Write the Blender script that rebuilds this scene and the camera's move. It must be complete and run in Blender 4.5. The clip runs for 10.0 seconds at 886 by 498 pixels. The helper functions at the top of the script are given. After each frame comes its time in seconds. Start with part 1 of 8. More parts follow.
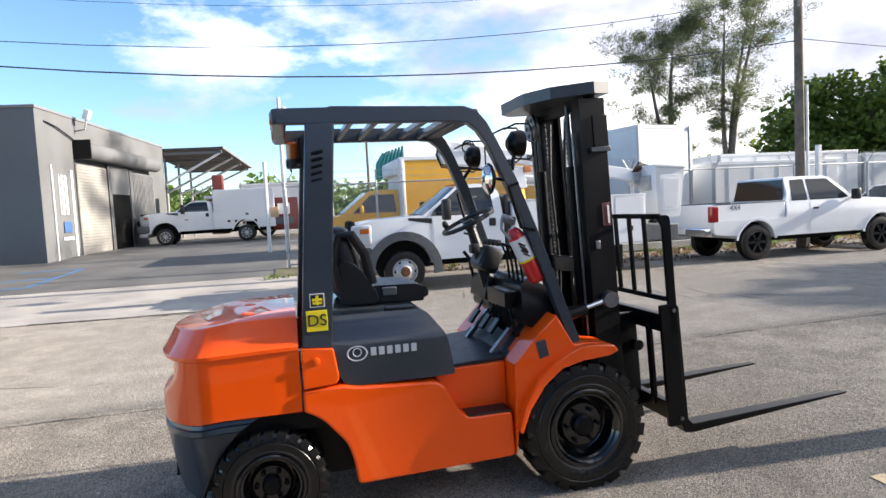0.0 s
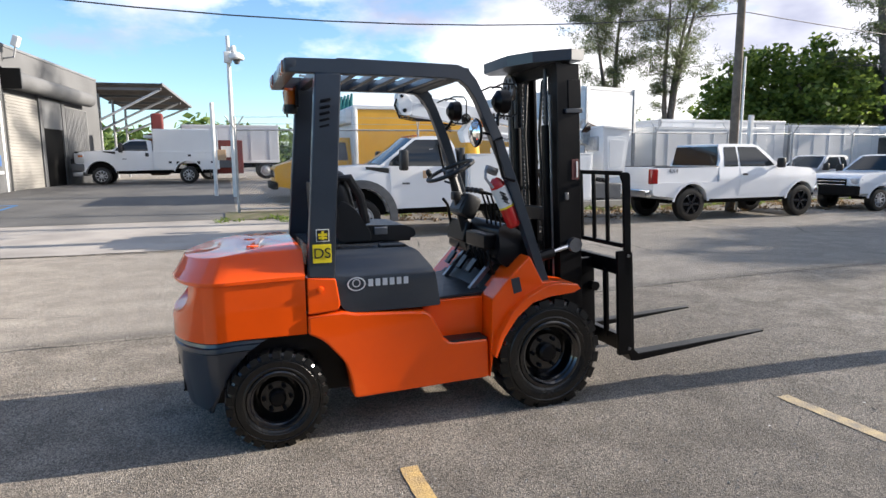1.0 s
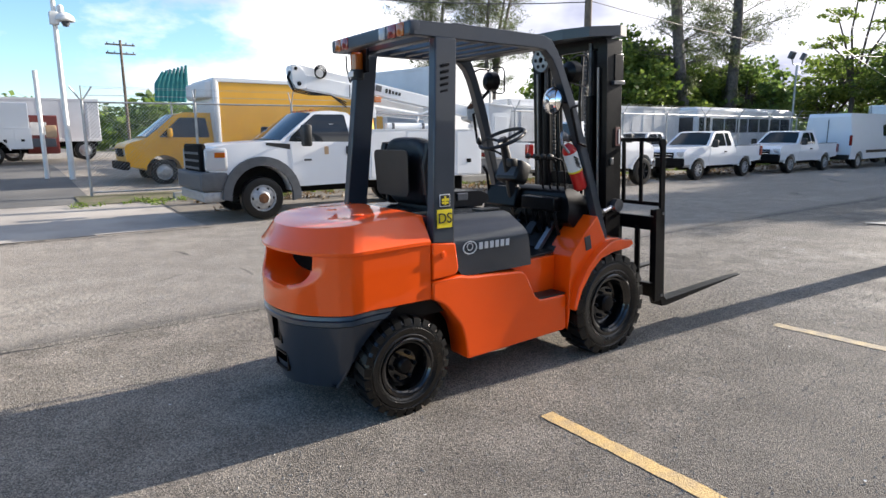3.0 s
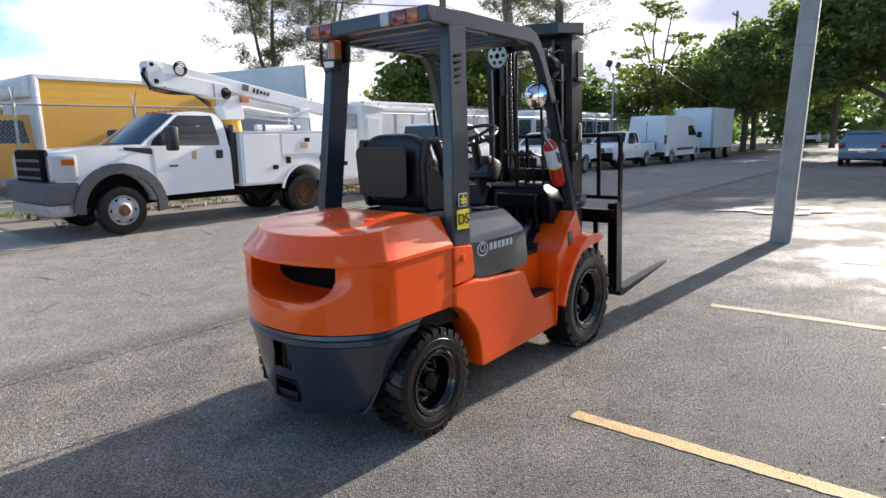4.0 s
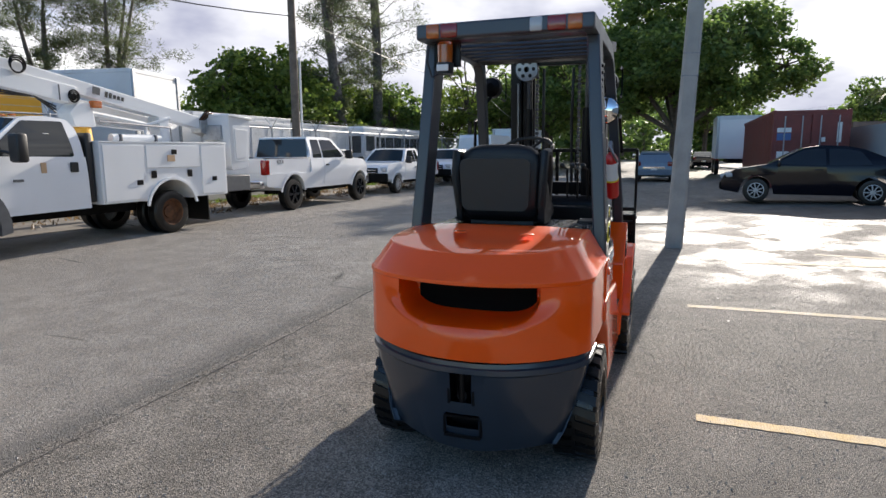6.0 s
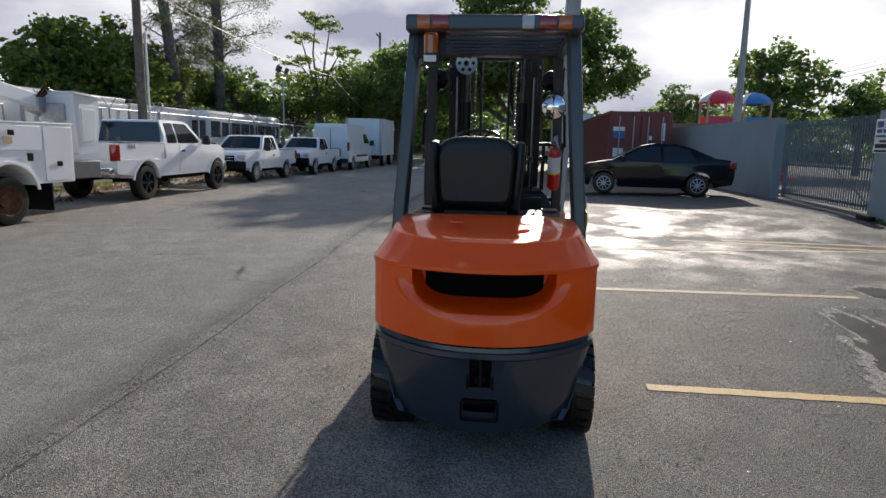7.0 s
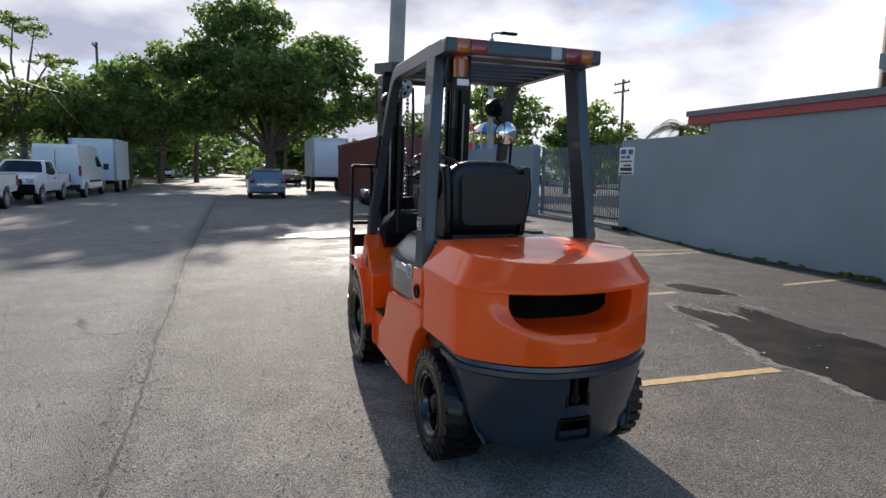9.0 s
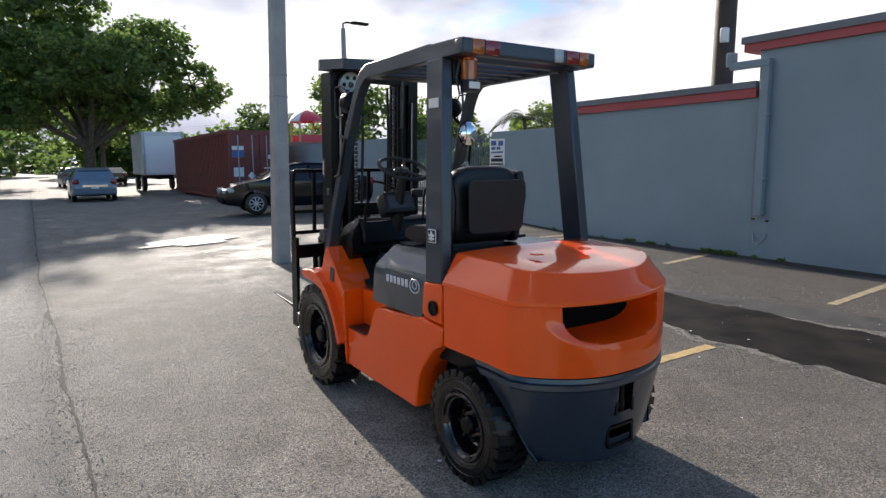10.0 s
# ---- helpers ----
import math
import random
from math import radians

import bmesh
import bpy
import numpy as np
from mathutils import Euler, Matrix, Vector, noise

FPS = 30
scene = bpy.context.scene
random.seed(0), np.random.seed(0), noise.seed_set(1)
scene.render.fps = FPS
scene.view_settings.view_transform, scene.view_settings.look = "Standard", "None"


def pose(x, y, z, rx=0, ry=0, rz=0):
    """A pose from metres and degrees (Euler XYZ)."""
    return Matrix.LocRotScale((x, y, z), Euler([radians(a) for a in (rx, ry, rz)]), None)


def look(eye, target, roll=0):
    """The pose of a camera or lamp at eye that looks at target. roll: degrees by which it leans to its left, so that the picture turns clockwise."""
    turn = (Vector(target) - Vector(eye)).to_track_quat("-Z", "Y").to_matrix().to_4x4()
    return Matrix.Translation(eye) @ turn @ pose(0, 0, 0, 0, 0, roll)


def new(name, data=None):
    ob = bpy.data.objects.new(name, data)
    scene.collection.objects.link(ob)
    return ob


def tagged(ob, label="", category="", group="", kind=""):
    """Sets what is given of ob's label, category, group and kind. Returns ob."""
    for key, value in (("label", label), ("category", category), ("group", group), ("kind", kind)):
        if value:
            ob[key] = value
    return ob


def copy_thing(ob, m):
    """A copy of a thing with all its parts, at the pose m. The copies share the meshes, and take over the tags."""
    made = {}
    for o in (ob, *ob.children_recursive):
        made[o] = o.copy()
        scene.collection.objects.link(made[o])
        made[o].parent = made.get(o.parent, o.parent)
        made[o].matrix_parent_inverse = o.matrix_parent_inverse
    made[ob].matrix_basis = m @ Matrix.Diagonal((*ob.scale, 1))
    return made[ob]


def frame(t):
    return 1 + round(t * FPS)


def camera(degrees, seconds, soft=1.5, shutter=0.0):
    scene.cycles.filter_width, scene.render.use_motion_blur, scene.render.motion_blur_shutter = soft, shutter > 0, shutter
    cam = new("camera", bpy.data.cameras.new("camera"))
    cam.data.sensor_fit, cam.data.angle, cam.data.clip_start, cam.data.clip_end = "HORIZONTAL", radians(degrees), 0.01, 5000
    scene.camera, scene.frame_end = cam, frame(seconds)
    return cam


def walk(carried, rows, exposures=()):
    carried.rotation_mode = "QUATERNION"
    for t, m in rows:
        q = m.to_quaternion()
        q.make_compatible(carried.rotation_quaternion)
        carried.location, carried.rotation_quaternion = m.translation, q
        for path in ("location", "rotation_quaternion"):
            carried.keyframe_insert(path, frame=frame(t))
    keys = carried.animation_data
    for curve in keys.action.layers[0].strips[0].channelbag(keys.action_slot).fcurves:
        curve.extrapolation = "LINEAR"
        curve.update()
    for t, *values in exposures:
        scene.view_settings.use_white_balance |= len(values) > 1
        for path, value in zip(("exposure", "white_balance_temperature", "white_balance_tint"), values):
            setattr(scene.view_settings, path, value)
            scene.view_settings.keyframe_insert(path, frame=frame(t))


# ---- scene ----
cam = camera(71.6, 10.0)
PATH = [
    (0, (0.013, -0.142, 1.648), (0.345, 1.826, 1.515), -3.0),
    (0.5, (-0.093, -0.356, 1.641), (0.269, 1.582, 1.308), -0.6),
    (1, (-0.359, -0.489, 1.638), (0.154, 1.422, 1.347), -0.4),
    (1.5, (-0.728, -0.493, 1.617), (-0.135, 1.393, 1.314), 0.4),
    (2, (-1.147, -0.366, 1.584), (-0.464, 1.489, 1.279), -2.1),
    (2.5, (-1.601, -0.214, 1.561), (-0.807, 1.601, 1.282), -2.1),
    (2.7, (-1.772, -0.126, 1.578), (-0.865, 1.623, 1.233), -1.8),
    (3.8, (-2.495, 0.719, 1.535), (-1.191, 2.204, 1.226), 1.0),
    (4, (-2.625, 0.886, 1.538), (-1.19, 2.233, 1.182), -1.1),
    (4.5, (-2.861, 1.328, 1.516), (-1.312, 2.553, 1.198), 1.5),
    (5, (-3.085, 1.76, 1.521), (-1.482, 2.912, 1.202), 1.8),
    (5.2, (-3.227, 1.913, 1.522), (-1.571, 2.99, 1.208), 0.1),
    (6.3, (-3.508, 2.745, 1.526), (-1.648, 3.423, 1.245), 1.2),
    (6.5, (-3.567, 2.893, 1.516), (-1.66, 3.439, 1.261), 1.8),
    (7, (-3.737, 3.277, 1.523), (-1.796, 3.617, 1.184), 1.2),
    (7.5, (-3.778, 3.686, 1.491), (-1.808, 3.815, 1.17), 1.6),
    (8, (-3.795, 4.086, 1.491), (-1.808, 3.97, 1.295), 1.7),
    (8.5, (-3.779, 4.505, 1.51), (-1.828, 4.173, 1.224), 1.6),
    (9, (-3.594, 4.919, 1.495), (-1.672, 4.425, 1.247), 1.1),
    (9.5, (-3.318, 5.300, 1.527), (-1.456, 4.603, 1.307), 0.8),
    (10, (-3.050, 5.714, 1.586), (-1.322, 4.747, 1.309), -0.5),
]
EXPOSURE = [(0, 1.44), (1.0, 1.24), (2.5, 1.32), (4.5, 1.26), (6.3, 0.76), (7.0, 0.54), (7.5, 0.70), (8.5, 0.76), (10, 0.93)]
walk(cam, [(t, look(eye, target, roll)) for t, eye, target, roll in PATH], EXPOSURE)

# ---- world and sun ----
SUN_EL, SUN_AZ = 20.5, -0.9
world = bpy.data.worlds.new("sky")
scene.world = world
world.use_nodes = True
wn, wl = world.node_tree.nodes, world.node_tree.links
bg = wn["Background"]
sky = wn.new("ShaderNodeTexSky")
sky.sky_type, sky.sun_disc = "NISHITA", False
sky.sun_elevation, sky.sun_rotation = radians(SUN_EL), radians(90 - SUN_AZ)
sky.air_density, sky.dust_density, sky.ozone_density = 1.0, 0.1, 1.8
wco = wn.new("ShaderNodeTexCoord")
wmap = wn.new("ShaderNodeMapping")
wmap.inputs["Scale"].default_value = (2.0, 2.0, 4.6)
wmap.inputs["Location"].default_value = (0.35, 0.9, 0.0)
wl.new(wco.outputs["Generated"], wmap.inputs["Vector"])
cl1 = wn.new("ShaderNodeTexNoise")
cl1.inputs["Scale"].default_value, cl1.inputs["Detail"].default_value, cl1.inputs["Roughness"].default_value = 1.25, 9, 0.58
wl.new(wmap.outputs["Vector"], cl1.inputs["Vector"])
cr = wn.new("ShaderNodeValToRGB")
cr.color_ramp.elements[0].position, cr.color_ramp.elements[1].position = 0.492, 0.622
east = wn.new("ShaderNodeSeparateXYZ")
wl.new(wco.outputs["Generated"], east.inputs[0])
cover = wn.new("ShaderNodeMath")
cover.operation = "MULTIPLY_ADD"
wl.new(east.outputs["X"], cover.inputs[0])
cover.inputs[1].default_value = 0.29
wl.new(cl1.outputs["Fac"], cover.inputs[2])
wl.new(cover.outputs[0], cr.inputs["Fac"])
cl2 = wn.new("ShaderNodeTexNoise")
cl2.inputs["Scale"].default_value, cl2.inputs["Detail"].default_value = 1.1, 6
wl.new(wmap.outputs["Vector"], cl2.inputs["Vector"])
shade = wn.new("ShaderNodeMix")
shade.data_type = "RGBA"
shade.inputs["A"].default_value, shade.inputs["B"].default_value = (3.7, 3.85, 4.95, 1), (11.2, 11.1, 11.1, 1)
depth = wn.new("ShaderNodeMapRange")
depth.inputs["From Min"].default_value, depth.inputs["From Max"].default_value = 0.40, 0.64
wl.new(cl2.outputs["Fac"], depth.inputs["Value"])
wl.new(depth.outputs["Result"], shade.inputs["Factor"])
mixw = wn.new("ShaderNodeMix")
mixw.data_type = "RGBA"
wl.new(cr.outputs["Color"], mixw.inputs["Factor"])
tint = wn.new("ShaderNodeMix")
tint.data_type, tint.blend_type = "RGBA", "MULTIPLY"
tint.inputs["Factor"].default_value = 1.0
tint.inputs["B"].default_value = (1.0, 1.2, 1.42, 1)
wl.new(sky.outputs["Color"], tint.inputs["A"])
wl.new(tint.outputs["Result"], mixw.inputs["A"])
wl.new(shade.outputs["Result"], mixw.inputs["B"])
wl.new(mixw.outputs["Result"], bg.inputs["Color"])
bg.inputs["Strength"].default_value = 0.076
sun_data = bpy.data.lights.new("sun", "SUN")
sun_data.energy, sun_data.angle, sun_data.color = 5.0, radians(0.6), (1.0, 0.91, 0.81)
sun = new("sun", sun_data)
_a, _e = radians(SUN_AZ), radians(SUN_EL)
sun.matrix_world = look((60 * math.cos(_e) * math.cos(_a), 60 * math.cos(_e) * math.sin(_a), 60 * math.sin(_e)), (0, 0, 0))

# ---- materials ----
def mat(name, col, rough=0.5, metal=0.0, vary=0.12, scale=6.0, fine=90.0, bump=0.0, coat=0.0, col2=None, spec=0.5):
    """A surface with slow and fine variation of colour, roughness and relief, in metres of the object."""
    m = bpy.data.materials.new(name)
    m.use_nodes = True
    n, l = m.node_tree.nodes, m.node_tree.links
    p = n["Principled BSDF"]
    co = n.new("ShaderNodeTexCoord")
    a = n.new("ShaderNodeTexNoise")
    a.inputs["Scale"].default_value, a.inputs["Detail"].default_value = scale, 5
    l.new(co.outputs["Object"], a.inputs["Vector"])
    b = n.new("ShaderNodeTexNoise")
    b.inputs["Scale"].default_value, b.inputs["Detail"].default_value = fine, 3
    l.new(co.outputs["Object"], b.inputs["Vector"])
    mx = n.new("ShaderNodeMix")
    mx.data_type = "RGBA"
    c2 = col2 or tuple(max(0.0, c * (1 - vary * 2)) for c in col)
    mx.inputs["A"].default_value, mx.inputs["B"].default_value = (*c2, 1), (*col, 1)
    rp = n.new("ShaderNodeMapRange")
    rp.inputs["From Min"].default_value, rp.inputs["From Max"].default_value = 0.3, 0.62
    l.new(a.outputs["Fac"], rp.inputs["Value"])
    l.new(rp.outputs["Result"], mx.inputs["Factor"])
    mf = n.new("ShaderNodeMix")
    mf.data_type, mf.blend_type = "RGBA", "MULTIPLY"
    mf.inputs["Factor"].default_value = min(1.0, vary * 2)
    l.new(mx.outputs["Result"], mf.inputs["A"])
    l.new(b.outputs["Fac"], mf.inputs["B"])
    gain = n.new("ShaderNodeMix")
    gain.data_type, gain.blend_type = "RGBA", "MULTIPLY"
    gain.inputs["Factor"].default_value = 1.0
    k = 1 + min(1.0, vary * 2) * 0.5
    gain.inputs["B"].default_value = (k, k, k, 1)
    l.new(mf.outputs["Result"], gain.inputs["A"])
    l.new(gain.outputs["Result"], p.inputs["Base Color"])
    rr = n.new("ShaderNodeMapRange")
    rr.inputs["To Min"].default_value, rr.inputs["To Max"].default_value = max(0.02, rough * 0.8), min(1.0, rough * 1.2 + 0.02)
    l.new(a.outputs["Fac"], rr.inputs["Value"])
    l.new(rr.outputs["Result"], p.inputs["Roughness"])
    p.inputs["Metallic"].default_value = metal
    p.inputs["Coat Weight"].default_value = coat
    p.inputs["Coat Roughness"].default_value = 0.04
    p.inputs["Specular IOR Level"].default_value = spec
    if bump:
        bp = n.new("ShaderNodeBump")
        bp.inputs["Strength"].default_value, bp.inputs["Distance"].default_value = bump, 0.01
        l.new(b.outputs["Fac"], bp.inputs["Height"])
        l.new(bp.outputs["Normal"], p.inputs["Normal"])
    return m


def glass_mat(name, tint, rough=0.02, alpha=0.25, spec=0.5):
    """Tinted pane: clear glass over a dark transmission."""
    m = bpy.data.materials.new(name)
    m.use_nodes = True
    p = m.node_tree.nodes["Principled BSDF"]
    p.inputs["Base Color"].default_value = (*tint, 1)
    p.inputs["Roughness"].default_value = rough
    p.inputs["IOR"].default_value = 1.5
    p.inputs["Specular IOR Level"].default_value = spec
    p.inputs["Transmission Weight"].default_value = alpha
    return m


def lens_mat(name, col):
    m = bpy.data.materials.new(name)
    m.use_nodes = True
    p = m.node_tree.nodes["Principled BSDF"]
    p.inputs["Base Color"].default_value = (*col, 1)
    p.inputs["Roughness"].default_value = 0.15
    p.inputs["Subsurface Weight"].default_value = 0.0
    p.inputs["Coat Weight"].default_value = 0.6
    return m


def asphalt_mat():
    """Worn asphalt: aggregate, slow stains, wandering cracks; the lot is coarser than the street beyond the seam."""
    m = bpy.data.materials.new("worn_asphalt")
    m.use_nodes = True
    n, l = m.node_tree.nodes, m.node_tree.links
    p = n["Principled BSDF"]
    co = n.new("ShaderNodeTexCoord")

    def noise_(scale, detail=4, rough=0.6):
        t = n.new("ShaderNodeTexNoise")
        t.inputs["Scale"].default_value, t.inputs["Detail"].default_value, t.inputs["Roughness"].default_value = scale, detail, rough
        l.new(co.outputs["Object"], t.inputs["Vector"])
        return t.outputs["Fac"]

    def mixc(f, a, b, kind="MIX"):
        t = n.new("ShaderNodeMix")
        t.data_type, t.blend_type = "RGBA", kind
        for sock, v in (("Factor", f), ("A", a), ("B", b)):
            if isinstance(v, (int, float)):
                t.inputs[sock].default_value = v
            elif isinstance(v, tuple):
                t.inputs[sock].default_value = (*v, 1)
            else:
                l.new(v, t.inputs[sock])
        return t.outputs["Result"]

    def rng(v, a, b, c=0.0, d=1.0):
        t = n.new("ShaderNodeMapRange")
        for sock, x in zip(("From Min", "From Max", "To Min", "To Max"), (a, b, c, d)):
            t.inputs[sock].default_value = x
        l.new(v, t.inputs["Value"])
        return t.outputs["Result"]

    vor = n.new("ShaderNodeTexVoronoi")
    vor.inputs["Scale"].default_value = 135
    l.new(co.outputs["Object"], vor.inputs["Vector"])
    grain = noise_(230, 3)
    slow = noise_(0.35, 6)
    mid = noise_(2.3, 6, 0.65)
    base = mixc(rng(slow, 0.35, 0.65), (0.240, 0.214, 0.184), (0.398, 0.358, 0.310))
    base = mixc(rng(mid, 0.40, 0.60), base, (0.200, 0.178, 0.152), "MIX")
    base2 = mixc(0.22, base, (0.318, 0.288, 0.250))
    stone = mixc(rng(vor.outputs["Color"], 0.25, 0.95), (0.42, 0.42, 0.42), (1.70, 1.66, 1.56))
    base3 = mixc(0.95, base2, stone, "MULTIPLY")
    dark = mixc(rng(grain, 0.40, 0.52), (0.62, 0.62, 0.62), (1.08, 1.08, 1.08))
    base4 = mixc(0.75, base3, dark, "MULTIPLY")
    # the bays along the wall are darker
    sep = n.new("ShaderNodeSeparateXYZ")
    l.new(co.outputs["Object"], sep.inputs[0])
    edge = n.new("ShaderNodeMath")
    edge.operation = "MULTIPLY_ADD"
    l.new(noise_(0.5, 5, 0.6), edge.inputs[0])
    edge.inputs[1].default_value = 6.0
    l.new(sep.outputs["Y"], edge.inputs[2])
    base4 = mixc(rng(edge.outputs[0], 2.4, 6.7, 0.84, 0.0), base4, (0.108, 0.094, 0.079))
    # the street beyond the joint is paler and sandier, dark at the crumbled edge
    across = n.new("ShaderNodeVectorMath")
    across.operation = "DOT_PRODUCT"
    across.inputs[1].default_value = (-0.0785, 0.9969, 0.0)
    l.new(co.outputs["Object"], across.inputs[0])
    wander = n.new("ShaderNodeMath")
    wander.operation = "MULTIPLY_ADD"
    l.new(noise_(9, 5, 0.7), wander.inputs[0])
    wander.inputs[1].default_value = 0.16
    l.new(across.outputs["Value"], wander.inputs[2])
    base4 = mixc(rng(wander.outputs[0], 5.95, 6.02, 0.0, 0.30), base4, (0.44, 0.40, 0.35))
    band = n.new("ShaderNodeMath")
    band.operation = "MULTIPLY"
    l.new(rng(wander.outputs[0], 5.95, 6.01), band.inputs[0])
    l.new(rng(wander.outputs[0], 6.01, 6.32, 0.5, 0.0), band.inputs[1])
    base4 = mixc(band.outputs[0], base4, (0.07, 0.067, 0.063))
    # cracks
    vc = n.new("ShaderNodeTexVoronoi")
    vc.feature = "DISTANCE_TO_EDGE"
    vc.inputs["Scale"].default_value = 0.42
    warp = n.new("ShaderNodeMix")
    warp.data_type = "VECTOR"
    warp.inputs["Factor"].default_value = 0.14
    tn = n.new("ShaderNodeTexNoise")
    tn.inputs["Scale"].default_value, tn.inputs["Detail"].default_value = 1.6, 6
    l.new(co.outputs["Object"], tn.inputs["Vector"])
    l.new(co.outputs["Object"], warp.inputs["A"])
    l.new(tn.outputs["Color"], warp.inputs["B"])
    l.new(warp.outputs["Result"], vc.inputs["Vector"])
    gate = n.new("ShaderNodeMath")
    gate.operation = "MULTIPLY"
    l.new(rng(vc.outputs["Distance"], 0.002, 0.007, 1, 0), gate.inputs[0])
    l.new(rng(noise_(0.5, 2), 0.54, 0.64), gate.inputs[1])
    base5 = mixc(gate.outputs[0], base4, (0.06, 0.057, 0.053))
    l.new(base5, p.inputs["Base Color"])
    # a worn, shiny stretch towards the bays by the pole
    near = n.new("ShaderNodeVectorMath")
    near.operation = "DISTANCE"
    near.inputs[1].default_value = (7.5, 0.3, 0.0)
    l.new(co.outputs["Object"], near.inputs[0])
    shiny = n.new("ShaderNodeMath")
    shiny.operation = "MULTIPLY"
    l.new(rng(near.outputs["Value"], 2.0, 5.2, 1.0, 0.0), shiny.inputs[0])
    l.new(rng(noise_(1.1, 5, 0.65), 0.42, 0.60), shiny.inputs[1])
    l.new(rng(shiny.outputs[0], 0, 1, 0.80, 0.42), p.inputs["Roughness"])
    l.new(rng(shiny.outputs[0], 0, 1, 0.20, 0.42), p.inputs["Specular IOR Level"])
    p.inputs["Diffuse Roughness"].default_value = 0.6
    bp = n.new("ShaderNodeBump")
    bp.inputs["Strength"].default_value, bp.inputs["Distance"].default_value = 0.62, 0.010
    hs = n.new("ShaderNodeMath")
    hs.operation = "ADD"
    l.new(vor.outputs["Distance"], hs.inputs[0])
    l.new(grain, hs.inputs[1])
    l.new(hs.outputs[0], bp.inputs["Height"])
    l.new(bp.outputs["Normal"], p.inputs["Normal"])
    return m


def leaf_mat(name, a, b):
    """Leaves, each with its own green, letting some light through."""
    m = bpy.data.materials.new(name)
    m.use_nodes = True
    n, l = m.node_tree.nodes, m.node_tree.links
    p = n["Principled BSDF"]
    g = n.new("ShaderNodeNewGeometry")
    mx = n.new("ShaderNodeMix")
    mx.data_type = "RGBA"
    mx.inputs["A"].default_value, mx.inputs["B"].default_value = (*a, 1), (*b, 1)
    l.new(g.outputs["Random Per Island"], mx.inputs["Factor"])
    l.new(mx.outputs["Result"], p.inputs["Base Color"])
    p.inputs["Roughness"].default_value = 0.5
    tr = n.new("ShaderNodeBsdfTranslucent")
    l.new(mx.outputs["Result"], tr.inputs["Color"])
    add = n.new("ShaderNodeMixShader")
    add.inputs["Fac"].default_value = 0.58
    l.new(p.outputs["BSDF"], add.inputs[1])
    l.new(tr.outputs["BSDF"], add.inputs[2])
    l.new(add.outputs["Shader"], n["Material Output"].inputs["Surface"])
    return m


ASPHALT = asphalt_mat()
ORANGE = mat("orange_paint", (0.95, 0.096, 0.002), 0.42, vary=0.025, scale=3, fine=400, coat=0.9, spec=0.12)
NAVY = mat("slate_paint", (0.020, 0.030, 0.044), 0.30, vary=0.06, scale=4, coat=0.35)
GUARD = mat("guard_paint", (0.034, 0.043, 0.055), 0.36, vary=0.08, scale=5, coat=0.25)
HOOD = mat("hood_paint", (0.050, 0.057, 0.066), 0.24, vary=0.06, scale=5, coat=0.5)
BLACK = mat("black_metal", (0.004, 0.004, 0.005), 0.30, vary=0.15, scale=9, bump=0.08, spec=0.22)
VENTBLACK = mat("vent_shade_black", (0.003, 0.003, 0.003), 0.8, vary=0.2, scale=9, spec=0.1)
VINYL = mat("black_vinyl", (0.006, 0.006, 0.007), 0.42, vary=0.12, scale=12, fine=300, bump=0.15)
PLASTIC = mat("black_plastic", (0.008, 0.0085, 0.009), 0.45, vary=0.1, scale=14, bump=0.1)
RUBBER = mat("tyre_rubber", (0.005, 0.005, 0.005), 0.36, vary=0.22, scale=10, fine=60, bump=0.2, spec=0.4)
TYREGLOSS = mat("dressed_rubber", (0.005, 0.005, 0.005), 0.25, vary=0.2, scale=9, fine=80, bump=0.15)
RIMBLACK = mat("black_rim_paint", (0.004, 0.004, 0.005), 0.12, vary=0.1, scale=9, coat=0.5, spec=0.5)
STEEL = mat("worn_steel", (0.30, 0.30, 0.31), 0.32, 0.9, vary=0.15, scale=12)
# Steel darkened for the rams and chains that stand against the light.
DARKSTEEL = mat("backlit_steel", (0.10, 0.10, 0.105), 0.35, 0.8, vary=0.2, scale=14)
CHROME = mat("chrome", (0.75, 0.75, 0.76), 0.08, 1.0, vary=0.03)
MIRROR = mat("mirror_silver", (0.9, 0.9, 0.9), 0.02, 1.0, vary=0.0)
ALLOY = mat("alloy_rim", (0.55, 0.55, 0.56), 0.35, 0.5, vary=0.12)
RED = mat("red_enamel", (0.55, 0.012, 0.01), 0.3, vary=0.05, coat=0.4)
YELLOWTAG = mat("yellow_label", (0.85, 0.68, 0.02), 0.45, vary=0.04)
WHITETAG = mat("white_label", (0.78, 0.77, 0.74), 0.5, vary=0.05)
BLACKTAG = mat("black_print", (0.012, 0.012, 0.012), 0.5, vary=0.05)
SILVERTAG = mat("silver_print", (0.62, 0.64, 0.66), 0.35, vary=0.03)
BLUETAG = mat("blue_print", (0.05, 0.12, 0.30), 0.45, vary=0.05)
AMBER = lens_mat("amber_lens", (0.40, 0.095, 0.006))
REDLENS = lens_mat("red_lens", (0.22, 0.010, 0.008))
CLEARLENS = lens_mat("clear_lens", (0.42, 0.43, 0.44))
WHITE = mat("white_car_paint", (0.72, 0.73, 0.745), 0.35, vary=0.015, scale=2, coat=0.3, spec=0.3)
WHITEBODY = mat("white_truck_body", (0.72, 0.73, 0.735), 0.5, vary=0.02, scale=1.2, spec=0.25)
WHITEDULL = mat("weathered_white_panel", (0.66, 0.67, 0.68), 0.5, vary=0.08, scale=0.8)
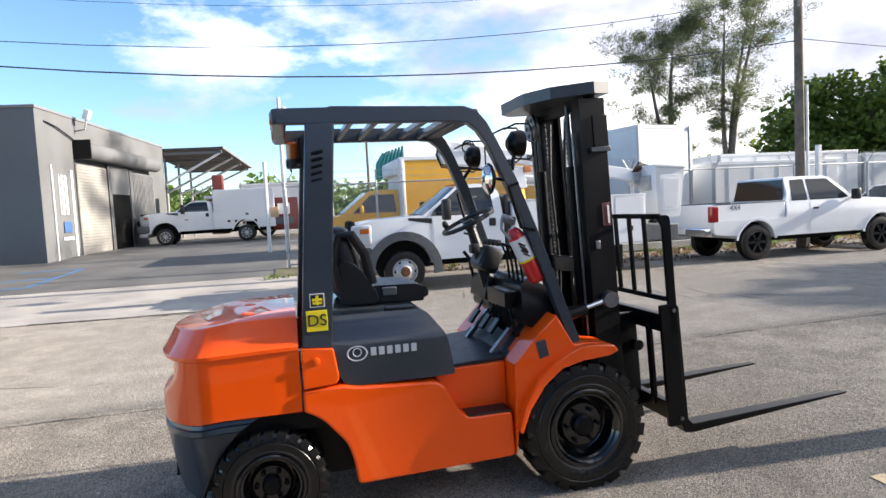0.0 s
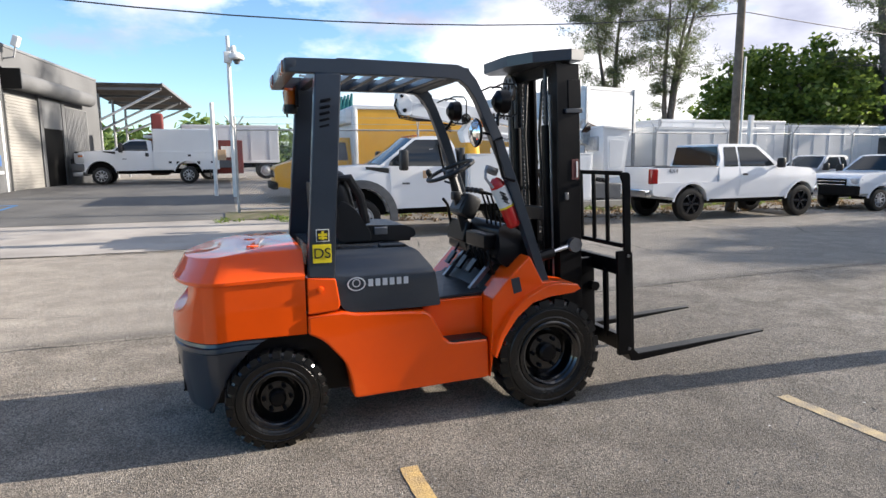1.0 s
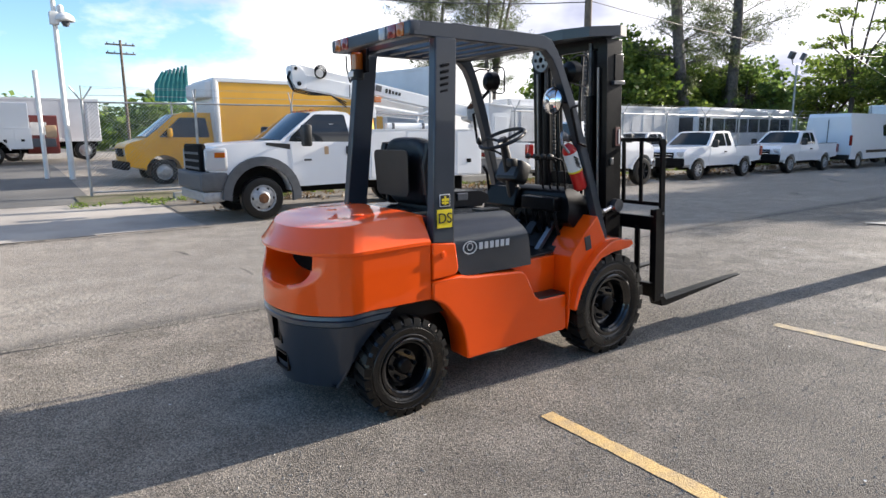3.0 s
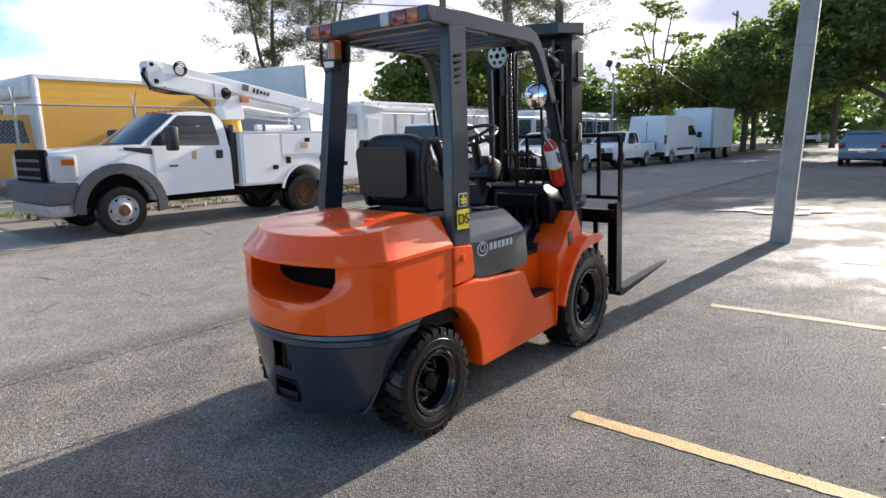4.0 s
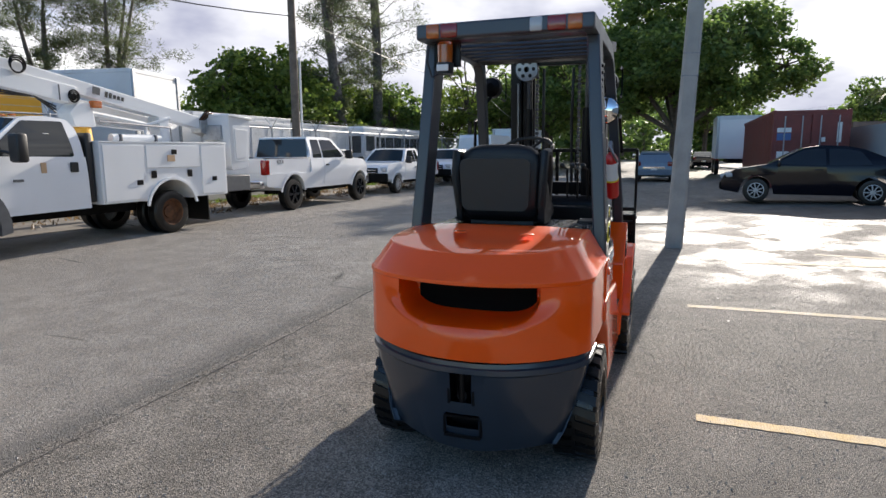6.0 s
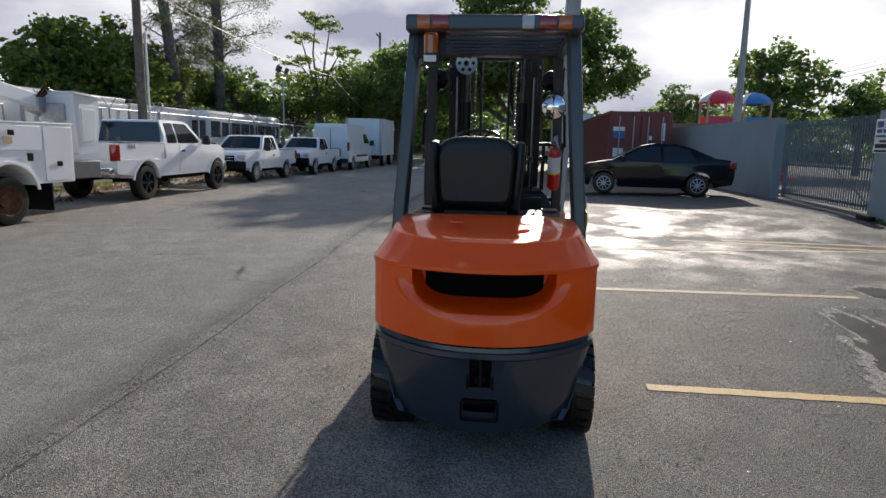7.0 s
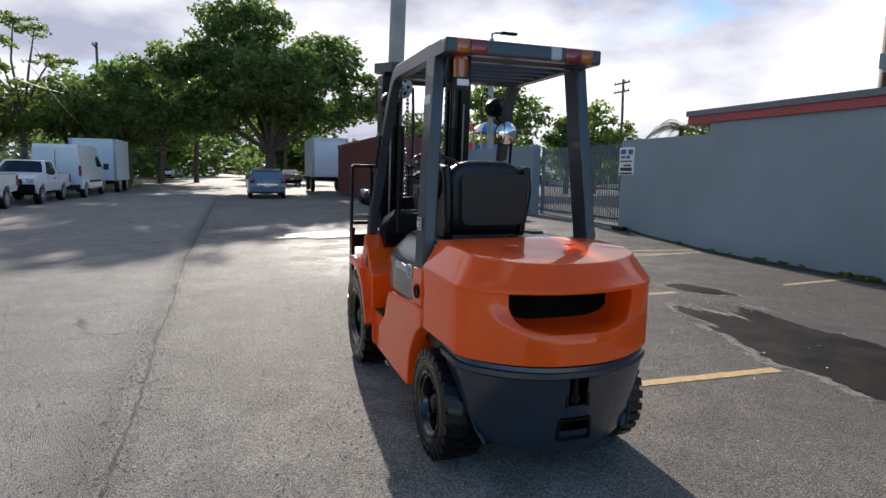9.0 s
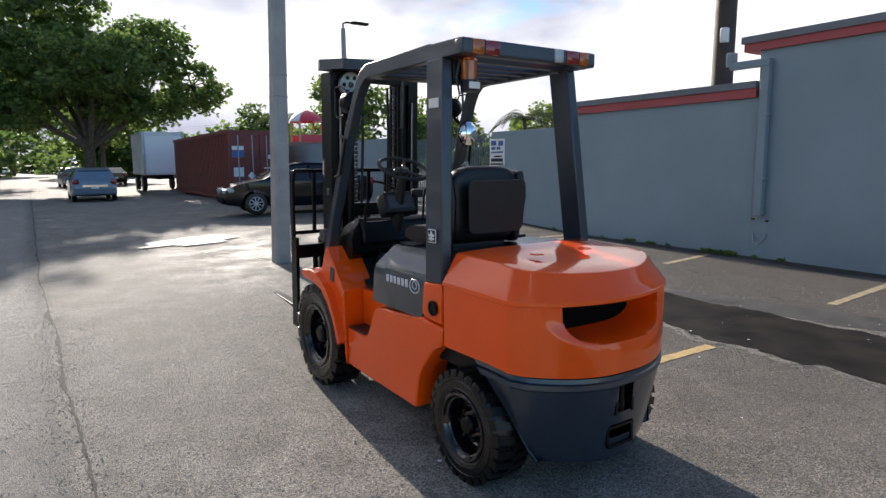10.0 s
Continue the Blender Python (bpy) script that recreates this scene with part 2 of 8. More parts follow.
YELLOW = mat("yellow_truck_paint", (0.72, 0.36, 0.012), 0.4, vary=0.06, scale=1.5, coat=0.2)
DARKCAR = mat("dark_blue_car_paint", (0.004, 0.005, 0.010), 0.12, vary=0.04, coat=0.25, spec=0.2)
GREYCAR = mat("blue_grey_car_paint", (0.16, 0.21, 0.27), 0.3, vary=0.04, coat=0.6)
GREYTRIM = mat("grey_plastic_trim", (0.085, 0.09, 0.098), 0.55, vary=0.12, scale=8, bump=0.1)
DARKTRIM = mat("dark_underbody", (0.010, 0.010, 0.010), 0.85, vary=0.2, spec=0.1)
GLASS = glass_mat("tinted_car_glass", (0.018, 0.022, 0.026), alpha=0.0)
CLEARGLASS = glass_mat("green_windscreen", (0.016, 0.024, 0.028), alpha=0.0, spec=0.2)
RUST = mat("rusty_steel", (0.16, 0.07, 0.03), 0.85, 0.2, vary=0.3, scale=12, bump=0.3)
GALV = mat("galvanised_steel", (0.42, 0.43, 0.44), 0.45, 0.6, vary=0.15, scale=14)
WHITEPOST = mat("white_painted_pole", (0.72, 0.72, 0.70), 0.55, vary=0.08, scale=3)
WALLGREY = mat("blue_grey_stucco", (0.25, 0.305, 0.33), 0.85, vary=0.09, scale=0.5, fine=120, bump=0.35)
WALLDARK = mat("slate_stucco", (0.13, 0.145, 0.158), 0.85, vary=0.1, scale=0.5, fine=120, bump=0.3)
WALLSIDE = mat("grey_stucco", (0.14, 0.143, 0.145), 0.85, vary=0.16, scale=0.5, fine=120, bump=0.3)
PINKTRIM = mat("faded_red_trim", (0.40, 0.075, 0.075), 0.6, vary=0.12, scale=2)
GREYCAP = mat("grey_coping", (0.17, 0.18, 0.19), 0.7, vary=0.1, scale=2)
SHUTTER = mat("cream_shutter", (0.30, 0.288, 0.262), 0.6, vary=0.12, scale=1.2)
CORRUG = mat("corrugated_grey", (0.19, 0.193, 0.195), 0.6, 0.0, vary=0.12, scale=2)
CANOPY = mat("rusted_sheet", (0.13, 0.115, 0.10), 0.75, 0.2, vary=0.3, scale=2, bump=0.2)
CONTRED = mat("container_red", (0.20, 0.035, 0.028), 0.5, vary=0.2, scale=1.6)
CONCRETE = mat("weathered_concrete", (0.40, 0.385, 0.35), 0.85, vary=0.14, scale=1.2, fine=60, bump=0.3)
POLECONC = mat("pole_concrete", (0.36, 0.345, 0.32), 0.8, vary=0.12, scale=3, fine=70, bump=0.25)
POLEWOOD = mat("pole_wood", (0.17, 0.135, 0.105), 0.85, vary=0.25, scale=4, fine=50, bump=0.4)
BROWNPOLE = mat("brown_pole", (0.06, 0.042, 0.032), 0.7, vary=0.25, scale=3, bump=0.3)
LINEYELLOW = mat("worn_yellow_line", (0.60, 0.41, 0.16), 0.75, vary=0.35, scale=11, fine=90, bump=0.5, col2=(0.40, 0.29, 0.15))
LINEFADED = mat("faded_yellow_line", (0.47, 0.37, 0.21), 0.78, vary=0.35, scale=9, fine=90, bump=0.5, col2=(0.24, 0.21, 0.165))
LINEWHITE = mat("worn_white_line", (0.58, 0.57, 0.54), 0.75, vary=0.25, scale=9, fine=70, bump=0.3)
LINEBLUE = mat("worn_blue_line", (0.05, 0.20, 0.45), 0.75, vary=0.2, scale=9)
WET = mat("wet_asphalt", (0.030, 0.025, 0.019), 0.46, vary=0.35, scale=2.4, fine=110, bump=0.22, spec=0.12)
DAMP = mat("damp_stain", (0.085, 0.080, 0.072), 0.5, vary=0.2, scale=2.5, fine=90, bump=0.4)
JOINT = mat("crumbled_joint", (0.11, 0.104, 0.095), 0.95, vary=0.3, scale=20, fine=90, bump=0.6, spec=0.08)
GRASS = mat("dry_grass_verge", (0.10, 0.105, 0.04), 0.9, vary=0.3, scale=3, fine=80, bump=0.6, col2=(0.17, 0.14, 0.09))
DIRT = mat("dusty_verge", (0.20, 0.175, 0.14), 0.95, vary=0.25, scale=1.5, fine=60, bump=0.5)
BARK = mat("bark", (0.12, 0.095, 0.075), 0.9, vary=0.3, scale=6, fine=40, bump=0.6)
PINEBARK = mat("pine_bark", (0.17, 0.145, 0.125), 0.9, vary=0.3, scale=5, fine=40, bump=0.6)
LEAF = leaf_mat("broad_leaf", (0.065, 0.120, 0.032), (0.19, 0.27, 0.065))
LEAF2 = leaf_mat("yellow_green_leaf", (0.065, 0.115, 0.020), (0.22, 0.29, 0.055))
NEEDLE = leaf_mat("pine_needle", (0.065, 0.09, 0.04), (0.15, 0.175, 0.085))
PALM = leaf_mat("palm_leaf", (0.035, 0.055, 0.018), (0.08, 0.10, 0.035))
TEAL = mat("teal_canvas", (0.02, 0.20, 0.20), 0.7, vary=0.1)
PLAYRED = mat("red_playground_roof", (0.62, 0.045, 0.075), 0.4, vary=0.04)
PLAYBLUE = mat("blue_playground_roof", (0.04, 0.20, 0.48), 0.4, vary=0.04)
TAN = mat("tan_plastic", (0.50, 0.33, 0.19), 0.5, vary=0.05)
GATEBLUE = mat("gate_paint", (0.13, 0.17, 0.19), 0.5, vary=0.1)
CABLE = mat("cable_black", (0.02, 0.022, 0.028), 0.6, vary=0.05)
ROPE = mat("light_cable", (0.42, 0.40, 0.36), 0.6, vary=0.05)
BRICKTAN = mat("tan_house_wall", (0.24, 0.16, 0.12), 0.8, vary=0.1)

# ---- mesh helpers ----
SITE = 4.5  # the street and the lot lie this many degrees round from x
_c, _s = math.cos(radians(SITE)), math.sin(radians(SITE))


def smooth(a, b, x):
    t = min(1.0, max(0.0, (x - a) / (b - a)))
    return t * t * (3 - 2 * t)


def lie(x, y):
    """Height of the ground."""
    v = -x * _s + y * _c
    z = 0.045 * math.tanh((x - 2.5) / 3) * math.exp(-((x - 1) ** 2 + (y - 3.5) ** 2) / 150)
    z += 0.20 * smooth(7.0, -3.5, y) * smooth(6, 11, x) * smooth(60, 20, x)
    return z + 0.60 * smooth(12.8, 27.5, v) * smooth(11, 3, x * _c + y * _s)


def site(u, v, z=0.0, rz=0.0, on=True):
    """Pose at street coordinates: u along the street, v across it; z above the ground there."""
    x, y = u * _c - v * _s, u * _s + v * _c
    return pose(x, y, z + (lie(x, y) if on else 0), 0, 0, rz + SITE)


def finish(me, bm, sharp=28):
    bmesh.ops.recalc_face_normals(bm, faces=bm.faces[:])
    bm.to_mesh(me)
    bm.free()
    flat = [poly.material_index == 1 for poly in me.polygons]
    me.polygons.foreach_set("use_smooth", [True] * len(flat))
    me.polygons.foreach_set("material_index", [0] * len(flat))
    me.set_sharp_from_angle(angle=radians(sharp))
    me.polygons.foreach_set("use_smooth", [not f for f in flat])


def part(name, bm, material, parent=None, label="", sharp=28):
    """Links a bmesh as one mesh object under a thing or a part."""
    me = bpy.data.meshes.new(name)
    finish(me, bm, sharp)
    me.materials.append(material)
    ob = new(name, me)
    if parent:
        ob.parent = parent
    if label:
        ob["label"] = label
    return ob


def thing(name, m, label, category, group="", kind=""):
    ob = new(name)
    ob.empty_display_size = 0.2
    ob.matrix_world = m
    return tagged(ob, label, category, group, kind)


def struct(name, bm, material, label, category, m=None, sharp=28, kind="structure"):
    ob = part(name, bm, material, None, "", sharp)
    if m is not None:
        ob.matrix_world = m
    return tagged(ob, label, category, "", kind)


def flats(bm, bevel):
    """Marks the broad faces between rounded edges, which stay flat."""
    for f in bm.faces:
        f.material_index = int(2 * f.calc_area() > 2.6 * bevel * f.calc_perimeter())


def box(bm, c, s, bevel=0.0, rot=None, seg=2):
    m = Matrix.Translation(c)
    if rot:
        m = m @ Euler([radians(a) for a in rot]).to_matrix().to_4x4()
    m = m @ Matrix.Diagonal((*s, 1))
    r = bmesh.ops.create_cube(bm, size=1.0, matrix=m)
    if bevel:
        es = list({e for v in r["verts"] for e in v.link_edges})
        bmesh.ops.bevel(bm, geom=es, offset=bevel, segments=seg, affect="EDGES", profile=0.5, clamp_overlap=True)
        flats(bm, bevel)
    return bm


def Box(c, s, bevel=0.0, rot=None, seg=2):
    return box(bmesh.new(), c, s, bevel, rot, seg)


def prism(bm, pts, y0, y1, cap=True):
    """Extrudes the polygon of (x, z) from y0 to y1."""
    a = [bm.verts.new((x, y0, z)) for x, z in pts]
    b = [bm.verts.new((x, y1, z)) for x, z in pts]
    n = len(pts)
    for i in range(n):
        bm.faces.new((a[i], a[(i + 1) % n], b[(i + 1) % n], b[i]))
    if cap:
        bm.faces.new(a)
        bm.faces.new(b[::-1])
    return bm


def Prism(pts, y0, y1, bevel=0.0, seg=2):
    bm = prism(bmesh.new(), pts, y0, y1)
    if bevel:
        bmesh.ops.recalc_face_normals(bm, faces=bm.faces[:])
        es = [e for e in bm.edges if len(e.link_faces) == 2 and e.calc_face_angle(0) > 0.5]
        bmesh.ops.bevel(bm, geom=es, offset=bevel, segments=seg, affect="EDGES", profile=0.5, clamp_overlap=True)
        flats(bm, bevel)
    return bm


def rounded(pts, r, n=4):
    """The polygon with its corners rounded; r is one radius or one for each corner."""
    out, k = [], len(pts)
    rs = r if isinstance(r, (list, tuple)) else [r] * k
    for i in range(k):
        p0, p, p1 = Vector(pts[i - 1]), Vector(pts[i]), Vector(pts[(i + 1) % k])
        d0, d1 = p0 - p, p1 - p
        rr = min(rs[i], d0.length * 0.49, d1.length * 0.49)
        if rr < 1e-4:
            out.append(tuple(p))
            continue
        a, b = p + d0.normalized() * rr, p + d1.normalized() * rr
        for j in range(n + 1):
            t = j / n
            out.append(tuple(a * (1 - t) ** 2 + p * 2 * t * (1 - t) + b * t * t))
    return out


def arc(cx, cz, r, a0, a1, n=12):
    return [(cx + r * math.cos(radians(a0 + (a1 - a0) * i / n)), cz + r * math.sin(radians(a0 + (a1 - a0) * i / n))) for i in range(n + 1)]


def tube(bm, pts, r, n=8, caps=True):
    """A round bar along a polyline; r is a radius or one for each point."""
    pts = [Vector(p) for p in pts]
    rs = r if isinstance(r, (list, tuple)) else [r] * len(pts)
    up, rings = None, []
    for i, p in enumerate(pts):
        d = (pts[min(i + 1, len(pts) - 1)] - pts[max(i - 1, 0)]).normalized()
        if up is None:
            up = d.orthogonal().normalized()
        up = (up - d * up.dot(d)).normalized()
        w = d.cross(up)
        rings.append([bm.verts.new(p + (up * math.cos(2 * math.pi * k / n) + w * math.sin(2 * math.pi * k / n)) * rs[i]) for k in range(n)])
    for a, b in zip(rings, rings[1:]):
        for k in range(n):
            bm.faces.new((a[k], a[(k + 1) % n], b[(k + 1) % n], b[k]))
    if caps:
        bm.faces.new(rings[0][::-1])
        bm.faces.new(rings[-1])
    return bm


def Tube(pts, r, n=8):
    return tube(bmesh.new(), pts, r, n)


def ring(bm, c, R, r, axis="z", n=28, k=8):
    """A torus."""
    vs = []
    for i in range(n):
        a = 2 * math.pi * i / n
        row = []
        for j in range(k):
            b = 2 * math.pi * j / k
            q = ((R + r * math.cos(b)) * math.cos(a), (R + r * math.cos(b)) * math.sin(a), r * math.sin(b))
            q = {"z": q, "y": (q[0], q[2], q[1]), "x": (q[2], q[0], q[1])}[axis]
            row.append(bm.verts.new(Vector(c) + Vector(q)))
        vs.append(row)
    for i in range(n):
        for j in range(k):
            bm.faces.new((vs[i][j], vs[(i + 1) % n][j], vs[(i + 1) % n][(j + 1) % k], vs[i][(j + 1) % k]))
    return bm


def lathe(bm, prof, c=(0, 0, 0), n=36, axis="y"):
    """Turns the profile of (radius, along) round an axis through c."""
    rows = []
    for r, a in prof:
        row = []
        for i in range(n):
            t = 2 * math.pi * i / n
            q = (r * math.cos(t), a, r * math.sin(t))
            q = {"y": q, "z": (q[0], q[2], a), "x": (a, q[0], q[2])}[axis]
            row.append(bm.verts.new(Vector(c) + Vector(q)))
        rows.append(row)
    for a, b in zip(rows, rows[1:]):
        for i in range(n):
            bm.faces.new((a[i], a[(i + 1) % n], b[(i + 1) % n], b[i]))
    if prof[0][0] > 1e-6 and prof[-1][0] > 1e-6:
        for i in range(n):
            bm.faces.new((rows[-1][i], rows[-1][(i + 1) % n], rows[0][(i + 1) % n], rows[0][i]))
    return bm


def Lathe(prof, c=(0, 0, 0), n=36, axis="y"):
    return lathe(bmesh.new(), prof, c, n, axis)


def shell(pts, f, xs=(), zs=()):
    """A body from its side outline, cut into bands and given at each (x, z) the half width f."""
    bm = prism(bmesh.new(), pts, -1.0, 1.0)
    for x in xs:
        bmesh.ops.bisect_plane(bm, geom=bm.verts[:] + bm.edges[:] + bm.faces[:], plane_co=(x, 0, 0), plane_no=(1, 0, 0))
    for z in zs:
        bmesh.ops.bisect_plane(bm, geom=bm.verts[:] + bm.edges[:] + bm.faces[:], plane_co=(0, 0, z), plane_no=(0, 0, 1))
    for v in bm.verts:
        v.co.y = math.copysign(f(v.co.x, v.co.z), v.co.y)
    return bm


def skin(pts, f, side, off=0.006, thick=0.012):
    """A panel on the flank of such a body: its outline in (x, z), laid on the half width f."""
    bm = prism(bmesh.new(), pts, 0.0, 1.0)
    for k in range(1, 6):
        for ax_, lo, hi in ((0, min(p[0] for p in pts), max(p[0] for p in pts)), (2, min(p[1] for p in pts), max(p[1] for p in pts))):
            co, no = [0, 0, 0], [0, 0, 0]
            co[ax_], no[ax_] = lo + (hi - lo) * k / 6, 1
            bmesh.ops.bisect_plane(bm, geom=bm.verts[:] + bm.edges[:] + bm.faces[:], plane_co=co, plane_no=no)
    for v in bm.verts:
        v.co.y = side * (f(v.co.x, v.co.z) + off - (thick if v.co.y < 0.5 else 0))
    return bm


def slab(p0, p1, w0, w1, thick=0.012, bow=0.0, n=6, off=0.006):
    """A pane that runs across, from (x, z) p0 of half width w0 to p1 of half width w1, set off along its normal."""
    bm = bmesh.new()
    d = Vector((p1[0] - p0[0], 0, p1[1] - p0[1]))
    nrm = Vector((d.z, 0, -d.x)).normalized()
    if nrm.z < 0:
        nrm = -nrm
    rows = []
    for h in (off, off - thick):
        for p, w in ((p0, w0), (p1, w1)):
            rows.append([bm.verts.new(Vector((p[0], w * (2 * i / n - 1), p[1])) + nrm * (h + bow * (1 - (2 * i / n - 1) ** 2))) for i in range(n + 1)])
    for a, b in ((rows[0], rows[1]), (rows[2], rows[3]), (rows[0], rows[2]), (rows[1], rows[3])):
        for i in range(n):
            bm.faces.new((a[i], a[i + 1], b[i + 1], b[i]))
    bm.faces.new((rows[0][0], rows[1][0], rows[3][0], rows[2][0]))
    bm.faces.new((rows[0][n], rows[1][n], rows[3][n], rows[2][n]))
    return bm


def letters(text, size, m, depth=0.002):
    """Raised print with the built-in font, as a bmesh."""
    cu = bpy.data.curves.new("print", "FONT")
    cu.body, cu.size, cu.extrude = text, size, depth
    cu.align_x, cu.align_y = "CENTER", "CENTER"
    ob = new("print", cu)
    bpy.context.view_layer.update()
    me = ob.evaluated_get(bpy.context.evaluated_depsgraph_get()).to_mesh()
    bm = bmesh.new()
    bm.from_mesh(me)
    bm.transform(m)
    bpy.data.objects.remove(ob)
    bpy.data.curves.remove(cu)
    return bm


def shear_y(bm, k, z0):
    """Leans both sides inwards above z0."""
    for v in bm.verts:
        v.co.y -= math.copysign(k * (v.co.z - z0), v.co.y)
    return bm

# ---- ground, lot and street ----
def ground_sheet():
    """One sheet to the horizon, finer near the truck."""
    def axis_(mid):
        near = [mid + i * 0.5 for i in range(-60, 121)]
        far = [3, 8, 16, 30, 60, 120, 250, 500, 1000, 2000]
        return [near[0] - f for f in reversed(far)] + near + [near[-1] + f for f in far]
    xs, ys = axis_(0), axis_(0)
    vs = [(x, y, lie(x, y)) for y in ys for x in xs]
    n = len(xs)
    fs = [(j * n + i, j * n + i + 1, (j + 1) * n + i + 1, (j + 1) * n + i) for j in range(len(ys) - 1) for i in range(n - 1)]
    me = bpy.data.meshes.new("ground")
    me.from_pydata(vs, [], fs)
    for p in me.polygons:
        p.use_smooth = True
    me.materials.append(ASPHALT)
    return tagged(new("ground", me), "worn grey asphalt of the lot and street", "ground", "", "structure")


ground_sheet()


def strip(name, pts, w, material, label, category, lift=0.004, steps=24, ragged=0.0, seed=1):
    """A painted line or band on the ground through world points, of width w."""
    rnd = random.Random(seed)
    bm, rows = bmesh.new(), []
    pts = [Vector((*p, 0)) for p in pts]
    for a, b in zip(pts, pts[1:]):
        d = (b - a).normalized()
        side = Vector((-d.y, d.x, 0))
        for i in range(steps + 1):
            p = a.lerp(b, i / steps)
            rows.append([bm.verts.new((q.x, q.y, lie(q.x, q.y) + lift)) for q in (p + side * (k * w / 2 + rnd.uniform(-ragged, ragged)) for k in (-1, 1))])
    for a, b in zip(rows, rows[1:]):
        bm.faces.new((a[0], a[1], b[1], b[0]))
    return struct(name, bm, material, label, category)


def patch(name, cx, cy, rx, ry, rz, material, label, category, lift=0.004, wob=0.25, seed=3, n=56, rings=5):
    """An uneven flat patch on the ground."""
    bm = bmesh.new()
    mid = bm.verts.new((cx, cy, lie(cx, cy) + lift))
    prev = None
    for k in range(1, rings + 1):
        row = []
        for i in range(n):
            a = 2 * math.pi * i / n
            r = k / rings * (1 + wob * noise.noise((2.2 * math.cos(a), 2.2 * math.sin(a), seed)) + 0.35 * wob * noise.noise((7 * math.cos(a), 7 * math.sin(a), seed + 5)) + 0.16 * wob * noise.noise((27 * math.cos(a), 27 * math.sin(a), seed + 9)))
            px, py = rx * r * math.cos(a), ry * r * math.sin(a)
            x, y = cx + px * math.cos(rz) - py * math.sin(rz), cy + px * math.sin(rz) + py * math.cos(rz)
            row.append(bm.verts.new((x, y, lie(x, y) + lift)))
        for i in range(n):
            if prev:
                bm.faces.new((prev[i], row[i], row[(i + 1) % n], prev[(i + 1) % n]))
            else:
                bm.faces.new((mid, row[i], row[(i + 1) % n]))
        prev = row
    return struct(name, bm, material, label, category)


for i, (x0, y0, x1, y1) in enumerate(((0.265, 2.60, 0.36, 1.12), (0.69, -1.36, 0.97, -3.45), (2.93, 2.80, 3.22, 0.05), (3.46, -1.85, 3.78, -3.5), (5.62, 2.3, 6.72, -2.95), (6.9, 0.5, 7.0, -3.1), (6.7, 1.3, 6.55, -2.4))):
    strip("parking_line", ((x0, y0), (x1, y1)), 0.10, LINEFADED if i else LINEYELLOW, "worn yellow parking bay line on the asphalt", "parking line", ragged=0.006, seed=i)
strip("gate_line", [(site(u, -3.35).translation.x, site(u, -3.35).translation.y) for u in (9.9, 14.6)], 0.10, LINEWHITE, "worn white line before the sliding gate", "line")
SILT = mat("dried_silt", (0.23, 0.21, 0.185), 0.75, vary=0.45, scale=22, fine=130, bump=1.0)
patch("silt_ring", 0.02, 0.20, 2.62, 0.86, radians(1), SILT, "pale gritty tide mark round the puddle", "stain", 0.003, 0.5, 9, 300)
patch("puddle", 0.0, 0.26, 2.46, 0.68, radians(1), WET, "dark shallow puddle in the parking bay", "puddle", 0.006, 0.5, 9, 300)
patch("puddle_side", 0.75, -0.66, 1.55, 0.33, radians(16), DAMP, "damp dark lobe beside the shallow puddle", "puddle", 0.005, 0.5, 31)
patch("silt_small", 3.36, -0.38, 0.52, 0.31, radians(25), SILT, "pale tide mark round a small puddle", "stain", 0.003, 0.4, 12)
patch("puddle_small", 3.36, -0.38, 0.43, 0.24, radians(25), WET, "small puddle on the asphalt", "puddle", 0.006, 0.4, 12)
patch("broken_patch", 10.15, 4.12, 0.62, 0.92, 0.3, mat("broken_concrete", (0.58, 0.55, 0.49), 0.7, vary=0.2, scale=5, fine=60, bump=0.6), "pale broken patch round a pothole", "pavement patch", 0.022, 0.5, 21)
patch("pothole_puddle", 10.25, 4.08, 0.34, 0.48, 0.3, WET, "puddle in a broken pothole by the pole", "puddle", 0.028, 0.5, 25)


def seam():
    """The long ragged joint between street and lot, a dark groove with crumbled edges."""
    rnd = random.Random(5)
    bm, rows = bmesh.new(), []
    for i in range(520):
        u = -9 + i * 0.08
        v = 5.79 + 0.14 * smooth(0, 9, u) + 0.05 * noise.noise((u * 0.6, 2, 0)) + rnd.uniform(-0.006, 0.006)
        w = 0.006 + 0.06 * max(0, noise.noise((u * 1.7, 7, 0)) - 0.02) + rnd.uniform(0, 0.018)
        p = site(u, v).translation
        q = site(u, v + w).translation
        rows.append([bm.verts.new((a.x, a.y, lie(a.x, a.y) + 0.003)) for a in (p, q)])
    for a, b in zip(rows, rows[1:]):
        bm.faces.new((a[0], a[1], b[1], b[0]))
    return struct("seam", bm, JOINT, "dark crumbling joint along the asphalt", "joint")


seam()


def flat(name, u0, u1, v0, v1, material, label, category, lift=0.02, nu=40, nv=6, wob=0.0, seed=0):
    """A band of ground in street coordinates, with a wavering near edge."""
    bm, rows = bmesh.new(), []
    for j in range(nv + 1):
        row = []
        for i in range(nu + 1):
            u = u0 + (u1 - u0) * i / nu
            e = wob * noise.noise((u * 0.9, seed, 0))
            v = (v0 + e) * (1 - j / nv) + v1 * j / nv
            p = site(u, v).translation
            row.append(bm.verts.new((p.x, p.y, p.z + lift)))
        rows.append(row)
    for a, b in zip(rows, rows[1:]):
        for i in range(nu):
            bm.faces.new((a[i], a[i + 1], b[i + 1], b[i]))
    return struct(name, bm, material, label, category)


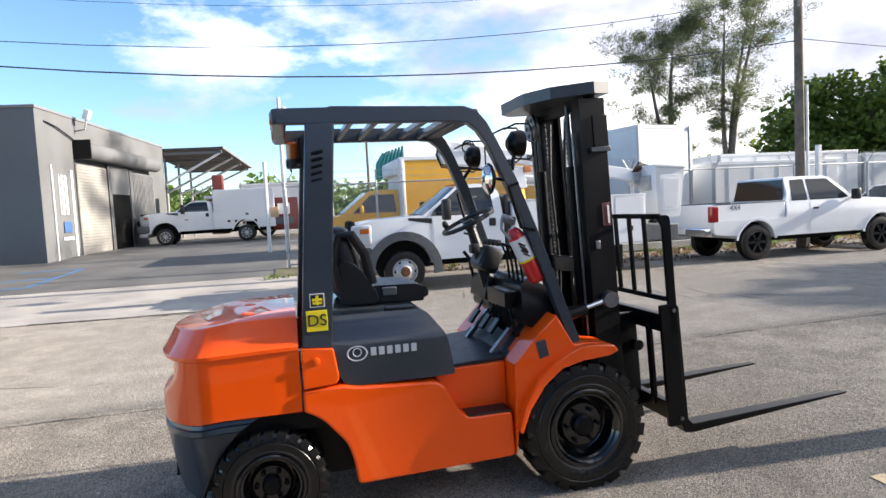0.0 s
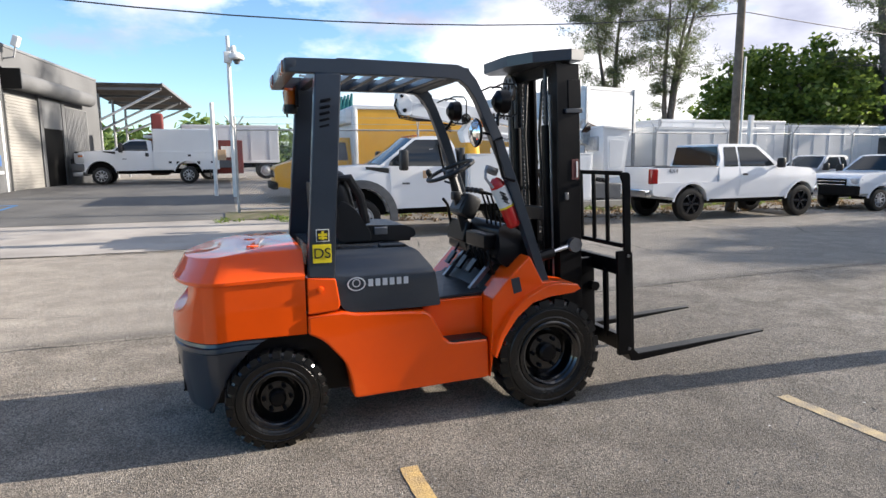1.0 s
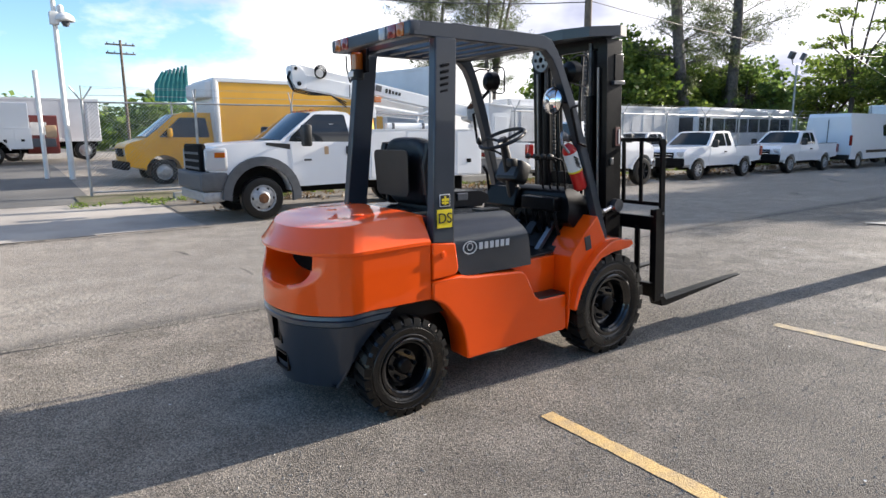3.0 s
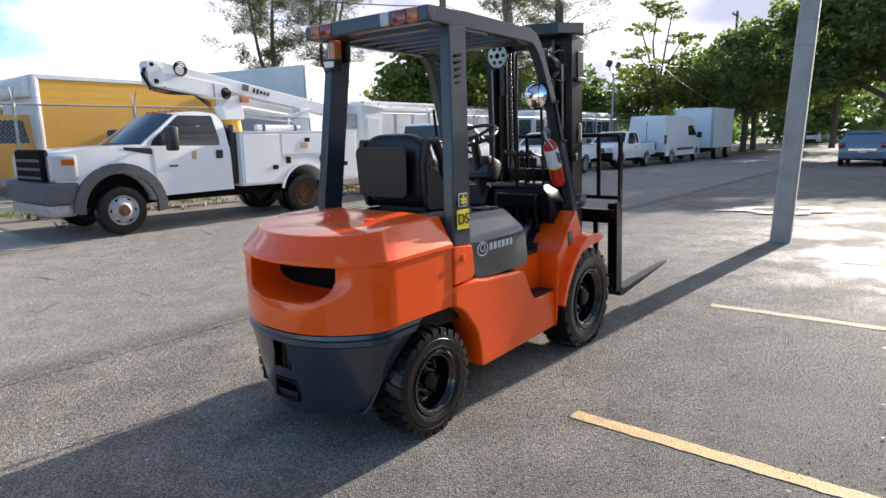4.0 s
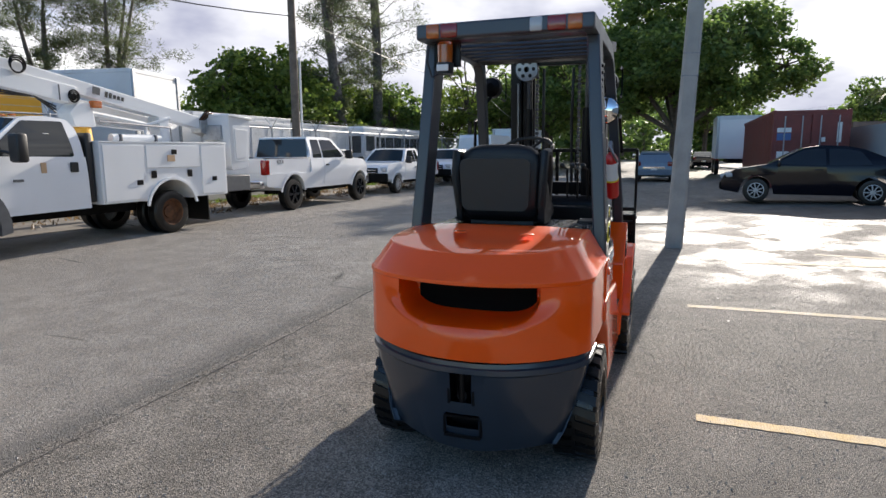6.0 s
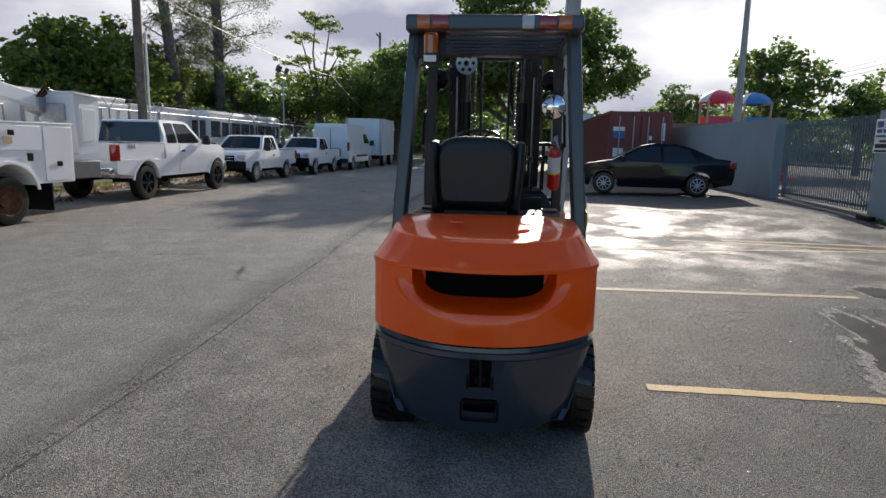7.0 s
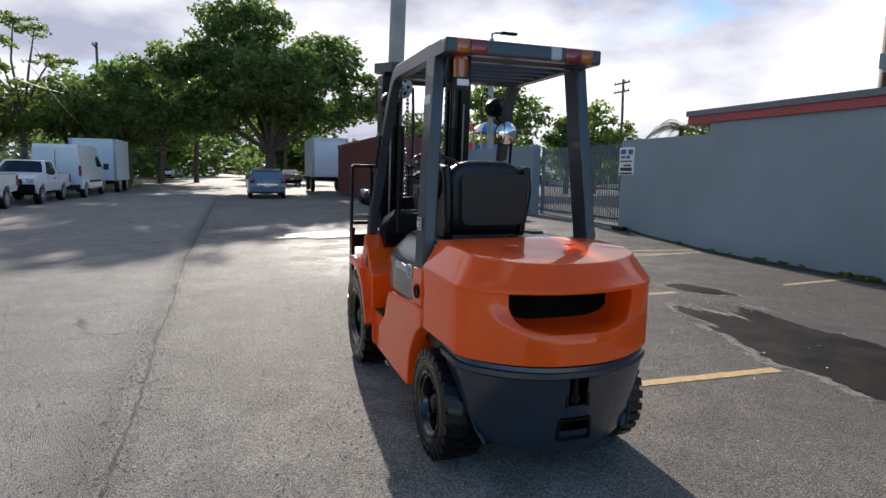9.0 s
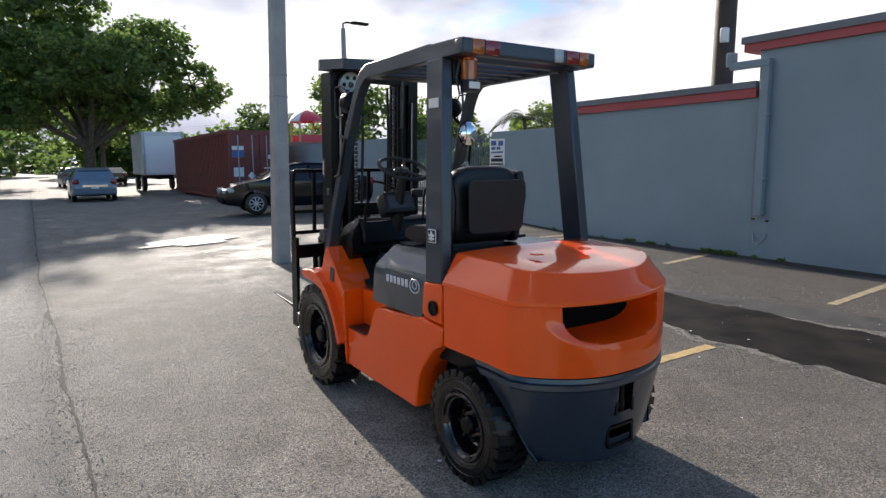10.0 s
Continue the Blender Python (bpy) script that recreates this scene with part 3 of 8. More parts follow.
flat("verge", 1.2, 60, 13.9, 16.4, DIRT, "dusty verge with leaves along the fence", "verge", 0.012, 90, 6, 0.35, 3)
flat("verge_far", 40, 120, 11.6, 17, GRASS, "grass verge under the street trees", "verge", 0.02, 60, 4, 0.4, 8)
flat("verge_right", 33, 120, 0.2, 2.2, GRASS, "grass verge by the containers", "verge", 0.02, 60, 4, 0.4, 9)
flat("apron", -14, 1.1, 11.9, 16.6, mat("sandy_concrete", (0.40, 0.362, 0.318), 0.88, vary=0.16, scale=0.9, fine=60, bump=0.3), "pale sandy concrete apron of the yard entrance", "apron", 0.012, 60, 8, 0.12, 4)
strip("apron_joint", [tuple(site(u, v).translation[:2]) for u, v in ((-4.5, 11.95), (-2.6, 11.8), (-0.5, 11.62), (1.2, 11.6))], 0.05, JOINT, "dark broken joint at the foot of the apron", "joint", 0.016, 24, 0.018, 8)
flat("driveway", -14, -0.1, 16.65, 34, mat("driveway_asphalt", (0.13, 0.125, 0.115), 0.8, vary=0.2, scale=0.8, fine=60, bump=0.4), "dark patched asphalt of the yard entrance", "driveway", 0.01, 40, 20, 0.1, 4)
flat("grass_tuft_strip", -0.4, 4.5, 16.3, 17.9, GRASS, "dry grass along the chain-link fence", "grass", 0.03, 30, 4, 0.2, 14)

# ---- grey building beside the lot ----
def wall_box(name, u0, u1, v0, v1, z0, z1, material, label, category, bevel=0.0):
    bm = Box(((u0 + u1) / 2, (v0 + v1) / 2, (z0 + z1) / 2), (abs(u1 - u0), abs(v1 - v0), z1 - z0), bevel)
    return struct(name, bm, material, label, category, pose(0, 0, 0, 0, 0, SITE))


WV = -3.84
wall_box("wall_south", 2.95, 9.79, WV - 0.25, WV, -0.3, 2.35, WALLGREY, "blue-grey stucco boundary wall", "wall")
wall_box("wall_low_roof", 2.95, 6.87, WV - 4.0, WV - 0.004, 2.35, 2.58, WALLGREY, "blue-grey stucco building front", "wall")
wall_box("wall_tall", -9, 2.95, WV - 5.0, WV - 0.003, -0.3, 3.30, WALLGREY, "tall blue-grey stucco building front", "wall")
wall_box("trim_low", 2.96, 7.46, WV - 4.2, WV + 0.05, 2.582, 2.73, PINKTRIM, "faded red fascia under the roof edge", "fascia")
wall_box("coping_low", 2.96, 7.50, WV - 4.25, WV + 0.08, 2.732, 2.84, GREYCAP, "grey metal roof edge", "coping")
wall_box("trim_tall", -9, 3.20, WV - 5.2, WV + 0.05, 3.302, 3.43, PINKTRIM, "faded red fascia under the roof edge", "fascia")
wall_box("coping_tall", -9, 3.24, WV - 5.25, WV + 0.08, 3.432, 3.54, GREYCAP, "grey metal roof edge", "coping")
wall_box("wall_far", 14.5, 27, WV - 0.25, WV, -0.2, 2.40, WALLGREY, "blue-grey block wall behind the parked sedan", "wall")
wall_box("wall_house", 27.5, 46, WV - 6, WV - 0.5, -0.2, 2.7, BRICKTAN, "low tan building behind the container", "building")

# Dark strip paints the wall's narrow shade over the debris at its foot.
flat("wall_foot", -9, 9.7, WV + 0.34, WV + 0.002, mat("shaded_dirt", (0.045, 0.042, 0.036), 0.9, vary=0.3, scale=3, fine=70, bump=0.5), "dirt along the foot of the wall, darkened for its shade", "dirt strip", 0.006, 120, 3, 0.16, 17)


def downspout():
    d = thing("downspout", site(2.80, WV, 0, 0, False), "grey painted rectangular rain pipe on the stucco wall", "downspout")
    part("pipe", Box((0, 0.065, 1.90), (0.13, 0.11, 2.38), 0.012), WALLGREY, d)
    part("elbow", Box((0.26, 0.07, 3.10), (0.66, 0.12, 0.12), 0.015), WALLGREY, d)
    part("outlet", Box((0.59, 0.07, 3.21), (0.13, 0.13, 0.22), 0.012), WALLGREY, d)
    for z in (1.30, 2.30):
        part("bracket", Box((0, 0.065, z), (0.20, 0.122, 0.03), 0.004), WALLGREY, d)
    part("hook", Tube([(-0.12, 0.0, 0.40), (-0.115, 0.07, 0.32), (-0.03, 0.09, 0.24), (0.05, 0.08, 0.27), (0.10, 0.0, 0.40)], 0.012), STEEL, d)
    for x, z in ((-0.12, 0.62), (0.11, 0.64)):
        part("anchor", Box((x, 0.012, z), (0.05, 0.02, 0.035), 0.006), RUST, d, "rusty wall anchor")


downspout()


def wall_sign():
    s = thing("warning_sign", site(9.56, WV + 0.008, 1.50, 0, False), "white notice board with dark print on the wall", "sign")
    part("board", Box((0, 0, 0.34), (0.58, 0.016, 0.66), 0.004), WHITETAG, s)
    for i, (x, z, w, h) in enumerate(((-0.15, 0.56, 0.18, 0.12), (0.13, 0.57, 0.2, 0.12), (-0.06, 0.44, 0.14, 0.07), (0.14, 0.44, 0.16, 0.07), (0, 0.34, 0.46, 0.04), (-0.04, 0.24, 0.3, 0.04), (0.0, 0.15, 0.46, 0.08), (0, 0.05, 0.5, 0.04))):
        part("print", Box((x, 0.011, z), (w, 0.006, h)), BLUETAG if i < 5 else BLACKTAG, s)


wall_sign()


def gate():
    g = thing("sliding_gate", site(9.80, WV - 0.33, 0), "blue-grey steel picket sliding gate, closed", "gate")
    L, H = 4.68, 2.06
    for z in (0.18, 0.95, 1.95):
        part("rail", Box((L / 2, 0, z), (L, 0.05, 0.06)), GATEBLUE, g)
    n = 45
    me = None
    for i in range(n):
        x = 0.05 + i * (L - 0.1) / (n - 1)
        if me is None:
            bm = Box((0, 0.036, H / 2 + 0.06), (0.028, 0.022, H - 0.05))
            ob = part("picket", bm, GATEBLUE, g)
            me = ob.data
            ob.location.x = x
        else:
            ob = new("picket", me)
            ob.parent, ob.location = g, (x, 0, 0)
    for x in (0.03, L - 0.03):
        part("post", Box((x, -0.01, H / 2 + 0.06), (0.07, 0.07, H)), GATEBLUE, g)
    part("brace", Tube([(0.6, -0.03, 0.2), (2.2, -0.03, 0.95)], 0.02), GATEBLUE, g)
    t = thing("gate_track", site(9.45, WV + 0.2, 0), "black rubber wheel stop by the gate", "wheel stop")
    part("block", Box((0, 0, 0.05), (0.45, 0.14, 0.10), 0.02), RUBBER, t)


gate()

# ---- the forklift ----
FORK = thing("forklift", pose(-0.509, 3.609, -0.040, 0, 0, 4.9) @ Matrix.Diagonal((1, 0.978, 1.004, 1)), "orange counterbalance forklift with slate guard and black mast, parked", "forklift")


def corner_curve(corner, nose, power=2.0, r=0.05):
    """Half outline of the tail: straight flank, a tight corner, then a bowed tail out to the nose."""
    cx, cy = corner
    flank = [(0.235, cy + 0.012), (0.10, cy + 0.012), (cx + r + 0.03, cy + 0.006), (cx + r * 0.55, cy + 0.001), (cx + r * 0.2, cy - r * 0.16)]
    tail = []
    for k in range(1, 27):
        y = (cy - r * 0.5) * (1 - k / 26)
        tail.append((nose + (cx - nose) * (y / cy) ** power, y))
    return flank + tail


LOWER = corner_curve((-0.285, 0.560), -0.512, 2.2)
UPPER = corner_curve((-0.235, 0.476), -0.428, 2.2)


def plan(s, line=LOWER):
    """Outline of the counterweight: s from -1 (front right) through 0 (tail) to 1 (front left)."""
    run = [0.0]
    for a, b in zip(line, line[1:]):
        run.append(run[-1] + math.dist(a, b))
    d = (1 - abs(s)) * run[-1]
    for i in range(len(line) - 1):
        if d <= run[i + 1] + 1e-9:
            t = (d - run[i]) / (run[i + 1] - run[i])
            x, y = (line[i][k] + (line[i + 1][k] - line[i][k]) * t for k in (0, 1))
            return x, math.copysign(y, s) if s else 0.0
    return line[-1]


def tail_of(x):
    return smooth(-0.12, -0.56, x)


def base_line(x):
    """Height of the joint between the orange casting and the dark lower weight."""
    return 0.666 - 0.038 * tail_of(x)


def lip_line(x):
    """Height of the lip under the chamfered shoulder."""
    return 1.002 - 0.018 * smooth(0.235, -0.56, x)


def counterweight():
    """Cast body: bowed tail with a scooped vent under the lip, and a chamfered shoulder above it."""
    bm = bmesh.new()
    S = [-1 + 2 * i / 220 for i in range(221)]
    low = [plan(s) for s in S]
    rows = []
    V = [0.0, 0.006, 0.03, 0.08, 0.12, 0.15] + [0.16 + 0.0055 * k for k in range(33)]
    for k, v in enumerate(V):
        row = []
        for x, y in low:
            z0, z1 = base_line(x), lip_line(x) - 0.012
            z = z0 + (z1 - z0) * v / V[-1]
            under = z1 - z
            flare = (abs(y) / 0.475) ** 2.4 + (under / 0.215) ** 2.4
            mouth = (abs(y) / 0.345) ** 4 + (under / 0.182) ** 3
            on_tail = smooth(-0.28, -0.36, x)
            px = x + 0.030 * smooth(1.0, 0.45, flare) * on_tail
            px += (-0.235 - px) * smooth(1.06, 0.74, mouth) * on_tail
            if k == 0:
                px, y = px + 0.010 * on_tail, y * 0.985
            row.append(bm.verts.new((px, y, z)))
        rows.append(row)
    # the lip and the shoulder above it
    for h, f, out in ((0.0, 0.0, 0.003), (0.004, 0.0, 0.008), (0.022, 0.0, 0.007), (0.028, 0.035, 0.003), (0.085, 0.5, 0.003), (0.140, 0.93, 0.002), (0.150, 0.985, 0.0), (0.1545, 1.03, 0.0), (0.157, 1.10, 0.0)):
        row = []
        for s, (x, y) in zip(S, low):
            ux, uy = plan(s, UPPER)
            tail = smooth(-0.2, -0.36, x)
            z = lip_line(x) - 0.012 + h * (1.06 - 0.20 * tail_of(x))
            back = 0.022 * smooth(-0.38, -0.50, x) * (1 - f)
            row.append(bm.verts.new((x + (ux - x) * f - out * tail + back, y + (uy - y) * f + math.copysign(out * (1 - tail), y), z)))
        rows.append(row)
    for a, b in zip(rows, rows[1:]):
        for i in range(len(S) - 1):
            bm.faces.new((a[i], a[i + 1], b[i + 1], b[i]))
    top = rows[-1]
    c = [bm.verts.new((v.co.x * 0.5 + 0.118, v.co.y * 0.5, v.co.z + 0.008)) for v in top]
    for i in range(len(S) - 1):
        bm.faces.new((top[i], top[i + 1], c[i + 1], c[i]))
    bm.faces.new(c)
    bm.faces.new([r[0] for r in rows] + [c[0], c[-1]] + [r[-1] for r in reversed(rows)])
    return bm


cw = part("counterweight", counterweight(), ORANGE, FORK, "glossy orange cast counterweight with tail vent", 30)
# Near-black panel paints in the shade at the back of the scoop.
part("vent_grille", Box((-0.243, 0, 0.868), (0.012, 0.60, 0.160), 0.003), VENTBLACK, cw, "black vent grille with the opening's shade painted in")
for y in (0.16, -0.20):
    part("top_plug", Lathe([(0.0, 0.0), (0.036, 0.0), (0.036, 0.004), (0.030, 0.007), (0.0, 0.007)], (-0.03, y, 1.150), 20, "z"), ORANGE, cw)


def bumper():
    """The dark lower weight, tapering downwards, cut away over the wheels, with tow and clean-out pockets."""
    bm = bmesh.new()
    S = [-1 + 2 * i / 160 for i in range(161)]
    rows = []
    H = ((0.0, 0.030), (0.020, 0.022), (0.026, 0.004), (0.050, 0.0), (0.062, 0.018), (0.12, 0.030), (0.175, 0.045), (0.20, 0.052), (0.262, 0.072), (0.335, 0.095), (0.40, 0.118), (0.455, 0.15))
    cut = ((0.0, 0.02), (0.03, -0.05), (0.08, -0.11), (0.2, -0.20), (0.37, -0.29), (0.46, -0.33))
    for h, inset in H:
        row = []
        for (h0, c0), (h1, c1) in zip(cut, cut[1:]):
            if h0 <= h <= h1:
                lim = c0 + (c1 - c0) * (h - h0) / (h1 - h0)
        for s in S:
            x, y = plan(s)
            tail = tail_of(x)
            z = base_line(x) - 0.008 - h * 0.97
            x = min(x, lim)
            ny = -math.copysign(1 - 0.35 * tail, y) if abs(y) > 1e-6 else 0
            row.append(bm.verts.new((x + tail * inset * 0.45, y + ny * inset * min(1.0, abs(y) / 0.3), z)))
        rows.append(row)
    for j, (a, b) in enumerate(zip(rows, rows[1:])):
        for i in range(len(S) - 1):
            y = (a[i].co.y + a[i + 1].co.y) / 2
            tail = a[i].co.x < -0.36
            if tail and j in (3, 4, 5, 6) and abs(y) < 0.056:
                continue
            if tail and j in (8,) and abs(y) < 0.086:
                continue
            bm.faces.new((a[i], a[i + 1], b[i + 1], b[i]))
    bm.faces.new(rows[-1])
    bm.faces.new(rows[0][::-1])
    return bm


lower = part("lower_weight", bumper(), NAVY, FORK, "dark slate lower counterweight with tow pin", 30)
part("pocket_back", Box((-0.385, 0, 0.42), (0.02, 0.26, 0.40)), BLACK, lower)
for y in (-0.060, 0.060):
    part("tow_pocket_side", Box((-0.430, y, 0.495), (0.13, 0.012, 0.15)), BLACK, lower)
for y in (-0.090, 0.090):
    part("cleanout_side", Box((-0.420, y, 0.305), (0.105, 0.012, 0.085)), BLACK, lower)
for z, w in ((0.256, 0.18), (0.352, 0.18), (0.414, 0.12), (0.572, 0.12)):
    part("pocket_shelf", Box((-0.424, 0, z), (0.11, w, 0.012)), BLACK, lower)
part("tow_pin", Lathe([(0.0, 0.42), (0.014, 0.42), (0.014, 0.56), (0.022, 0.565), (0.022, 0.578), (0.0, 0.578)], (-0.470, 0, 0), 12, "z"), BLACK, lower)
part("tow_eye", Lathe([(0.012, -0.012), (0.026, -0.012), (0.026, 0.012), (0.012, 0.012)], (-0.462, 0, 0.455), 16, "x"), BLACK, lower)

# chassis between the wheels
bm = bmesh.new()
box(bm, (0.55, 0, 0.45), (1.7, 0.72, 0.42))
box(bm, (0.05, 0, 0.34), (0.18, 0.86, 0.16))
box(bm, (0.12, 0, 0.62), (0.5, 1.02, 0.12))
part("chassis", bm, BLACK, FORK)
bm = bmesh.new()
tube(bm, [(1.8, -0.5, 0.37), (1.8, 0.5, 0.37)], 0.09, 12)
part("front_axle", bm, BLACK, FORK)

SIDE = [(0.242, 0.772), (0.45, 0.785), (0.52, 0.768), (0.985, 0.742), (1.10, 0.522), (1.385, 0.522), (1.395, 0.262), (0.50, 0.24), (0.487, 0.36), (0.455, 0.47), (0.40, 0.535), (0.33, 0.62), (0.242, 0.665)]
for sgn, nm in ((-1, "right"), (1, "left")):
    sd = part("side_frame", Prism(rounded(SIDE, [0, 0.02, 0.06, 0.06, 0.06, 0.03, 0.03, 0.03, 0.06, 0.05, 0.05, 0.05, 0]), sgn * 0.585, sgn * 0.40, 0.014), ORANGE, FORK, "glossy orange side frame with step")
    # step well with tread, and the wall behind it
    part("step", Box((1.25, sgn * 0.505, 0.524), (0.26, 0.15, 0.014), 0.004), PLASTIC, sd, "ribbed black step tread")
    part("step_back", Prism([(0.975, 0.742), (1.095, 0.515), (1.40, 0.515), (1.40, 0.775), (1.06, 0.768)], sgn * 0.452, sgn * 0.38, 0.006), ORANGE, sd)
    # corner panel under the guard post
    pn = part("corner_panel", Prism(rounded([(0.246, 0.782), (0.44, 0.795), (0.412, 0.985), (0.246, 0.998)], [0, 0.05, 0.015, 0]), sgn * 0.582, sgn * 0.45, 0.008), ORANGE, FORK)
    if sgn > 0:
        part("filler_ring", Lathe([(0.0, 0.0), (0.04, 0.0), (0.042, 0.012), (0.034, 0.014), (0.03, 0.006), (0.0, 0.006)], (0.315, 0.582, 0.86), 24), BLACK, pn, "black filler cap")
    else:
        part("plug", Lathe([(0.0, -0.012), (0.018, -0.010), (0.021, 0.0), (0.0, 0.0)], (0.318, -0.582, 0.925), 20), ORANGE, pn)
    # front mudguard with its swept cowl
    fen = [(1.398, 0.258), (1.402, 0.50), (1.404, 0.778), (1.562, 0.947), (1.672, 1.045), (1.772, 0.865), (1.85, 0.868), (2.005, 0.845), (2.03, 0.812), (1.974, 0.788), (1.80, 0.775), (1.672, 0.744), (1.563, 0.659), (1.471, 0.533), (1.418, 0.402)]
    fn = part("mudguard", Prism(fen, sgn * 0.60, sgn * 0.36, 0.012), ORANGE, FORK, "orange front mudguard and cowl side")
    lip = [(1.418, 0.40), (1.471, 0.533), (1.563, 0.659), (1.672, 0.744), (1.80, 0.775), (1.974, 0.788), (2.03, 0.812), (2.005, 0.845), (1.85, 0.862), (1.77, 0.85), (1.64, 0.79), (1.53, 0.70), (1.44, 0.56), (1.40, 0.42)]
    part("lip", Prism(lip, sgn * 0.655, sgn * 0.585, 0.008), ORANGE, fn)
    part("plate", Box((1.575, sgn * 0.603, 0.86), (0.06, 0.006, 0.10), 0.004, (0, -12, 0)), GUARD, fn)

# engine cover
prof = [(0.30, 1.14), (0.90, 1.132), (0.945, 1.112), (1.035, 0.99), (1.072, 0.765), (0.5, 0.768), (0.445, 0.80), (0.405, 1.0), (0.30, 1.0)]
def hood_w(x, z):
    return 0.562 - 0.10 * smooth(0.97, 1.14, z) - 0.012 * smooth(0.9, 1.07, x)
hood = part("engine_cover", shell(rounded(prof, [0, 0.03, 0.06, 0.05, 0.02, 0.05, 0.05, 0.02, 0]), hood_w, (0.5, 0.6, 0.75, 0.9, 1.0), (0.85, 0.93, 0.97, 1.0, 1.03, 1.06, 1.09, 1.12)), HOOD, FORK, "slate engine cover with pale maker's mark")
for sgn in (-1, 1):
    y = sgn * 0.5655
    bm = bmesh.new()
    ring(bm, (0.535, y, 0.940), 0.038, 0.0035, "y", 28, 6)
    for v in bm.verts:
        v.co.x = 0.535 + (v.co.x - 0.535) * 1.35
    ring(bm, (0.535, y, 0.946), 0.022, 0.003, "y", 24, 6)
    part("emblem", bm, SILVERTAG, hood, "pale oval emblem")
    for i in range(6):
        x = 0.622 + i * 0.044 if sgn < 0 else 0.842 - i * 0.044
        part("mark", Box((x, y, 0.943), (0.030, 0.004, 0.044), 0.004), SILVERTAG, hood)
    part("pocket", Box((0.80, sgn * 0.40, 1.141), (0.16, 0.10, 0.012), 0.004), PLASTIC, hood)

# floor, cowl and dashboard
part("floor_mat", Prism([(1.03, 0.78), (1.42, 0.80), (1.62, 0.98), (1.62, 0.90), (1.42, 0.74), (1.03, 0.74)], -0.42, 0.42, 0.006), PLASTIC, FORK, "black rubber floor mat")
dash = part("dashboard", shell(rounded([(1.50, 1.0), (1.53, 1.20), (1.60, 1.245), (1.70, 1.18), (1.80, 0.90), (1.66, 0.90)], 0.025), lambda x, z: 0.47 - 0.10 * smooth(1.12, 1.26, z), (1.5, 1.6, 1.7), (1.0, 1.1, 1.18, 1.24)), BLACK, FORK, "black moulded dashboard")
for k in range(5):
    y = -0.36 + k * 0.075
    part("hose", Tube([(1.53, y, 1.16), (1.47, y - 0.01, 1.05), (1.50, y - 0.02, 0.92), (1.58, y, 0.84)], 0.013, 8), RUBBER, dash)
part("valve_block", Box((1.49, -0.22, 1.12), (0.10, 0.34, 0.10), 0.01), BLACK, dash)
part("dash_ledge", Box((1.495, 0.22, 1.14), (0.05, 0.36, 0.16), 0.015, (0, 12, 0)), BLACK, dash)
part("gauge_pod", Box((1.50, 0.11, 1.33), (0.13, 0.26, 0.17), 0.03, (0, 25, 0)), PLASTIC, dash)
part("meter_face", Box((1.436, 0.11, 1.355), (0.006, 0.20, 0.10), 0.002, (0, 25, 0)), GREYTRIM, dash)
for yy in (-0.30, 0.22):
    part("pedal_rail", Prism([(1.36, 0.80), (1.40, 0.80), (1.60, 1.02), (1.56, 1.02)], yy - 0.02, yy + 0.02), STEEL, FORK)
for yy in (-0.16, 0.02, 0.26):
    pd = part("pedal", Box((1.44, yy, 0.93), (0.02, 0.08, 0.11), 0.006, (0, 38, 0)), RUBBER, FORK)
    part("pedal_arm", Tube([(1.45, yy, 0.94), (1.52, yy, 1.05), (1.56, yy, 1.12)], 0.009), BLACK, pd)
bm = bmesh.new()
tube(bm, [(1.58, 0.11, 0.95), (1.50, 0.11, 1.2), (1.40, 0.11, 1.55)], [0.06, 0.05, 0.03], 12)
part("steering_column", bm, PLASTIC, FORK)
sw = bmesh.new()
ring(sw, (0, 0, 0), 0.178, 0.014, "z", 40, 8)
for a in (90, 210, 330):
    tube(sw, [(0.03 * math.cos(radians(a)), 0.03 * math.sin(radians(a)), -0.02), (0.172 * math.cos(radians(a)), 0.172 * math.sin(radians(a)), 0)], 0.012, 8)
lathe(sw, [(0.0, -0.05), (0.04, -0.05), (0.045, -0.01), (0.03, 0.006), (0.0, 0.008)], (0, 0, 0), 20, "z")
lathe(sw, [(0.0, 0.0), (0.018, 0.0), (0.022, 0.03), (0.012, 0.05), (0.0, 0.052)], (-0.12, 0.13, 0.01), 14, "z")
sw.transform(pose(1.385, 0.11, 1.585, 0, -24, 0))
part("steering_wheel", sw, PLASTIC, FORK, "black steering wheel with spinner knob")
for i in range(4):
    y = -0.16 - i * 0.075
    lv = part("lever", Tube([(1.56, y, 1.22), (1.545, y, 1.36), (1.52, y, 1.43), (1.44, y + 0.02, 1.455)], 0.008), BLACK, FORK, "black hydraulic lever")
    part("knob", Lathe([(0.0, -0.022), (0.017, -0.015), (0.02, 0.0), (0.015, 0.018), (0.0, 0.022)], (1.42, y + 0.02, 1.46), 12, "x"), PLASTIC, lv)
part("gear_lever", Tube([(1.46, 0.16, 1.45), (1.44, 0.26, 1.49), (1.42, 0.33, 1.50)], 0.009), BLACK, FORK)
part("key_box", Box((1.385, 0.0, 1.41), (0.06, 0.07, 0.06), 0.01), PLASTIC, FORK)
part("hand_brake", Tube([(1.50, 0.38, 1.10), (1.46, 0.38, 1.32), (1.42, 0.38, 1.37)], 0.012), BLACK, FORK)

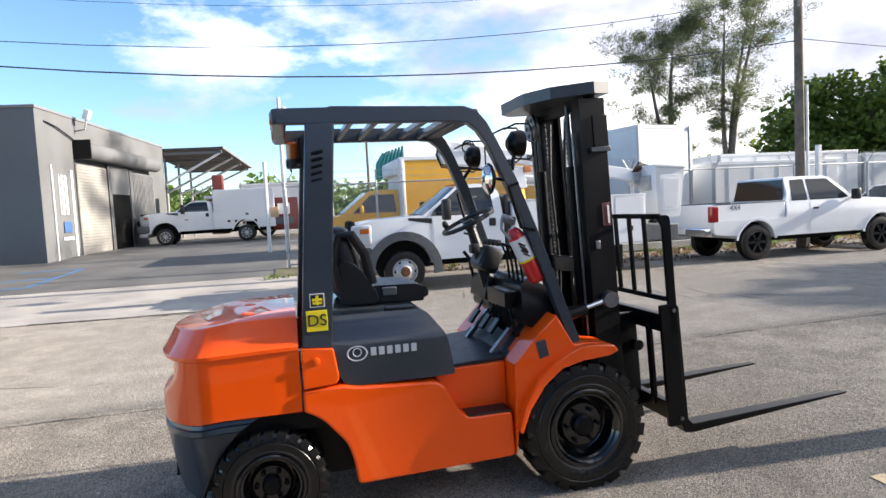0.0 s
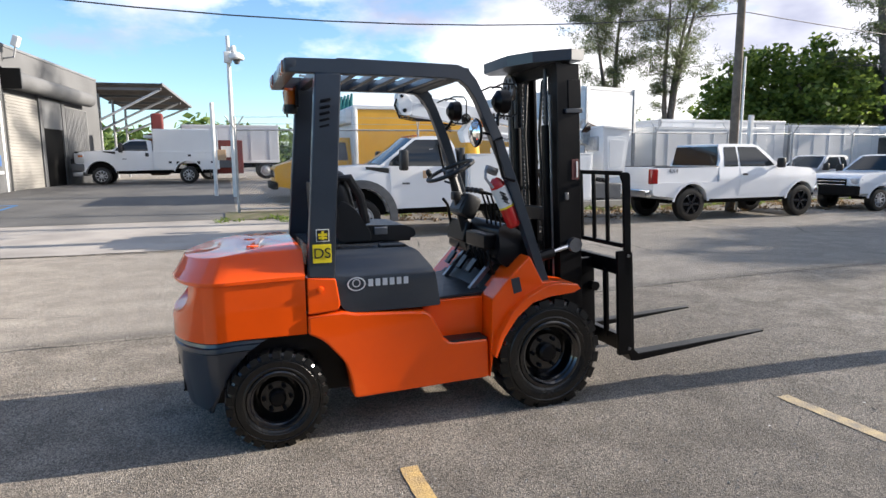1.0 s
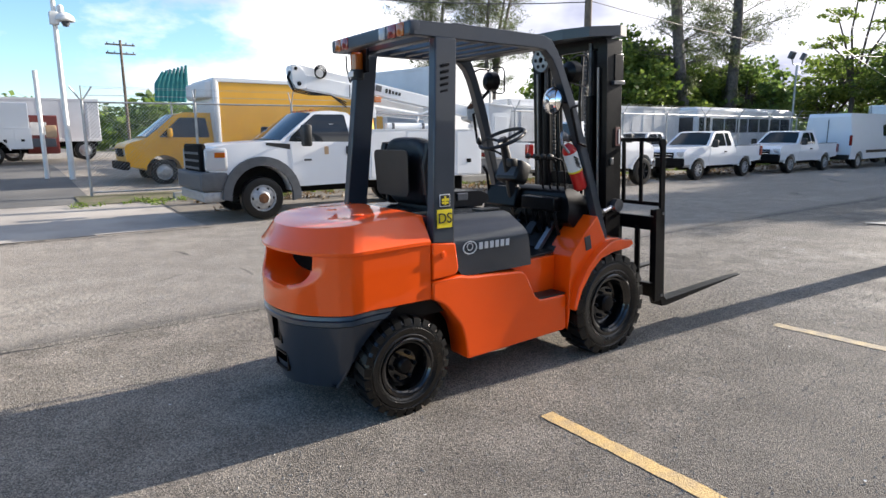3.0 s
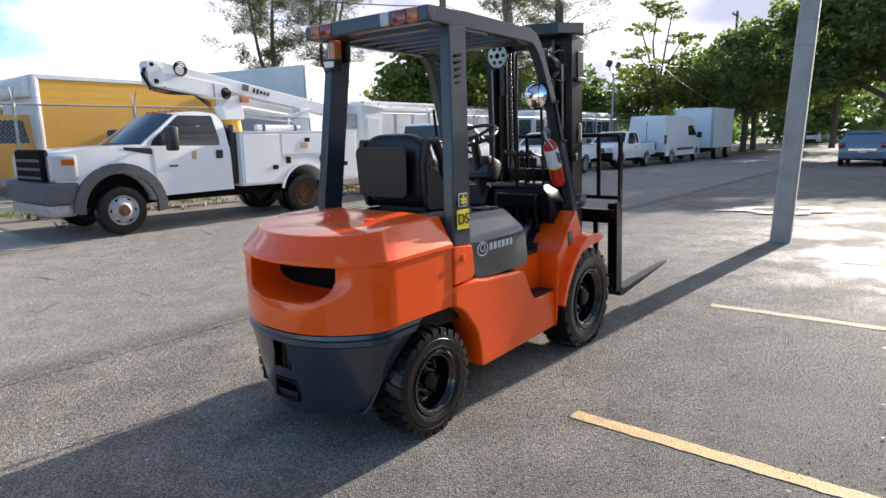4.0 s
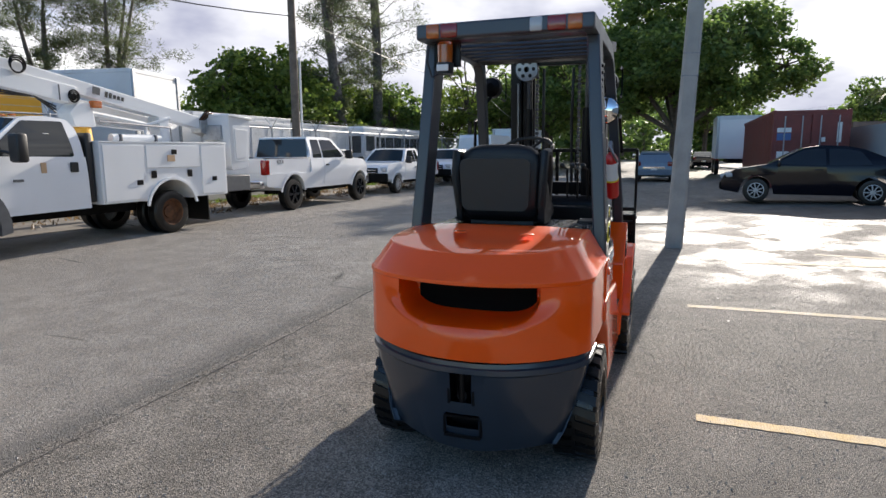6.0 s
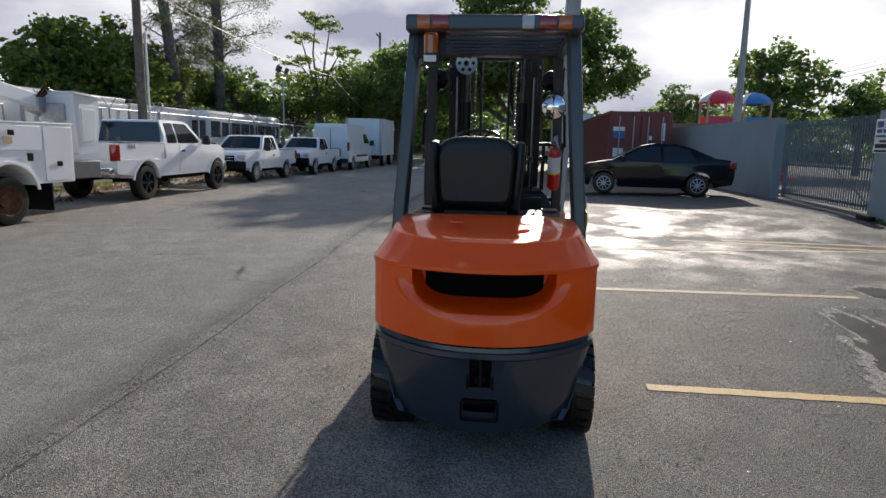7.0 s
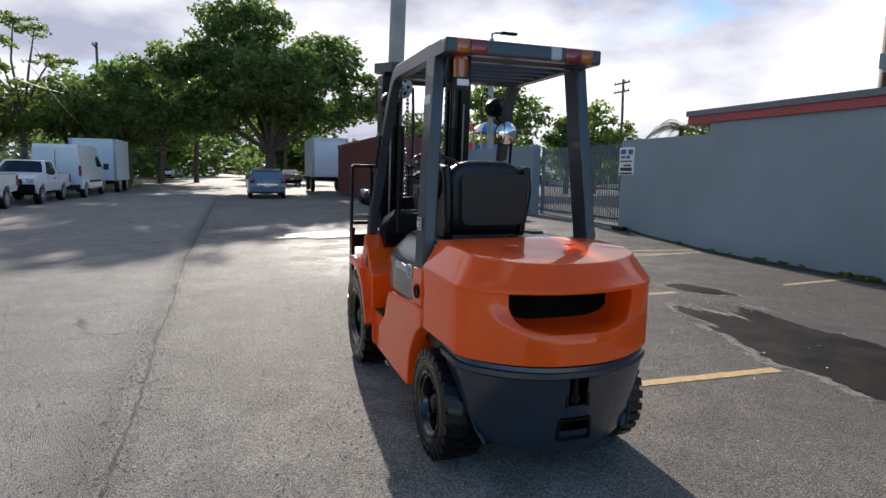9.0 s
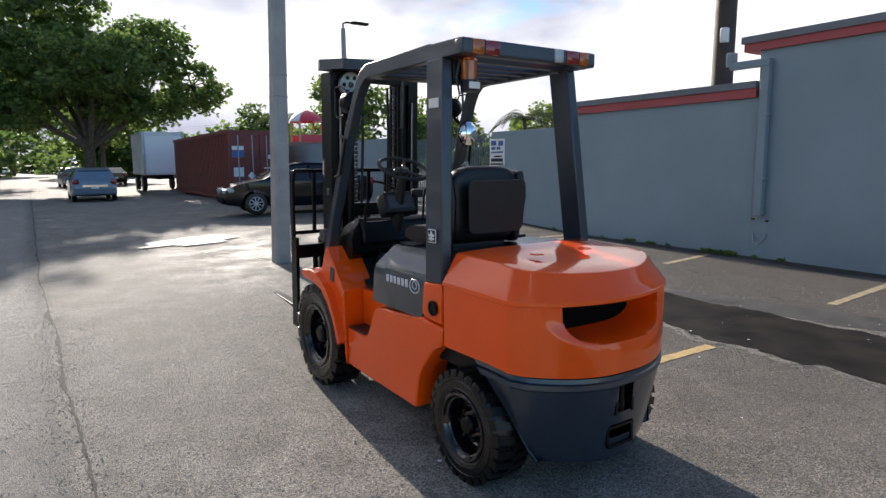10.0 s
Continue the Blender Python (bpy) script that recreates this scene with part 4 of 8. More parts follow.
# seat
SY = 0.085
seat = part("seat", shell(rounded([(0.55, 1.145), (0.53, 1.20), (0.60, 1.245), (0.96, 1.235), (1.03, 1.205), (1.035, 1.155), (0.95, 1.14)], 0.03), lambda x, z: 0.235, (0.6, 0.7, 0.8, 0.9, 1.0), ()), VINYL, FORK, "black vinyl operator seat")
seat.data.transform(Matrix.Translation((0, SY, 0)))
def seat_back():
    """Moulded backrest: rounded rings that lean back and close in a curved top."""
    bm, rings = bmesh.new(), []
    prof = ((1.165, 0.215, 0.085, 0.585), (1.20, 0.240, 0.100, 0.575), (1.27, 0.254, 0.098, 0.562), (1.35, 0.262, 0.090, 0.550), (1.43, 0.262, 0.082, 0.540), (1.49, 0.255, 0.074, 0.533), (1.535, 0.240, 0.067, 0.528),
            (1.565, 0.216, 0.060, 0.525), (1.585, 0.182, 0.050, 0.523), (1.597, 0.135, 0.036, 0.522), (1.602, 0.075, 0.018, 0.521))
    n = 48
    for z, w, d, x in prof:
        row = []
        for k in range(n):
            a = 2 * math.pi * k / n
            c, q = math.cos(a), math.sin(a)
            row.append(bm.verts.new((x + d * math.copysign(abs(c) ** 0.62, c), SY + w * math.copysign(abs(q) ** 0.45, q), z)))
        rings.append(row)
    for a, b in zip(rings, rings[1:]):
        for k in range(n):
            bm.faces.new((a[k], a[(k + 1) % n], b[(k + 1) % n], b[k]))
    bm.faces.new(rings[0][::-1])
    bm.faces.new(rings[-1])
    return bm


back_ = part("backrest", seat_back(), VINYL, seat, "", 75)
part("back_panel", Prism(rounded([(SY - 0.20, 1.20), (SY - 0.215, 1.50), (SY + 0.215, 1.50), (SY + 0.20, 1.20)], 0.05), -0.457, -0.450, 0.002), VINYL, back_, "black plastic seat back panel").data.transform(pose(0, 0, 0, 0, -3, 0) @ pose(0, 0, 0, 0, 0, 90))
for sgn in (-1, 1):
    part("armrest", Tube([(0.50, SY + sgn * 0.25, 1.24), (0.47, SY + sgn * 0.265, 1.42), (0.50, SY + sgn * 0.268, 1.55), (0.58, SY + sgn * 0.268, 1.555), (0.65, SY + sgn * 0.265, 1.44), (0.69, SY + sgn * 0.25, 1.26)], 0.03, 10), VINYL, back_)

for sgn in (-1, 1):
    part("hip_guard", Prism(rounded([(0.50, 1.14), (0.47, 1.34), (0.53, 1.42), (0.62, 1.36), (0.72, 1.20), (0.72, 1.14)], 0.04), SY + sgn * 0.235, SY + sgn * 0.275, 0.008), VINYL, seat)
part("seat_base", Box((0.78, SY, 1.138), (0.46, 0.40, 0.03), 0.006), PLASTIC, seat)
part("buckle", Box((0.79, SY - 0.245, 1.205), (0.09, 0.02, 0.05), 0.006), STEEL, seat, "grey seat belt buckle")

# overhead guard
guard = part("guard_post", shear_y(Prism([(0.252, 0.995), (0.408, 0.985), (0.497, 2.16), (0.345, 2.16)], -0.575, -0.505, 0.01), 0.072, 1.0), GUARD, FORK, "slate steel guard post with louvres")
part("guard_post", shear_y(Prism([(0.252, 0.995), (0.408, 0.985), (0.497, 2.16), (0.345, 2.16)], 0.505, 0.575, 0.01), 0.072, 1.0), GUARD, FORK)
outer = [(0.20, 2.236), (0.47, 2.240), (0.478, 2.246), (1.22, 2.240), (1.29, 2.215), (1.345, 2.15), (1.40, 2.045), (1.50, 1.83), (1.60, 1.553), (1.711, 1.223), (1.80, 0.955), (1.845, 0.85)]
inner = [(1.775, 0.85), (1.64, 1.235), (1.497, 1.645), (1.393, 1.90), (1.335, 2.03), (1.285, 2.105), (1.23, 2.148), (1.15, 2.156), (0.20, 2.155)]
for sgn in (-1, 1):
    part("guard_rail", shear_y(Prism(outer + inner, sgn * 0.57, sgn * 0.505, 0.01), 0.072, 1.0), GUARD, FORK, "slate guard rail curving down to the cowl")
for x in (0.60, 0.74, 0.88, 1.02, 1.15):
    part("guard_bar", Box((x, 0, 2.185), (0.028, 0.88, 0.045), 0.006, (0, 14, 0)), GUARD, FORK)
part("guard_front", Prism([(1.20, 2.232), (1.30, 2.225), (1.312, 2.185), (1.27, 2.155), (1.20, 2.165)], -0.47, 0.47, 0.008), GUARD, FORK)
part("guard_header", Box((0.40, 0, 2.185), (0.06, 0.88, 0.06), 0.008), GUARD, FORK)
bar = part("rear_bar", Box((0.214, 0, 2.194), (0.075, 0.97, 0.082), 0.014, seg=3), GUARD, FORK, "slate rear lamp bar")
for sgn in (-1, 1):
    part("turn_lens", Box((0.211, sgn * 0.385, 2.194), (0.087, 0.080, 0.076), 0.014), AMBER, bar, "amber turn signal lens")
    part("tail_lens", Box((0.211, sgn * 0.292, 2.194), (0.086, 0.10, 0.074), 0.012), REDLENS, bar, "red tail lamp lens")
part("reverse_lens", Box((0.209, -0.185, 2.194), (0.084, 0.07, 0.072), 0.012), CLEARLENS, bar, "clear reversing lamp lens")
bm = bmesh.new()
for k in range(5):
    box(bm, (0.385 + 0.003 * k, -0.508, 1.86 + 0.036 * k), (0.062, 0.012, 0.017), 0.004, (0, -14, 0))
part("louvre", bm, BLACK, guard)
tag = part("yellow_tag", Box((0.338, -0.574, 1.135), (0.108, 0.005, 0.108), 0.002, (0, 0, 0)), YELLOWTAG, guard, "yellow label with black letters")
part("tag_print", letters("DS", 0.085, Matrix.Translation((0.338, -0.578, 1.135)) @ pose(0, 0, 0, 90, 0, 0)), BLACKTAG, tag)
for sgn in (-1, 1):
    tg = part("crest_tag", Box((0.345, sgn * 0.568, 1.240), (0.076, 0.004, 0.072), 0.002), WHITETAG, guard, "small black and white dealer label")
    part("crest_field", Box((0.345, sgn * 0.570, 1.240), (0.066, 0.004, 0.062), 0.002), BLACKTAG, tg)
    bm = bmesh.new()
    for dx, dz, w, h in ((0, 0, 0.014, 0.05), (0, 0.004, 0.052, 0.014), (-0.016, -0.014, 0.016, 0.012), (0.016, -0.014, 0.016, 0.012)):
        box(bm, (0.345 + dx, sgn * 0.572, 1.240 + dz), (w, 0.004, h), 0.001)
    part("crest", bm, YELLOWTAG if sgn < 0 else WHITETAG, tg)

# beacon, mirror, lamps, extinguisher
bc = part("beacon", Lathe([(0.0, 2.045), (0.042, 2.045), (0.044, 2.14), (0.036, 2.155), (0.0, 2.158)], (0.295, 0.355, 0), 20, "z"), AMBER, FORK, "amber warning beacon under the guard")
part("beacon_base", Lathe([(0.0, 1.985), (0.046, 1.985), (0.048, 2.045), (0.0, 2.045)], (0.295, 0.355, 0), 20, "z"), PLASTIC, bc)
part("beacon_label", Box((0.247, 0.355, 2.015), (0.006, 0.07, 0.034), 0.002), WHITETAG, bc)
part("beacon_plate", Box((0.335, 0.355, 2.10), (0.02, 0.16, 0.15), 0.004), BLACK, bc)
part("wire", Tube([(0.26, 0.44, 2.14), (0.27, 0.455, 2.05), (0.28, 0.43, 1.97), (0.27, 0.38, 1.99)], 0.006), CABLE, bc)
part("id_plate", Box((0.40, 0.49, 1.93), (0.09, 0.05, 0.05), 0.003), WHITETAG, FORK)
mr = part("mirror", Lathe([(0.0, 0.035), (0.05, 0.03), (0.085, 0.012), (0.092, 0.0), (0.088, -0.004), (0.0, -0.002)], (1.355, -0.44, 1.832), 32, "x"), BLACK, FORK, "round convex rear-view mirror")
part("mirror_glass", Lathe([(0.086, -0.004), (0.075, -0.014), (0.052, -0.026), (0.026, -0.033), (0.0, -0.035)], (1.352, -0.44, 1.832), 32, "x"), MIRROR, mr)
part("mirror_arm", Tube([(1.375, -0.44, 1.832), (1.40, -0.47, 1.83), (1.43, -0.50, 1.82)], 0.008), BLACK, mr)
for sgn in (-1, 1):
    y = sgn * 0.43
    lp = part("work_lamp", Lathe([(0.0, -0.05), (0.03, -0.05), (0.07, -0.02), (0.078, 0.03), (0.074, 0.045), (0.0, 0.045)], (1.53, y, 2.03), 26, "x"), BLACK, FORK, "black round work lamp in a wire cage")
    part("lamp_glass", Lathe([(0.0, 0.05), (0.068, 0.046), (0.07, 0.04), (0.0, 0.04)], (1.532, y, 2.03), 26, "x"), CLEARLENS, lp)
    for dy in (-0.095, 0.095):
        part("cage", Tube([(1.43, y + dy, 2.10), (1.50, y + dy, 2.13), (1.58, y + dy, 2.13), (1.60, y + dy, 2.10), (1.60, y + dy, 1.95), (1.57, y + dy, 1.93), (1.47, y + dy, 1.94)], 0.006, 6), BLACK, lp)
    part("lamp_foot", Tube([(1.52, y, 1.96), (1.50, sgn * 0.46, 1.92), (1.48, sgn * 0.50, 1.88)], 0.012), BLACK, lp)
    part("grab_handle", Tube([(1.50, sgn * 0.53, 1.80), (1.44, sgn * 0.53, 1.78), (1.50, sgn * 0.55, 1.55), (1.58, sgn * 0.55, 1.53)], 0.011), BLACK, FORK, "black grab handle")

ax = Vector((0.42, -0.03, -0.9)).normalized()
top_ = Vector((1.47, -0.475, 1.545))
bm = bmesh.new()
tube(bm, [top_ + ax * d for d in (0.0, 0.02, 0.045, 0.33, 0.345)], [0.020, 0.038, 0.049, 0.049, 0.039], 20)
ex = part("extinguisher", bm, RED, FORK, "red fire extinguisher strapped to the guard rail")
part("extinguisher_label", Tube([top_ + ax * 0.065, top_ + ax * 0.20], 0.0505, 20), WHITETAG, ex)
part("label_band", Tube([top_ + ax * 0.195, top_ + ax * 0.207], 0.0512, 20), YELLOWTAG, ex)
bm = bmesh.new()
for k, (a, b) in enumerate(((0.105, 0.012), (0.125, 0.01), (0.145, 0.02), (0.17, 0.008))):
    box(bm, top_ + ax * a + Vector((-0.008, -0.050, 0)), (0.044, 0.006, b), 0.0, (0, 24, 0))
part("label_print", bm, BLACKTAG, ex)
bm = Box(top_ + Vector((-0.02, 0, 0.05)), (0.09, 0.03, 0.05), 0.01, (0, 20, 0))
tube(bm, [top_ + Vector((-0.06, 0, 0.05)), top_ + Vector((-0.07, -0.02, 0.0)), top_ + Vector((-0.03, -0.05, -0.06))], 0.009, 8)
part("valve", bm, STEEL, ex)

# mast, leaning back a little
MAST = bpy.data.objects.new("mast", None)
scene.collection.objects.link(MAST)
MAST.parent = FORK
MAST.matrix_local = pose(2.105, 0, 0.35, 0, -2.6, 0)
def mpart(name, bm, m, label="", parent=None):
    return part(name, bm, m, parent or MAST, label)
for sgn in (-1, 1):
    for nm, x0, x1, yw, yf, w, zc, lab in (("outer_channel", -0.057, 0.117, 0.388, 0.298, 0.026, 0.96, "black steel outer mast channel"), ("inner_channel", -0.031, 0.111, 0.290, 0.215, 0.030, 1.0, "")):
        pts = [(x0, yw), (x1, yw), (x1, yf), (x1 - 0.024, yf), (x1 - 0.024, yw - w), (x0 + 0.024, yw - w), (x0 + 0.024, yf), (x0, yf)]
        bm = Prism(pts, zc - 0.985, zc + 0.985, 0.003)
        for q in bm.verts:
            q.co = (q.co.x, sgn * q.co.z, q.co.y)
        mpart(nm, bm, BLACK, lab)
    mpart("lift_cylinder", Tube([(-0.06, sgn * 0.235, 0.06), (-0.06, sgn * 0.235, 1.55)], 0.036, 14), BLACK)
    mpart("ram", Tube([(-0.06, sgn * 0.235, 1.55), (-0.06, sgn * 0.235, 1.93)], 0.015, 12), DARKSTEEL, "steel lift ram darkened for backlight")
    bm = bmesh.new()
    for k in range(58):
        box(bm, (-0.04, sgn * 0.17, 0.15 + k * 0.031), (0.016, 0.028 if k % 2 else 0.020, 0.026), 0.004)
    mpart("lift_chain", bm, DARKSTEEL, "steel lift chain darkened for backlight")
    mpart("hose", Tube([(-0.02, sgn * 0.12, 1.86), (-0.05, sgn * 0.115, 1.5), (-0.03, sgn * 0.12, 0.9), (-0.06, sgn * 0.13, 0.4), (-0.02, sgn * 0.1, 0.2)], 0.012, 8), RUBBER)
    mpart("pipe", Tube([(-0.075, sgn * 0.32, 0.1), (-0.075, sgn * 0.32, 1.75)], 0.009, 8), STEEL)
    # tilt cylinder and trunnion
    mpart("tilt_cylinder", Tube([(-0.42, sgn * 0.40, 0.62), (-0.12, sgn * 0.40, 0.68)], 0.036, 14), BLACK)
    mpart("tilt_rod", Tube([(-0.14, sgn * 0.40, 0.68), (0.03, sgn * 0.40, 0.715)], 0.019, 12), CHROME)
    mpart("trunnion", Lathe([(0.0, -0.03), (0.05, -0.03), (0.05, 0.03), (0.0, 0.03)], (0.045, sgn * 0.405, 0.72), 18), STEEL)
    mpart("warning_tag", Box((0.075, sgn * 0.390, 1.24), (0.055, 0.004, 0.14), 0.002), mat("faded_tag", (0.10, 0.02, 0.02), 0.5))
    mpart("tag_rows", Box((0.088, sgn * 0.3925, 1.24), (0.012, 0.004, 0.11), 0.001), WHITETAG)
    mpart("clip", Box((0.0, sgn * 0.392, 1.06), (0.03, 0.02, 0.05), 0.004), STEEL)
for z in (0.08, 0.92, 1.93):
    mpart("cross_member", Box((-0.03, 0, z), (0.05, 0.74, 0.10), 0.008), BLACK)
mpart("inner_cross", Box((0.06, 0, 1.945), (0.06, 0.55, 0.05), 0.006), BLACK)
sheave = mpart("sheave", Lathe([(0.022, -0.012), (0.088, -0.012), (0.094, -0.018), (0.094, -0.006), (0.088, 0.0), (0.094, 0.006), (0.094, 0.014), (0.022, 0.014)], (-0.10, 0.245, 1.855), 32, "x"), STEEL, "pale steel hose sheave")
for k in range(6):
    a = k * math.pi / 3
    part("sheave_hole", Lathe([(0.0, -0.016), (0.015, -0.016), (0.015, -0.011), (0.0, -0.011)], (-0.10, 0.245 + 0.057 * math.cos(a), 1.855 + 0.057 * math.sin(a)), 12, "x"), BLACK, sheave)
mpart("side_plate", Box((0.075, -0.39, 1.74), (0.10, 0.012, 0.20), 0.004), BLACK)
mpart("side_ledge", Box((0.06, -0.40, 1.635), (0.13, 0.03, 0.03), 0.004), GUARD)
bm = bmesh.new()
hexa = [(0.15, -0.40), (0.15, 0.40), (0.03, 0.44), (-0.22, 0.36), (-0.33, 0.20), (-0.33, -0.20), (-0.22, -0.36), (0.03, -0.44)]
a = [bm.verts.new((x, y, 1.965 + 0.04 * min(0, x))) for x, y in hexa]
b = [bm.verts.new((x, y, 2.035 + 0.04 * min(0, x))) for x, y in hexa]
bm.faces.new(a[::-1])
bm.faces.new(b)
for i in range(8):
    bm.faces.new((a[i], a[(i + 1) % 8], b[(i + 1) % 8], b[i]))
mpart("mast_roof", bm, GUARD, "slate steel roof plate on the mast")

# carriage, backrest and forks, in the mast's lean
CAR = bpy.data.objects.new("carriage", None)
scene.collection.objects.link(CAR)
CAR.parent = FORK
CAR.matrix_local = pose(2.43, -0.03, 0.145, 0, -3.2, 0)
for z, h in ((0.24, 0.11), (0.78, 0.11)):
    part("carriage_bar", Box((0.0, 0, z), (0.05, 1.18, h), 0.006), BLACK, CAR, "black carriage bar")
for sgn in (-1, 1):
    part("carriage_side", Prism(rounded([(-0.055, 0.16), (0.055, 0.16), (0.055, 0.90), (-0.055, 0.90)], 0.012), sgn * 0.60, sgn * 0.572, 0.003), BLACK, CAR)
    part("rest_side", Prism(rounded([(0.0, 0.72), (0.055, 0.72), (0.055, 1.43), (-0.02, 1.43), (-0.02, 1.40), (0.0, 1.36)], [0, 0, 0.05, 0.01, 0.01, 0.02]), sgn * 0.60, sgn * 0.578, 0.004), BLACK, CAR)
    part("roller_block", Box((-0.16, sgn * 0.22, 0.50), (0.30, 0.05, 0.62), 0.01), BLACK, CAR)
    for z in (0.20, 0.86):
        part("bolt", Lathe([(0.0, -0.006), (0.012, -0.006), (0.012, 0.006), (0.0, 0.006)], (0.03, sgn * 0.602, z), 10), STEEL, CAR)
part("rest_top", Box((-0.01, 0, 1.425), (0.022, 1.18, 0.03), 0.004), BLACK, CAR)
part("rest_low", Box((-0.01, 0, 0.935), (0.022, 1.18, 0.03), 0.004), BLACK, CAR)
for k in range(6):
    y = -0.42 + k * 0.168
    part("rest_bar", Box((-0.01, y, 1.18), (0.02, 0.03, 0.49), 0.004), BLACK, CAR)
for y in (-0.40, 0.42):
    part("link", Box((-0.02, y, 0.50), (0.03, 0.04, 0.5), 0.006), BLACK, CAR)
part("shift_ram", Tube([(-0.04, -0.3, 0.60), (-0.04, 0.3, 0.60)], 0.035, 12), BLACK, CAR)
for y in (-0.535, 0.30):
    f = Prism([(0.03, 0.88), (0.075, 0.88), (0.085, 0.18), (0.12, 0.145), (1.14, 0.126), (1.31, 0.120), (1.31, 0.108), (0.12, 0.092), (0.06, 0.10), (0.035, 0.16)], y - 0.055, y + 0.055, 0.006)
    for v in f.verts:
        if v.co.x > 0.9:
            v.co.y = y + (v.co.y - y) * (1 - 0.55 * smooth(0.95, 1.31, v.co.x))
    part("fork_blade", f, BLACK if y < 9 else STEEL, CAR, "black steel fork blade")


# wheels
def lug_tyre(r, w, lugs, tread):
    """Pneumatic lift-truck tyre with deep lugs, round y."""
    bm = bmesh.new()
    h = w / 2
    lathe(bm, [(r * 0.56, -h * 0.80), (r * 0.62, -h * 0.96), (r * 0.665, -h * 1.01), (r * 0.68, -h * 0.985), (r * 0.695, -h * 1.01), (r * 0.80, -h * 1.01), (r * 0.812, -h * 0.97), (r * 0.824, -h * 1.0), (r * 0.90, -h * 0.95), (r * 0.950, -h * 0.80), (r * 0.960, 0), (r * 0.950, h * 0.80), (r * 0.90, h * 0.95), (r * 0.824, h * 1.0), (r * 0.812, h * 0.97), (r * 0.80, h * 1.01), (r * 0.695, h * 1.01), (r * 0.68, h * 0.985), (r * 0.665, h * 1.01), (r * 0.62, h * 0.96), (r * 0.56, h * 0.80)], (0, 0, 0), 48)
    return bm


def tread_block(r, w, lugs, tread, s):
    """One lug of the tread, at angle nought."""
    bm, h = bmesh.new(), w / 2
    da = tread * math.pi / lugs
    q = [(-da, s * h, r * 0.86), (da, s * h, r * 0.86), (da * 0.85 + 0.10, -s * 0.06 * h, r * 0.93), (-da * 0.85 + 0.10, -s * 0.06 * h, r * 0.93)]
    lo = [bm.verts.new((k * math.cos(t), y, k * math.sin(t))) for t, y, k in q]
    hi = [bm.verts.new((r * k * math.cos(t * 0.9), y * f, r * k * math.sin(t * 0.9))) for (t, y, _), k, f in zip(q, (0.985, 0.985, 1.0, 1.0), (0.94, 0.94, 1, 1))]
    bm.faces.new(hi)
    for j in range(4):
        bm.faces.new((lo[j], lo[(j + 1) % 4], hi[(j + 1) % 4], hi[j]))
    return bm


LUGS = {}


def lift_wheel(x, sgn, r, w, yo, lugs, holes, steer=0.0):
    W = bpy.data.objects.new("wheel", None)
    scene.collection.objects.link(W)
    W.parent = FORK
    W.matrix_local = pose(x, sgn * (yo - w / 2), r, 0, 0, (0 if sgn > 0 else 180) + steer)
    part("tyre", lug_tyre(r, w, lugs, 0.55), TYREGLOSS, W, "black lugged tyre")
    h = w / 2
    for s in (-1, 1):
        for i in range(lugs):
            if (r, s) not in LUGS:
                ob = part("tread_block", tread_block(r, w, lugs, 0.70, s), RUBBER, W)
                LUGS[(r, s)] = ob.data
            else:
                ob = new("tread_block", LUGS[(r, s)])
                ob.parent = W
            ob.rotation_euler.y = -2 * math.pi * (i + (0.5 if s > 0 else 0)) / lugs
    bm = bmesh.new()
    lathe(bm, [(r * 0.57, h * 0.70), (r * 0.60, h * 0.90), (r * 0.60, h * 0.97), (r * 0.575, h * 1.0), (r * 0.545, h * 0.98), (r * 0.53, h * 0.90), (r * 0.515, h * 0.84), (r * 0.485, h * 0.80), (r * 0.465, h * 0.70), (r * 0.455, h * 0.25), (r * 0.44, h * 0.02), (r * 0.41, -h * 0.06),
                (r * 0.37, -h * 0.04), (r * 0.345, h * 0.06), (r * 0.335, h * 0.26), (r * 0.32, h * 0.32), (r * 0.20, h * 0.34), (0.0, h * 0.34), (0.0, h * 0.1), (r * 0.44, -h * 0.2), (r * 0.56, -h * 0.7)], (0, 0, 0), 48)
    part("rim", bm, RIMBLACK, W, "glossy black steel rim")
    bm = bmesh.new()
    lathe(bm, [(0.0, h * 0.3), (r * 0.17, h * 0.3), (r * 0.165, h * 0.62), (r * 0.13, h * 0.74), (r * 0.06, h * 0.77), (0.0, h * 0.77)], (0, 0, 0), 20)
    part("hub", bm, BLACK, W)
    for i in range(holes):
        a = 2 * math.pi * i / holes
        part("nut", Lathe([(0.0, h * 0.32), (0.014, h * 0.32), (0.013, h * 0.32 + 0.024), (0.006, h * 0.32 + 0.032), (0.0, h * 0.32 + 0.032)], (r * 0.262 * math.cos(a), 0, r * 0.262 * math.sin(a)), 6), BLACK, W)


for sgn in (-1, 1):
    lift_wheel(0.055, sgn, 0.296, 0.222, 0.598, 26, 6)
    lift_wheel(1.818, sgn, 0.380, 0.235, 0.645, 20, 6)

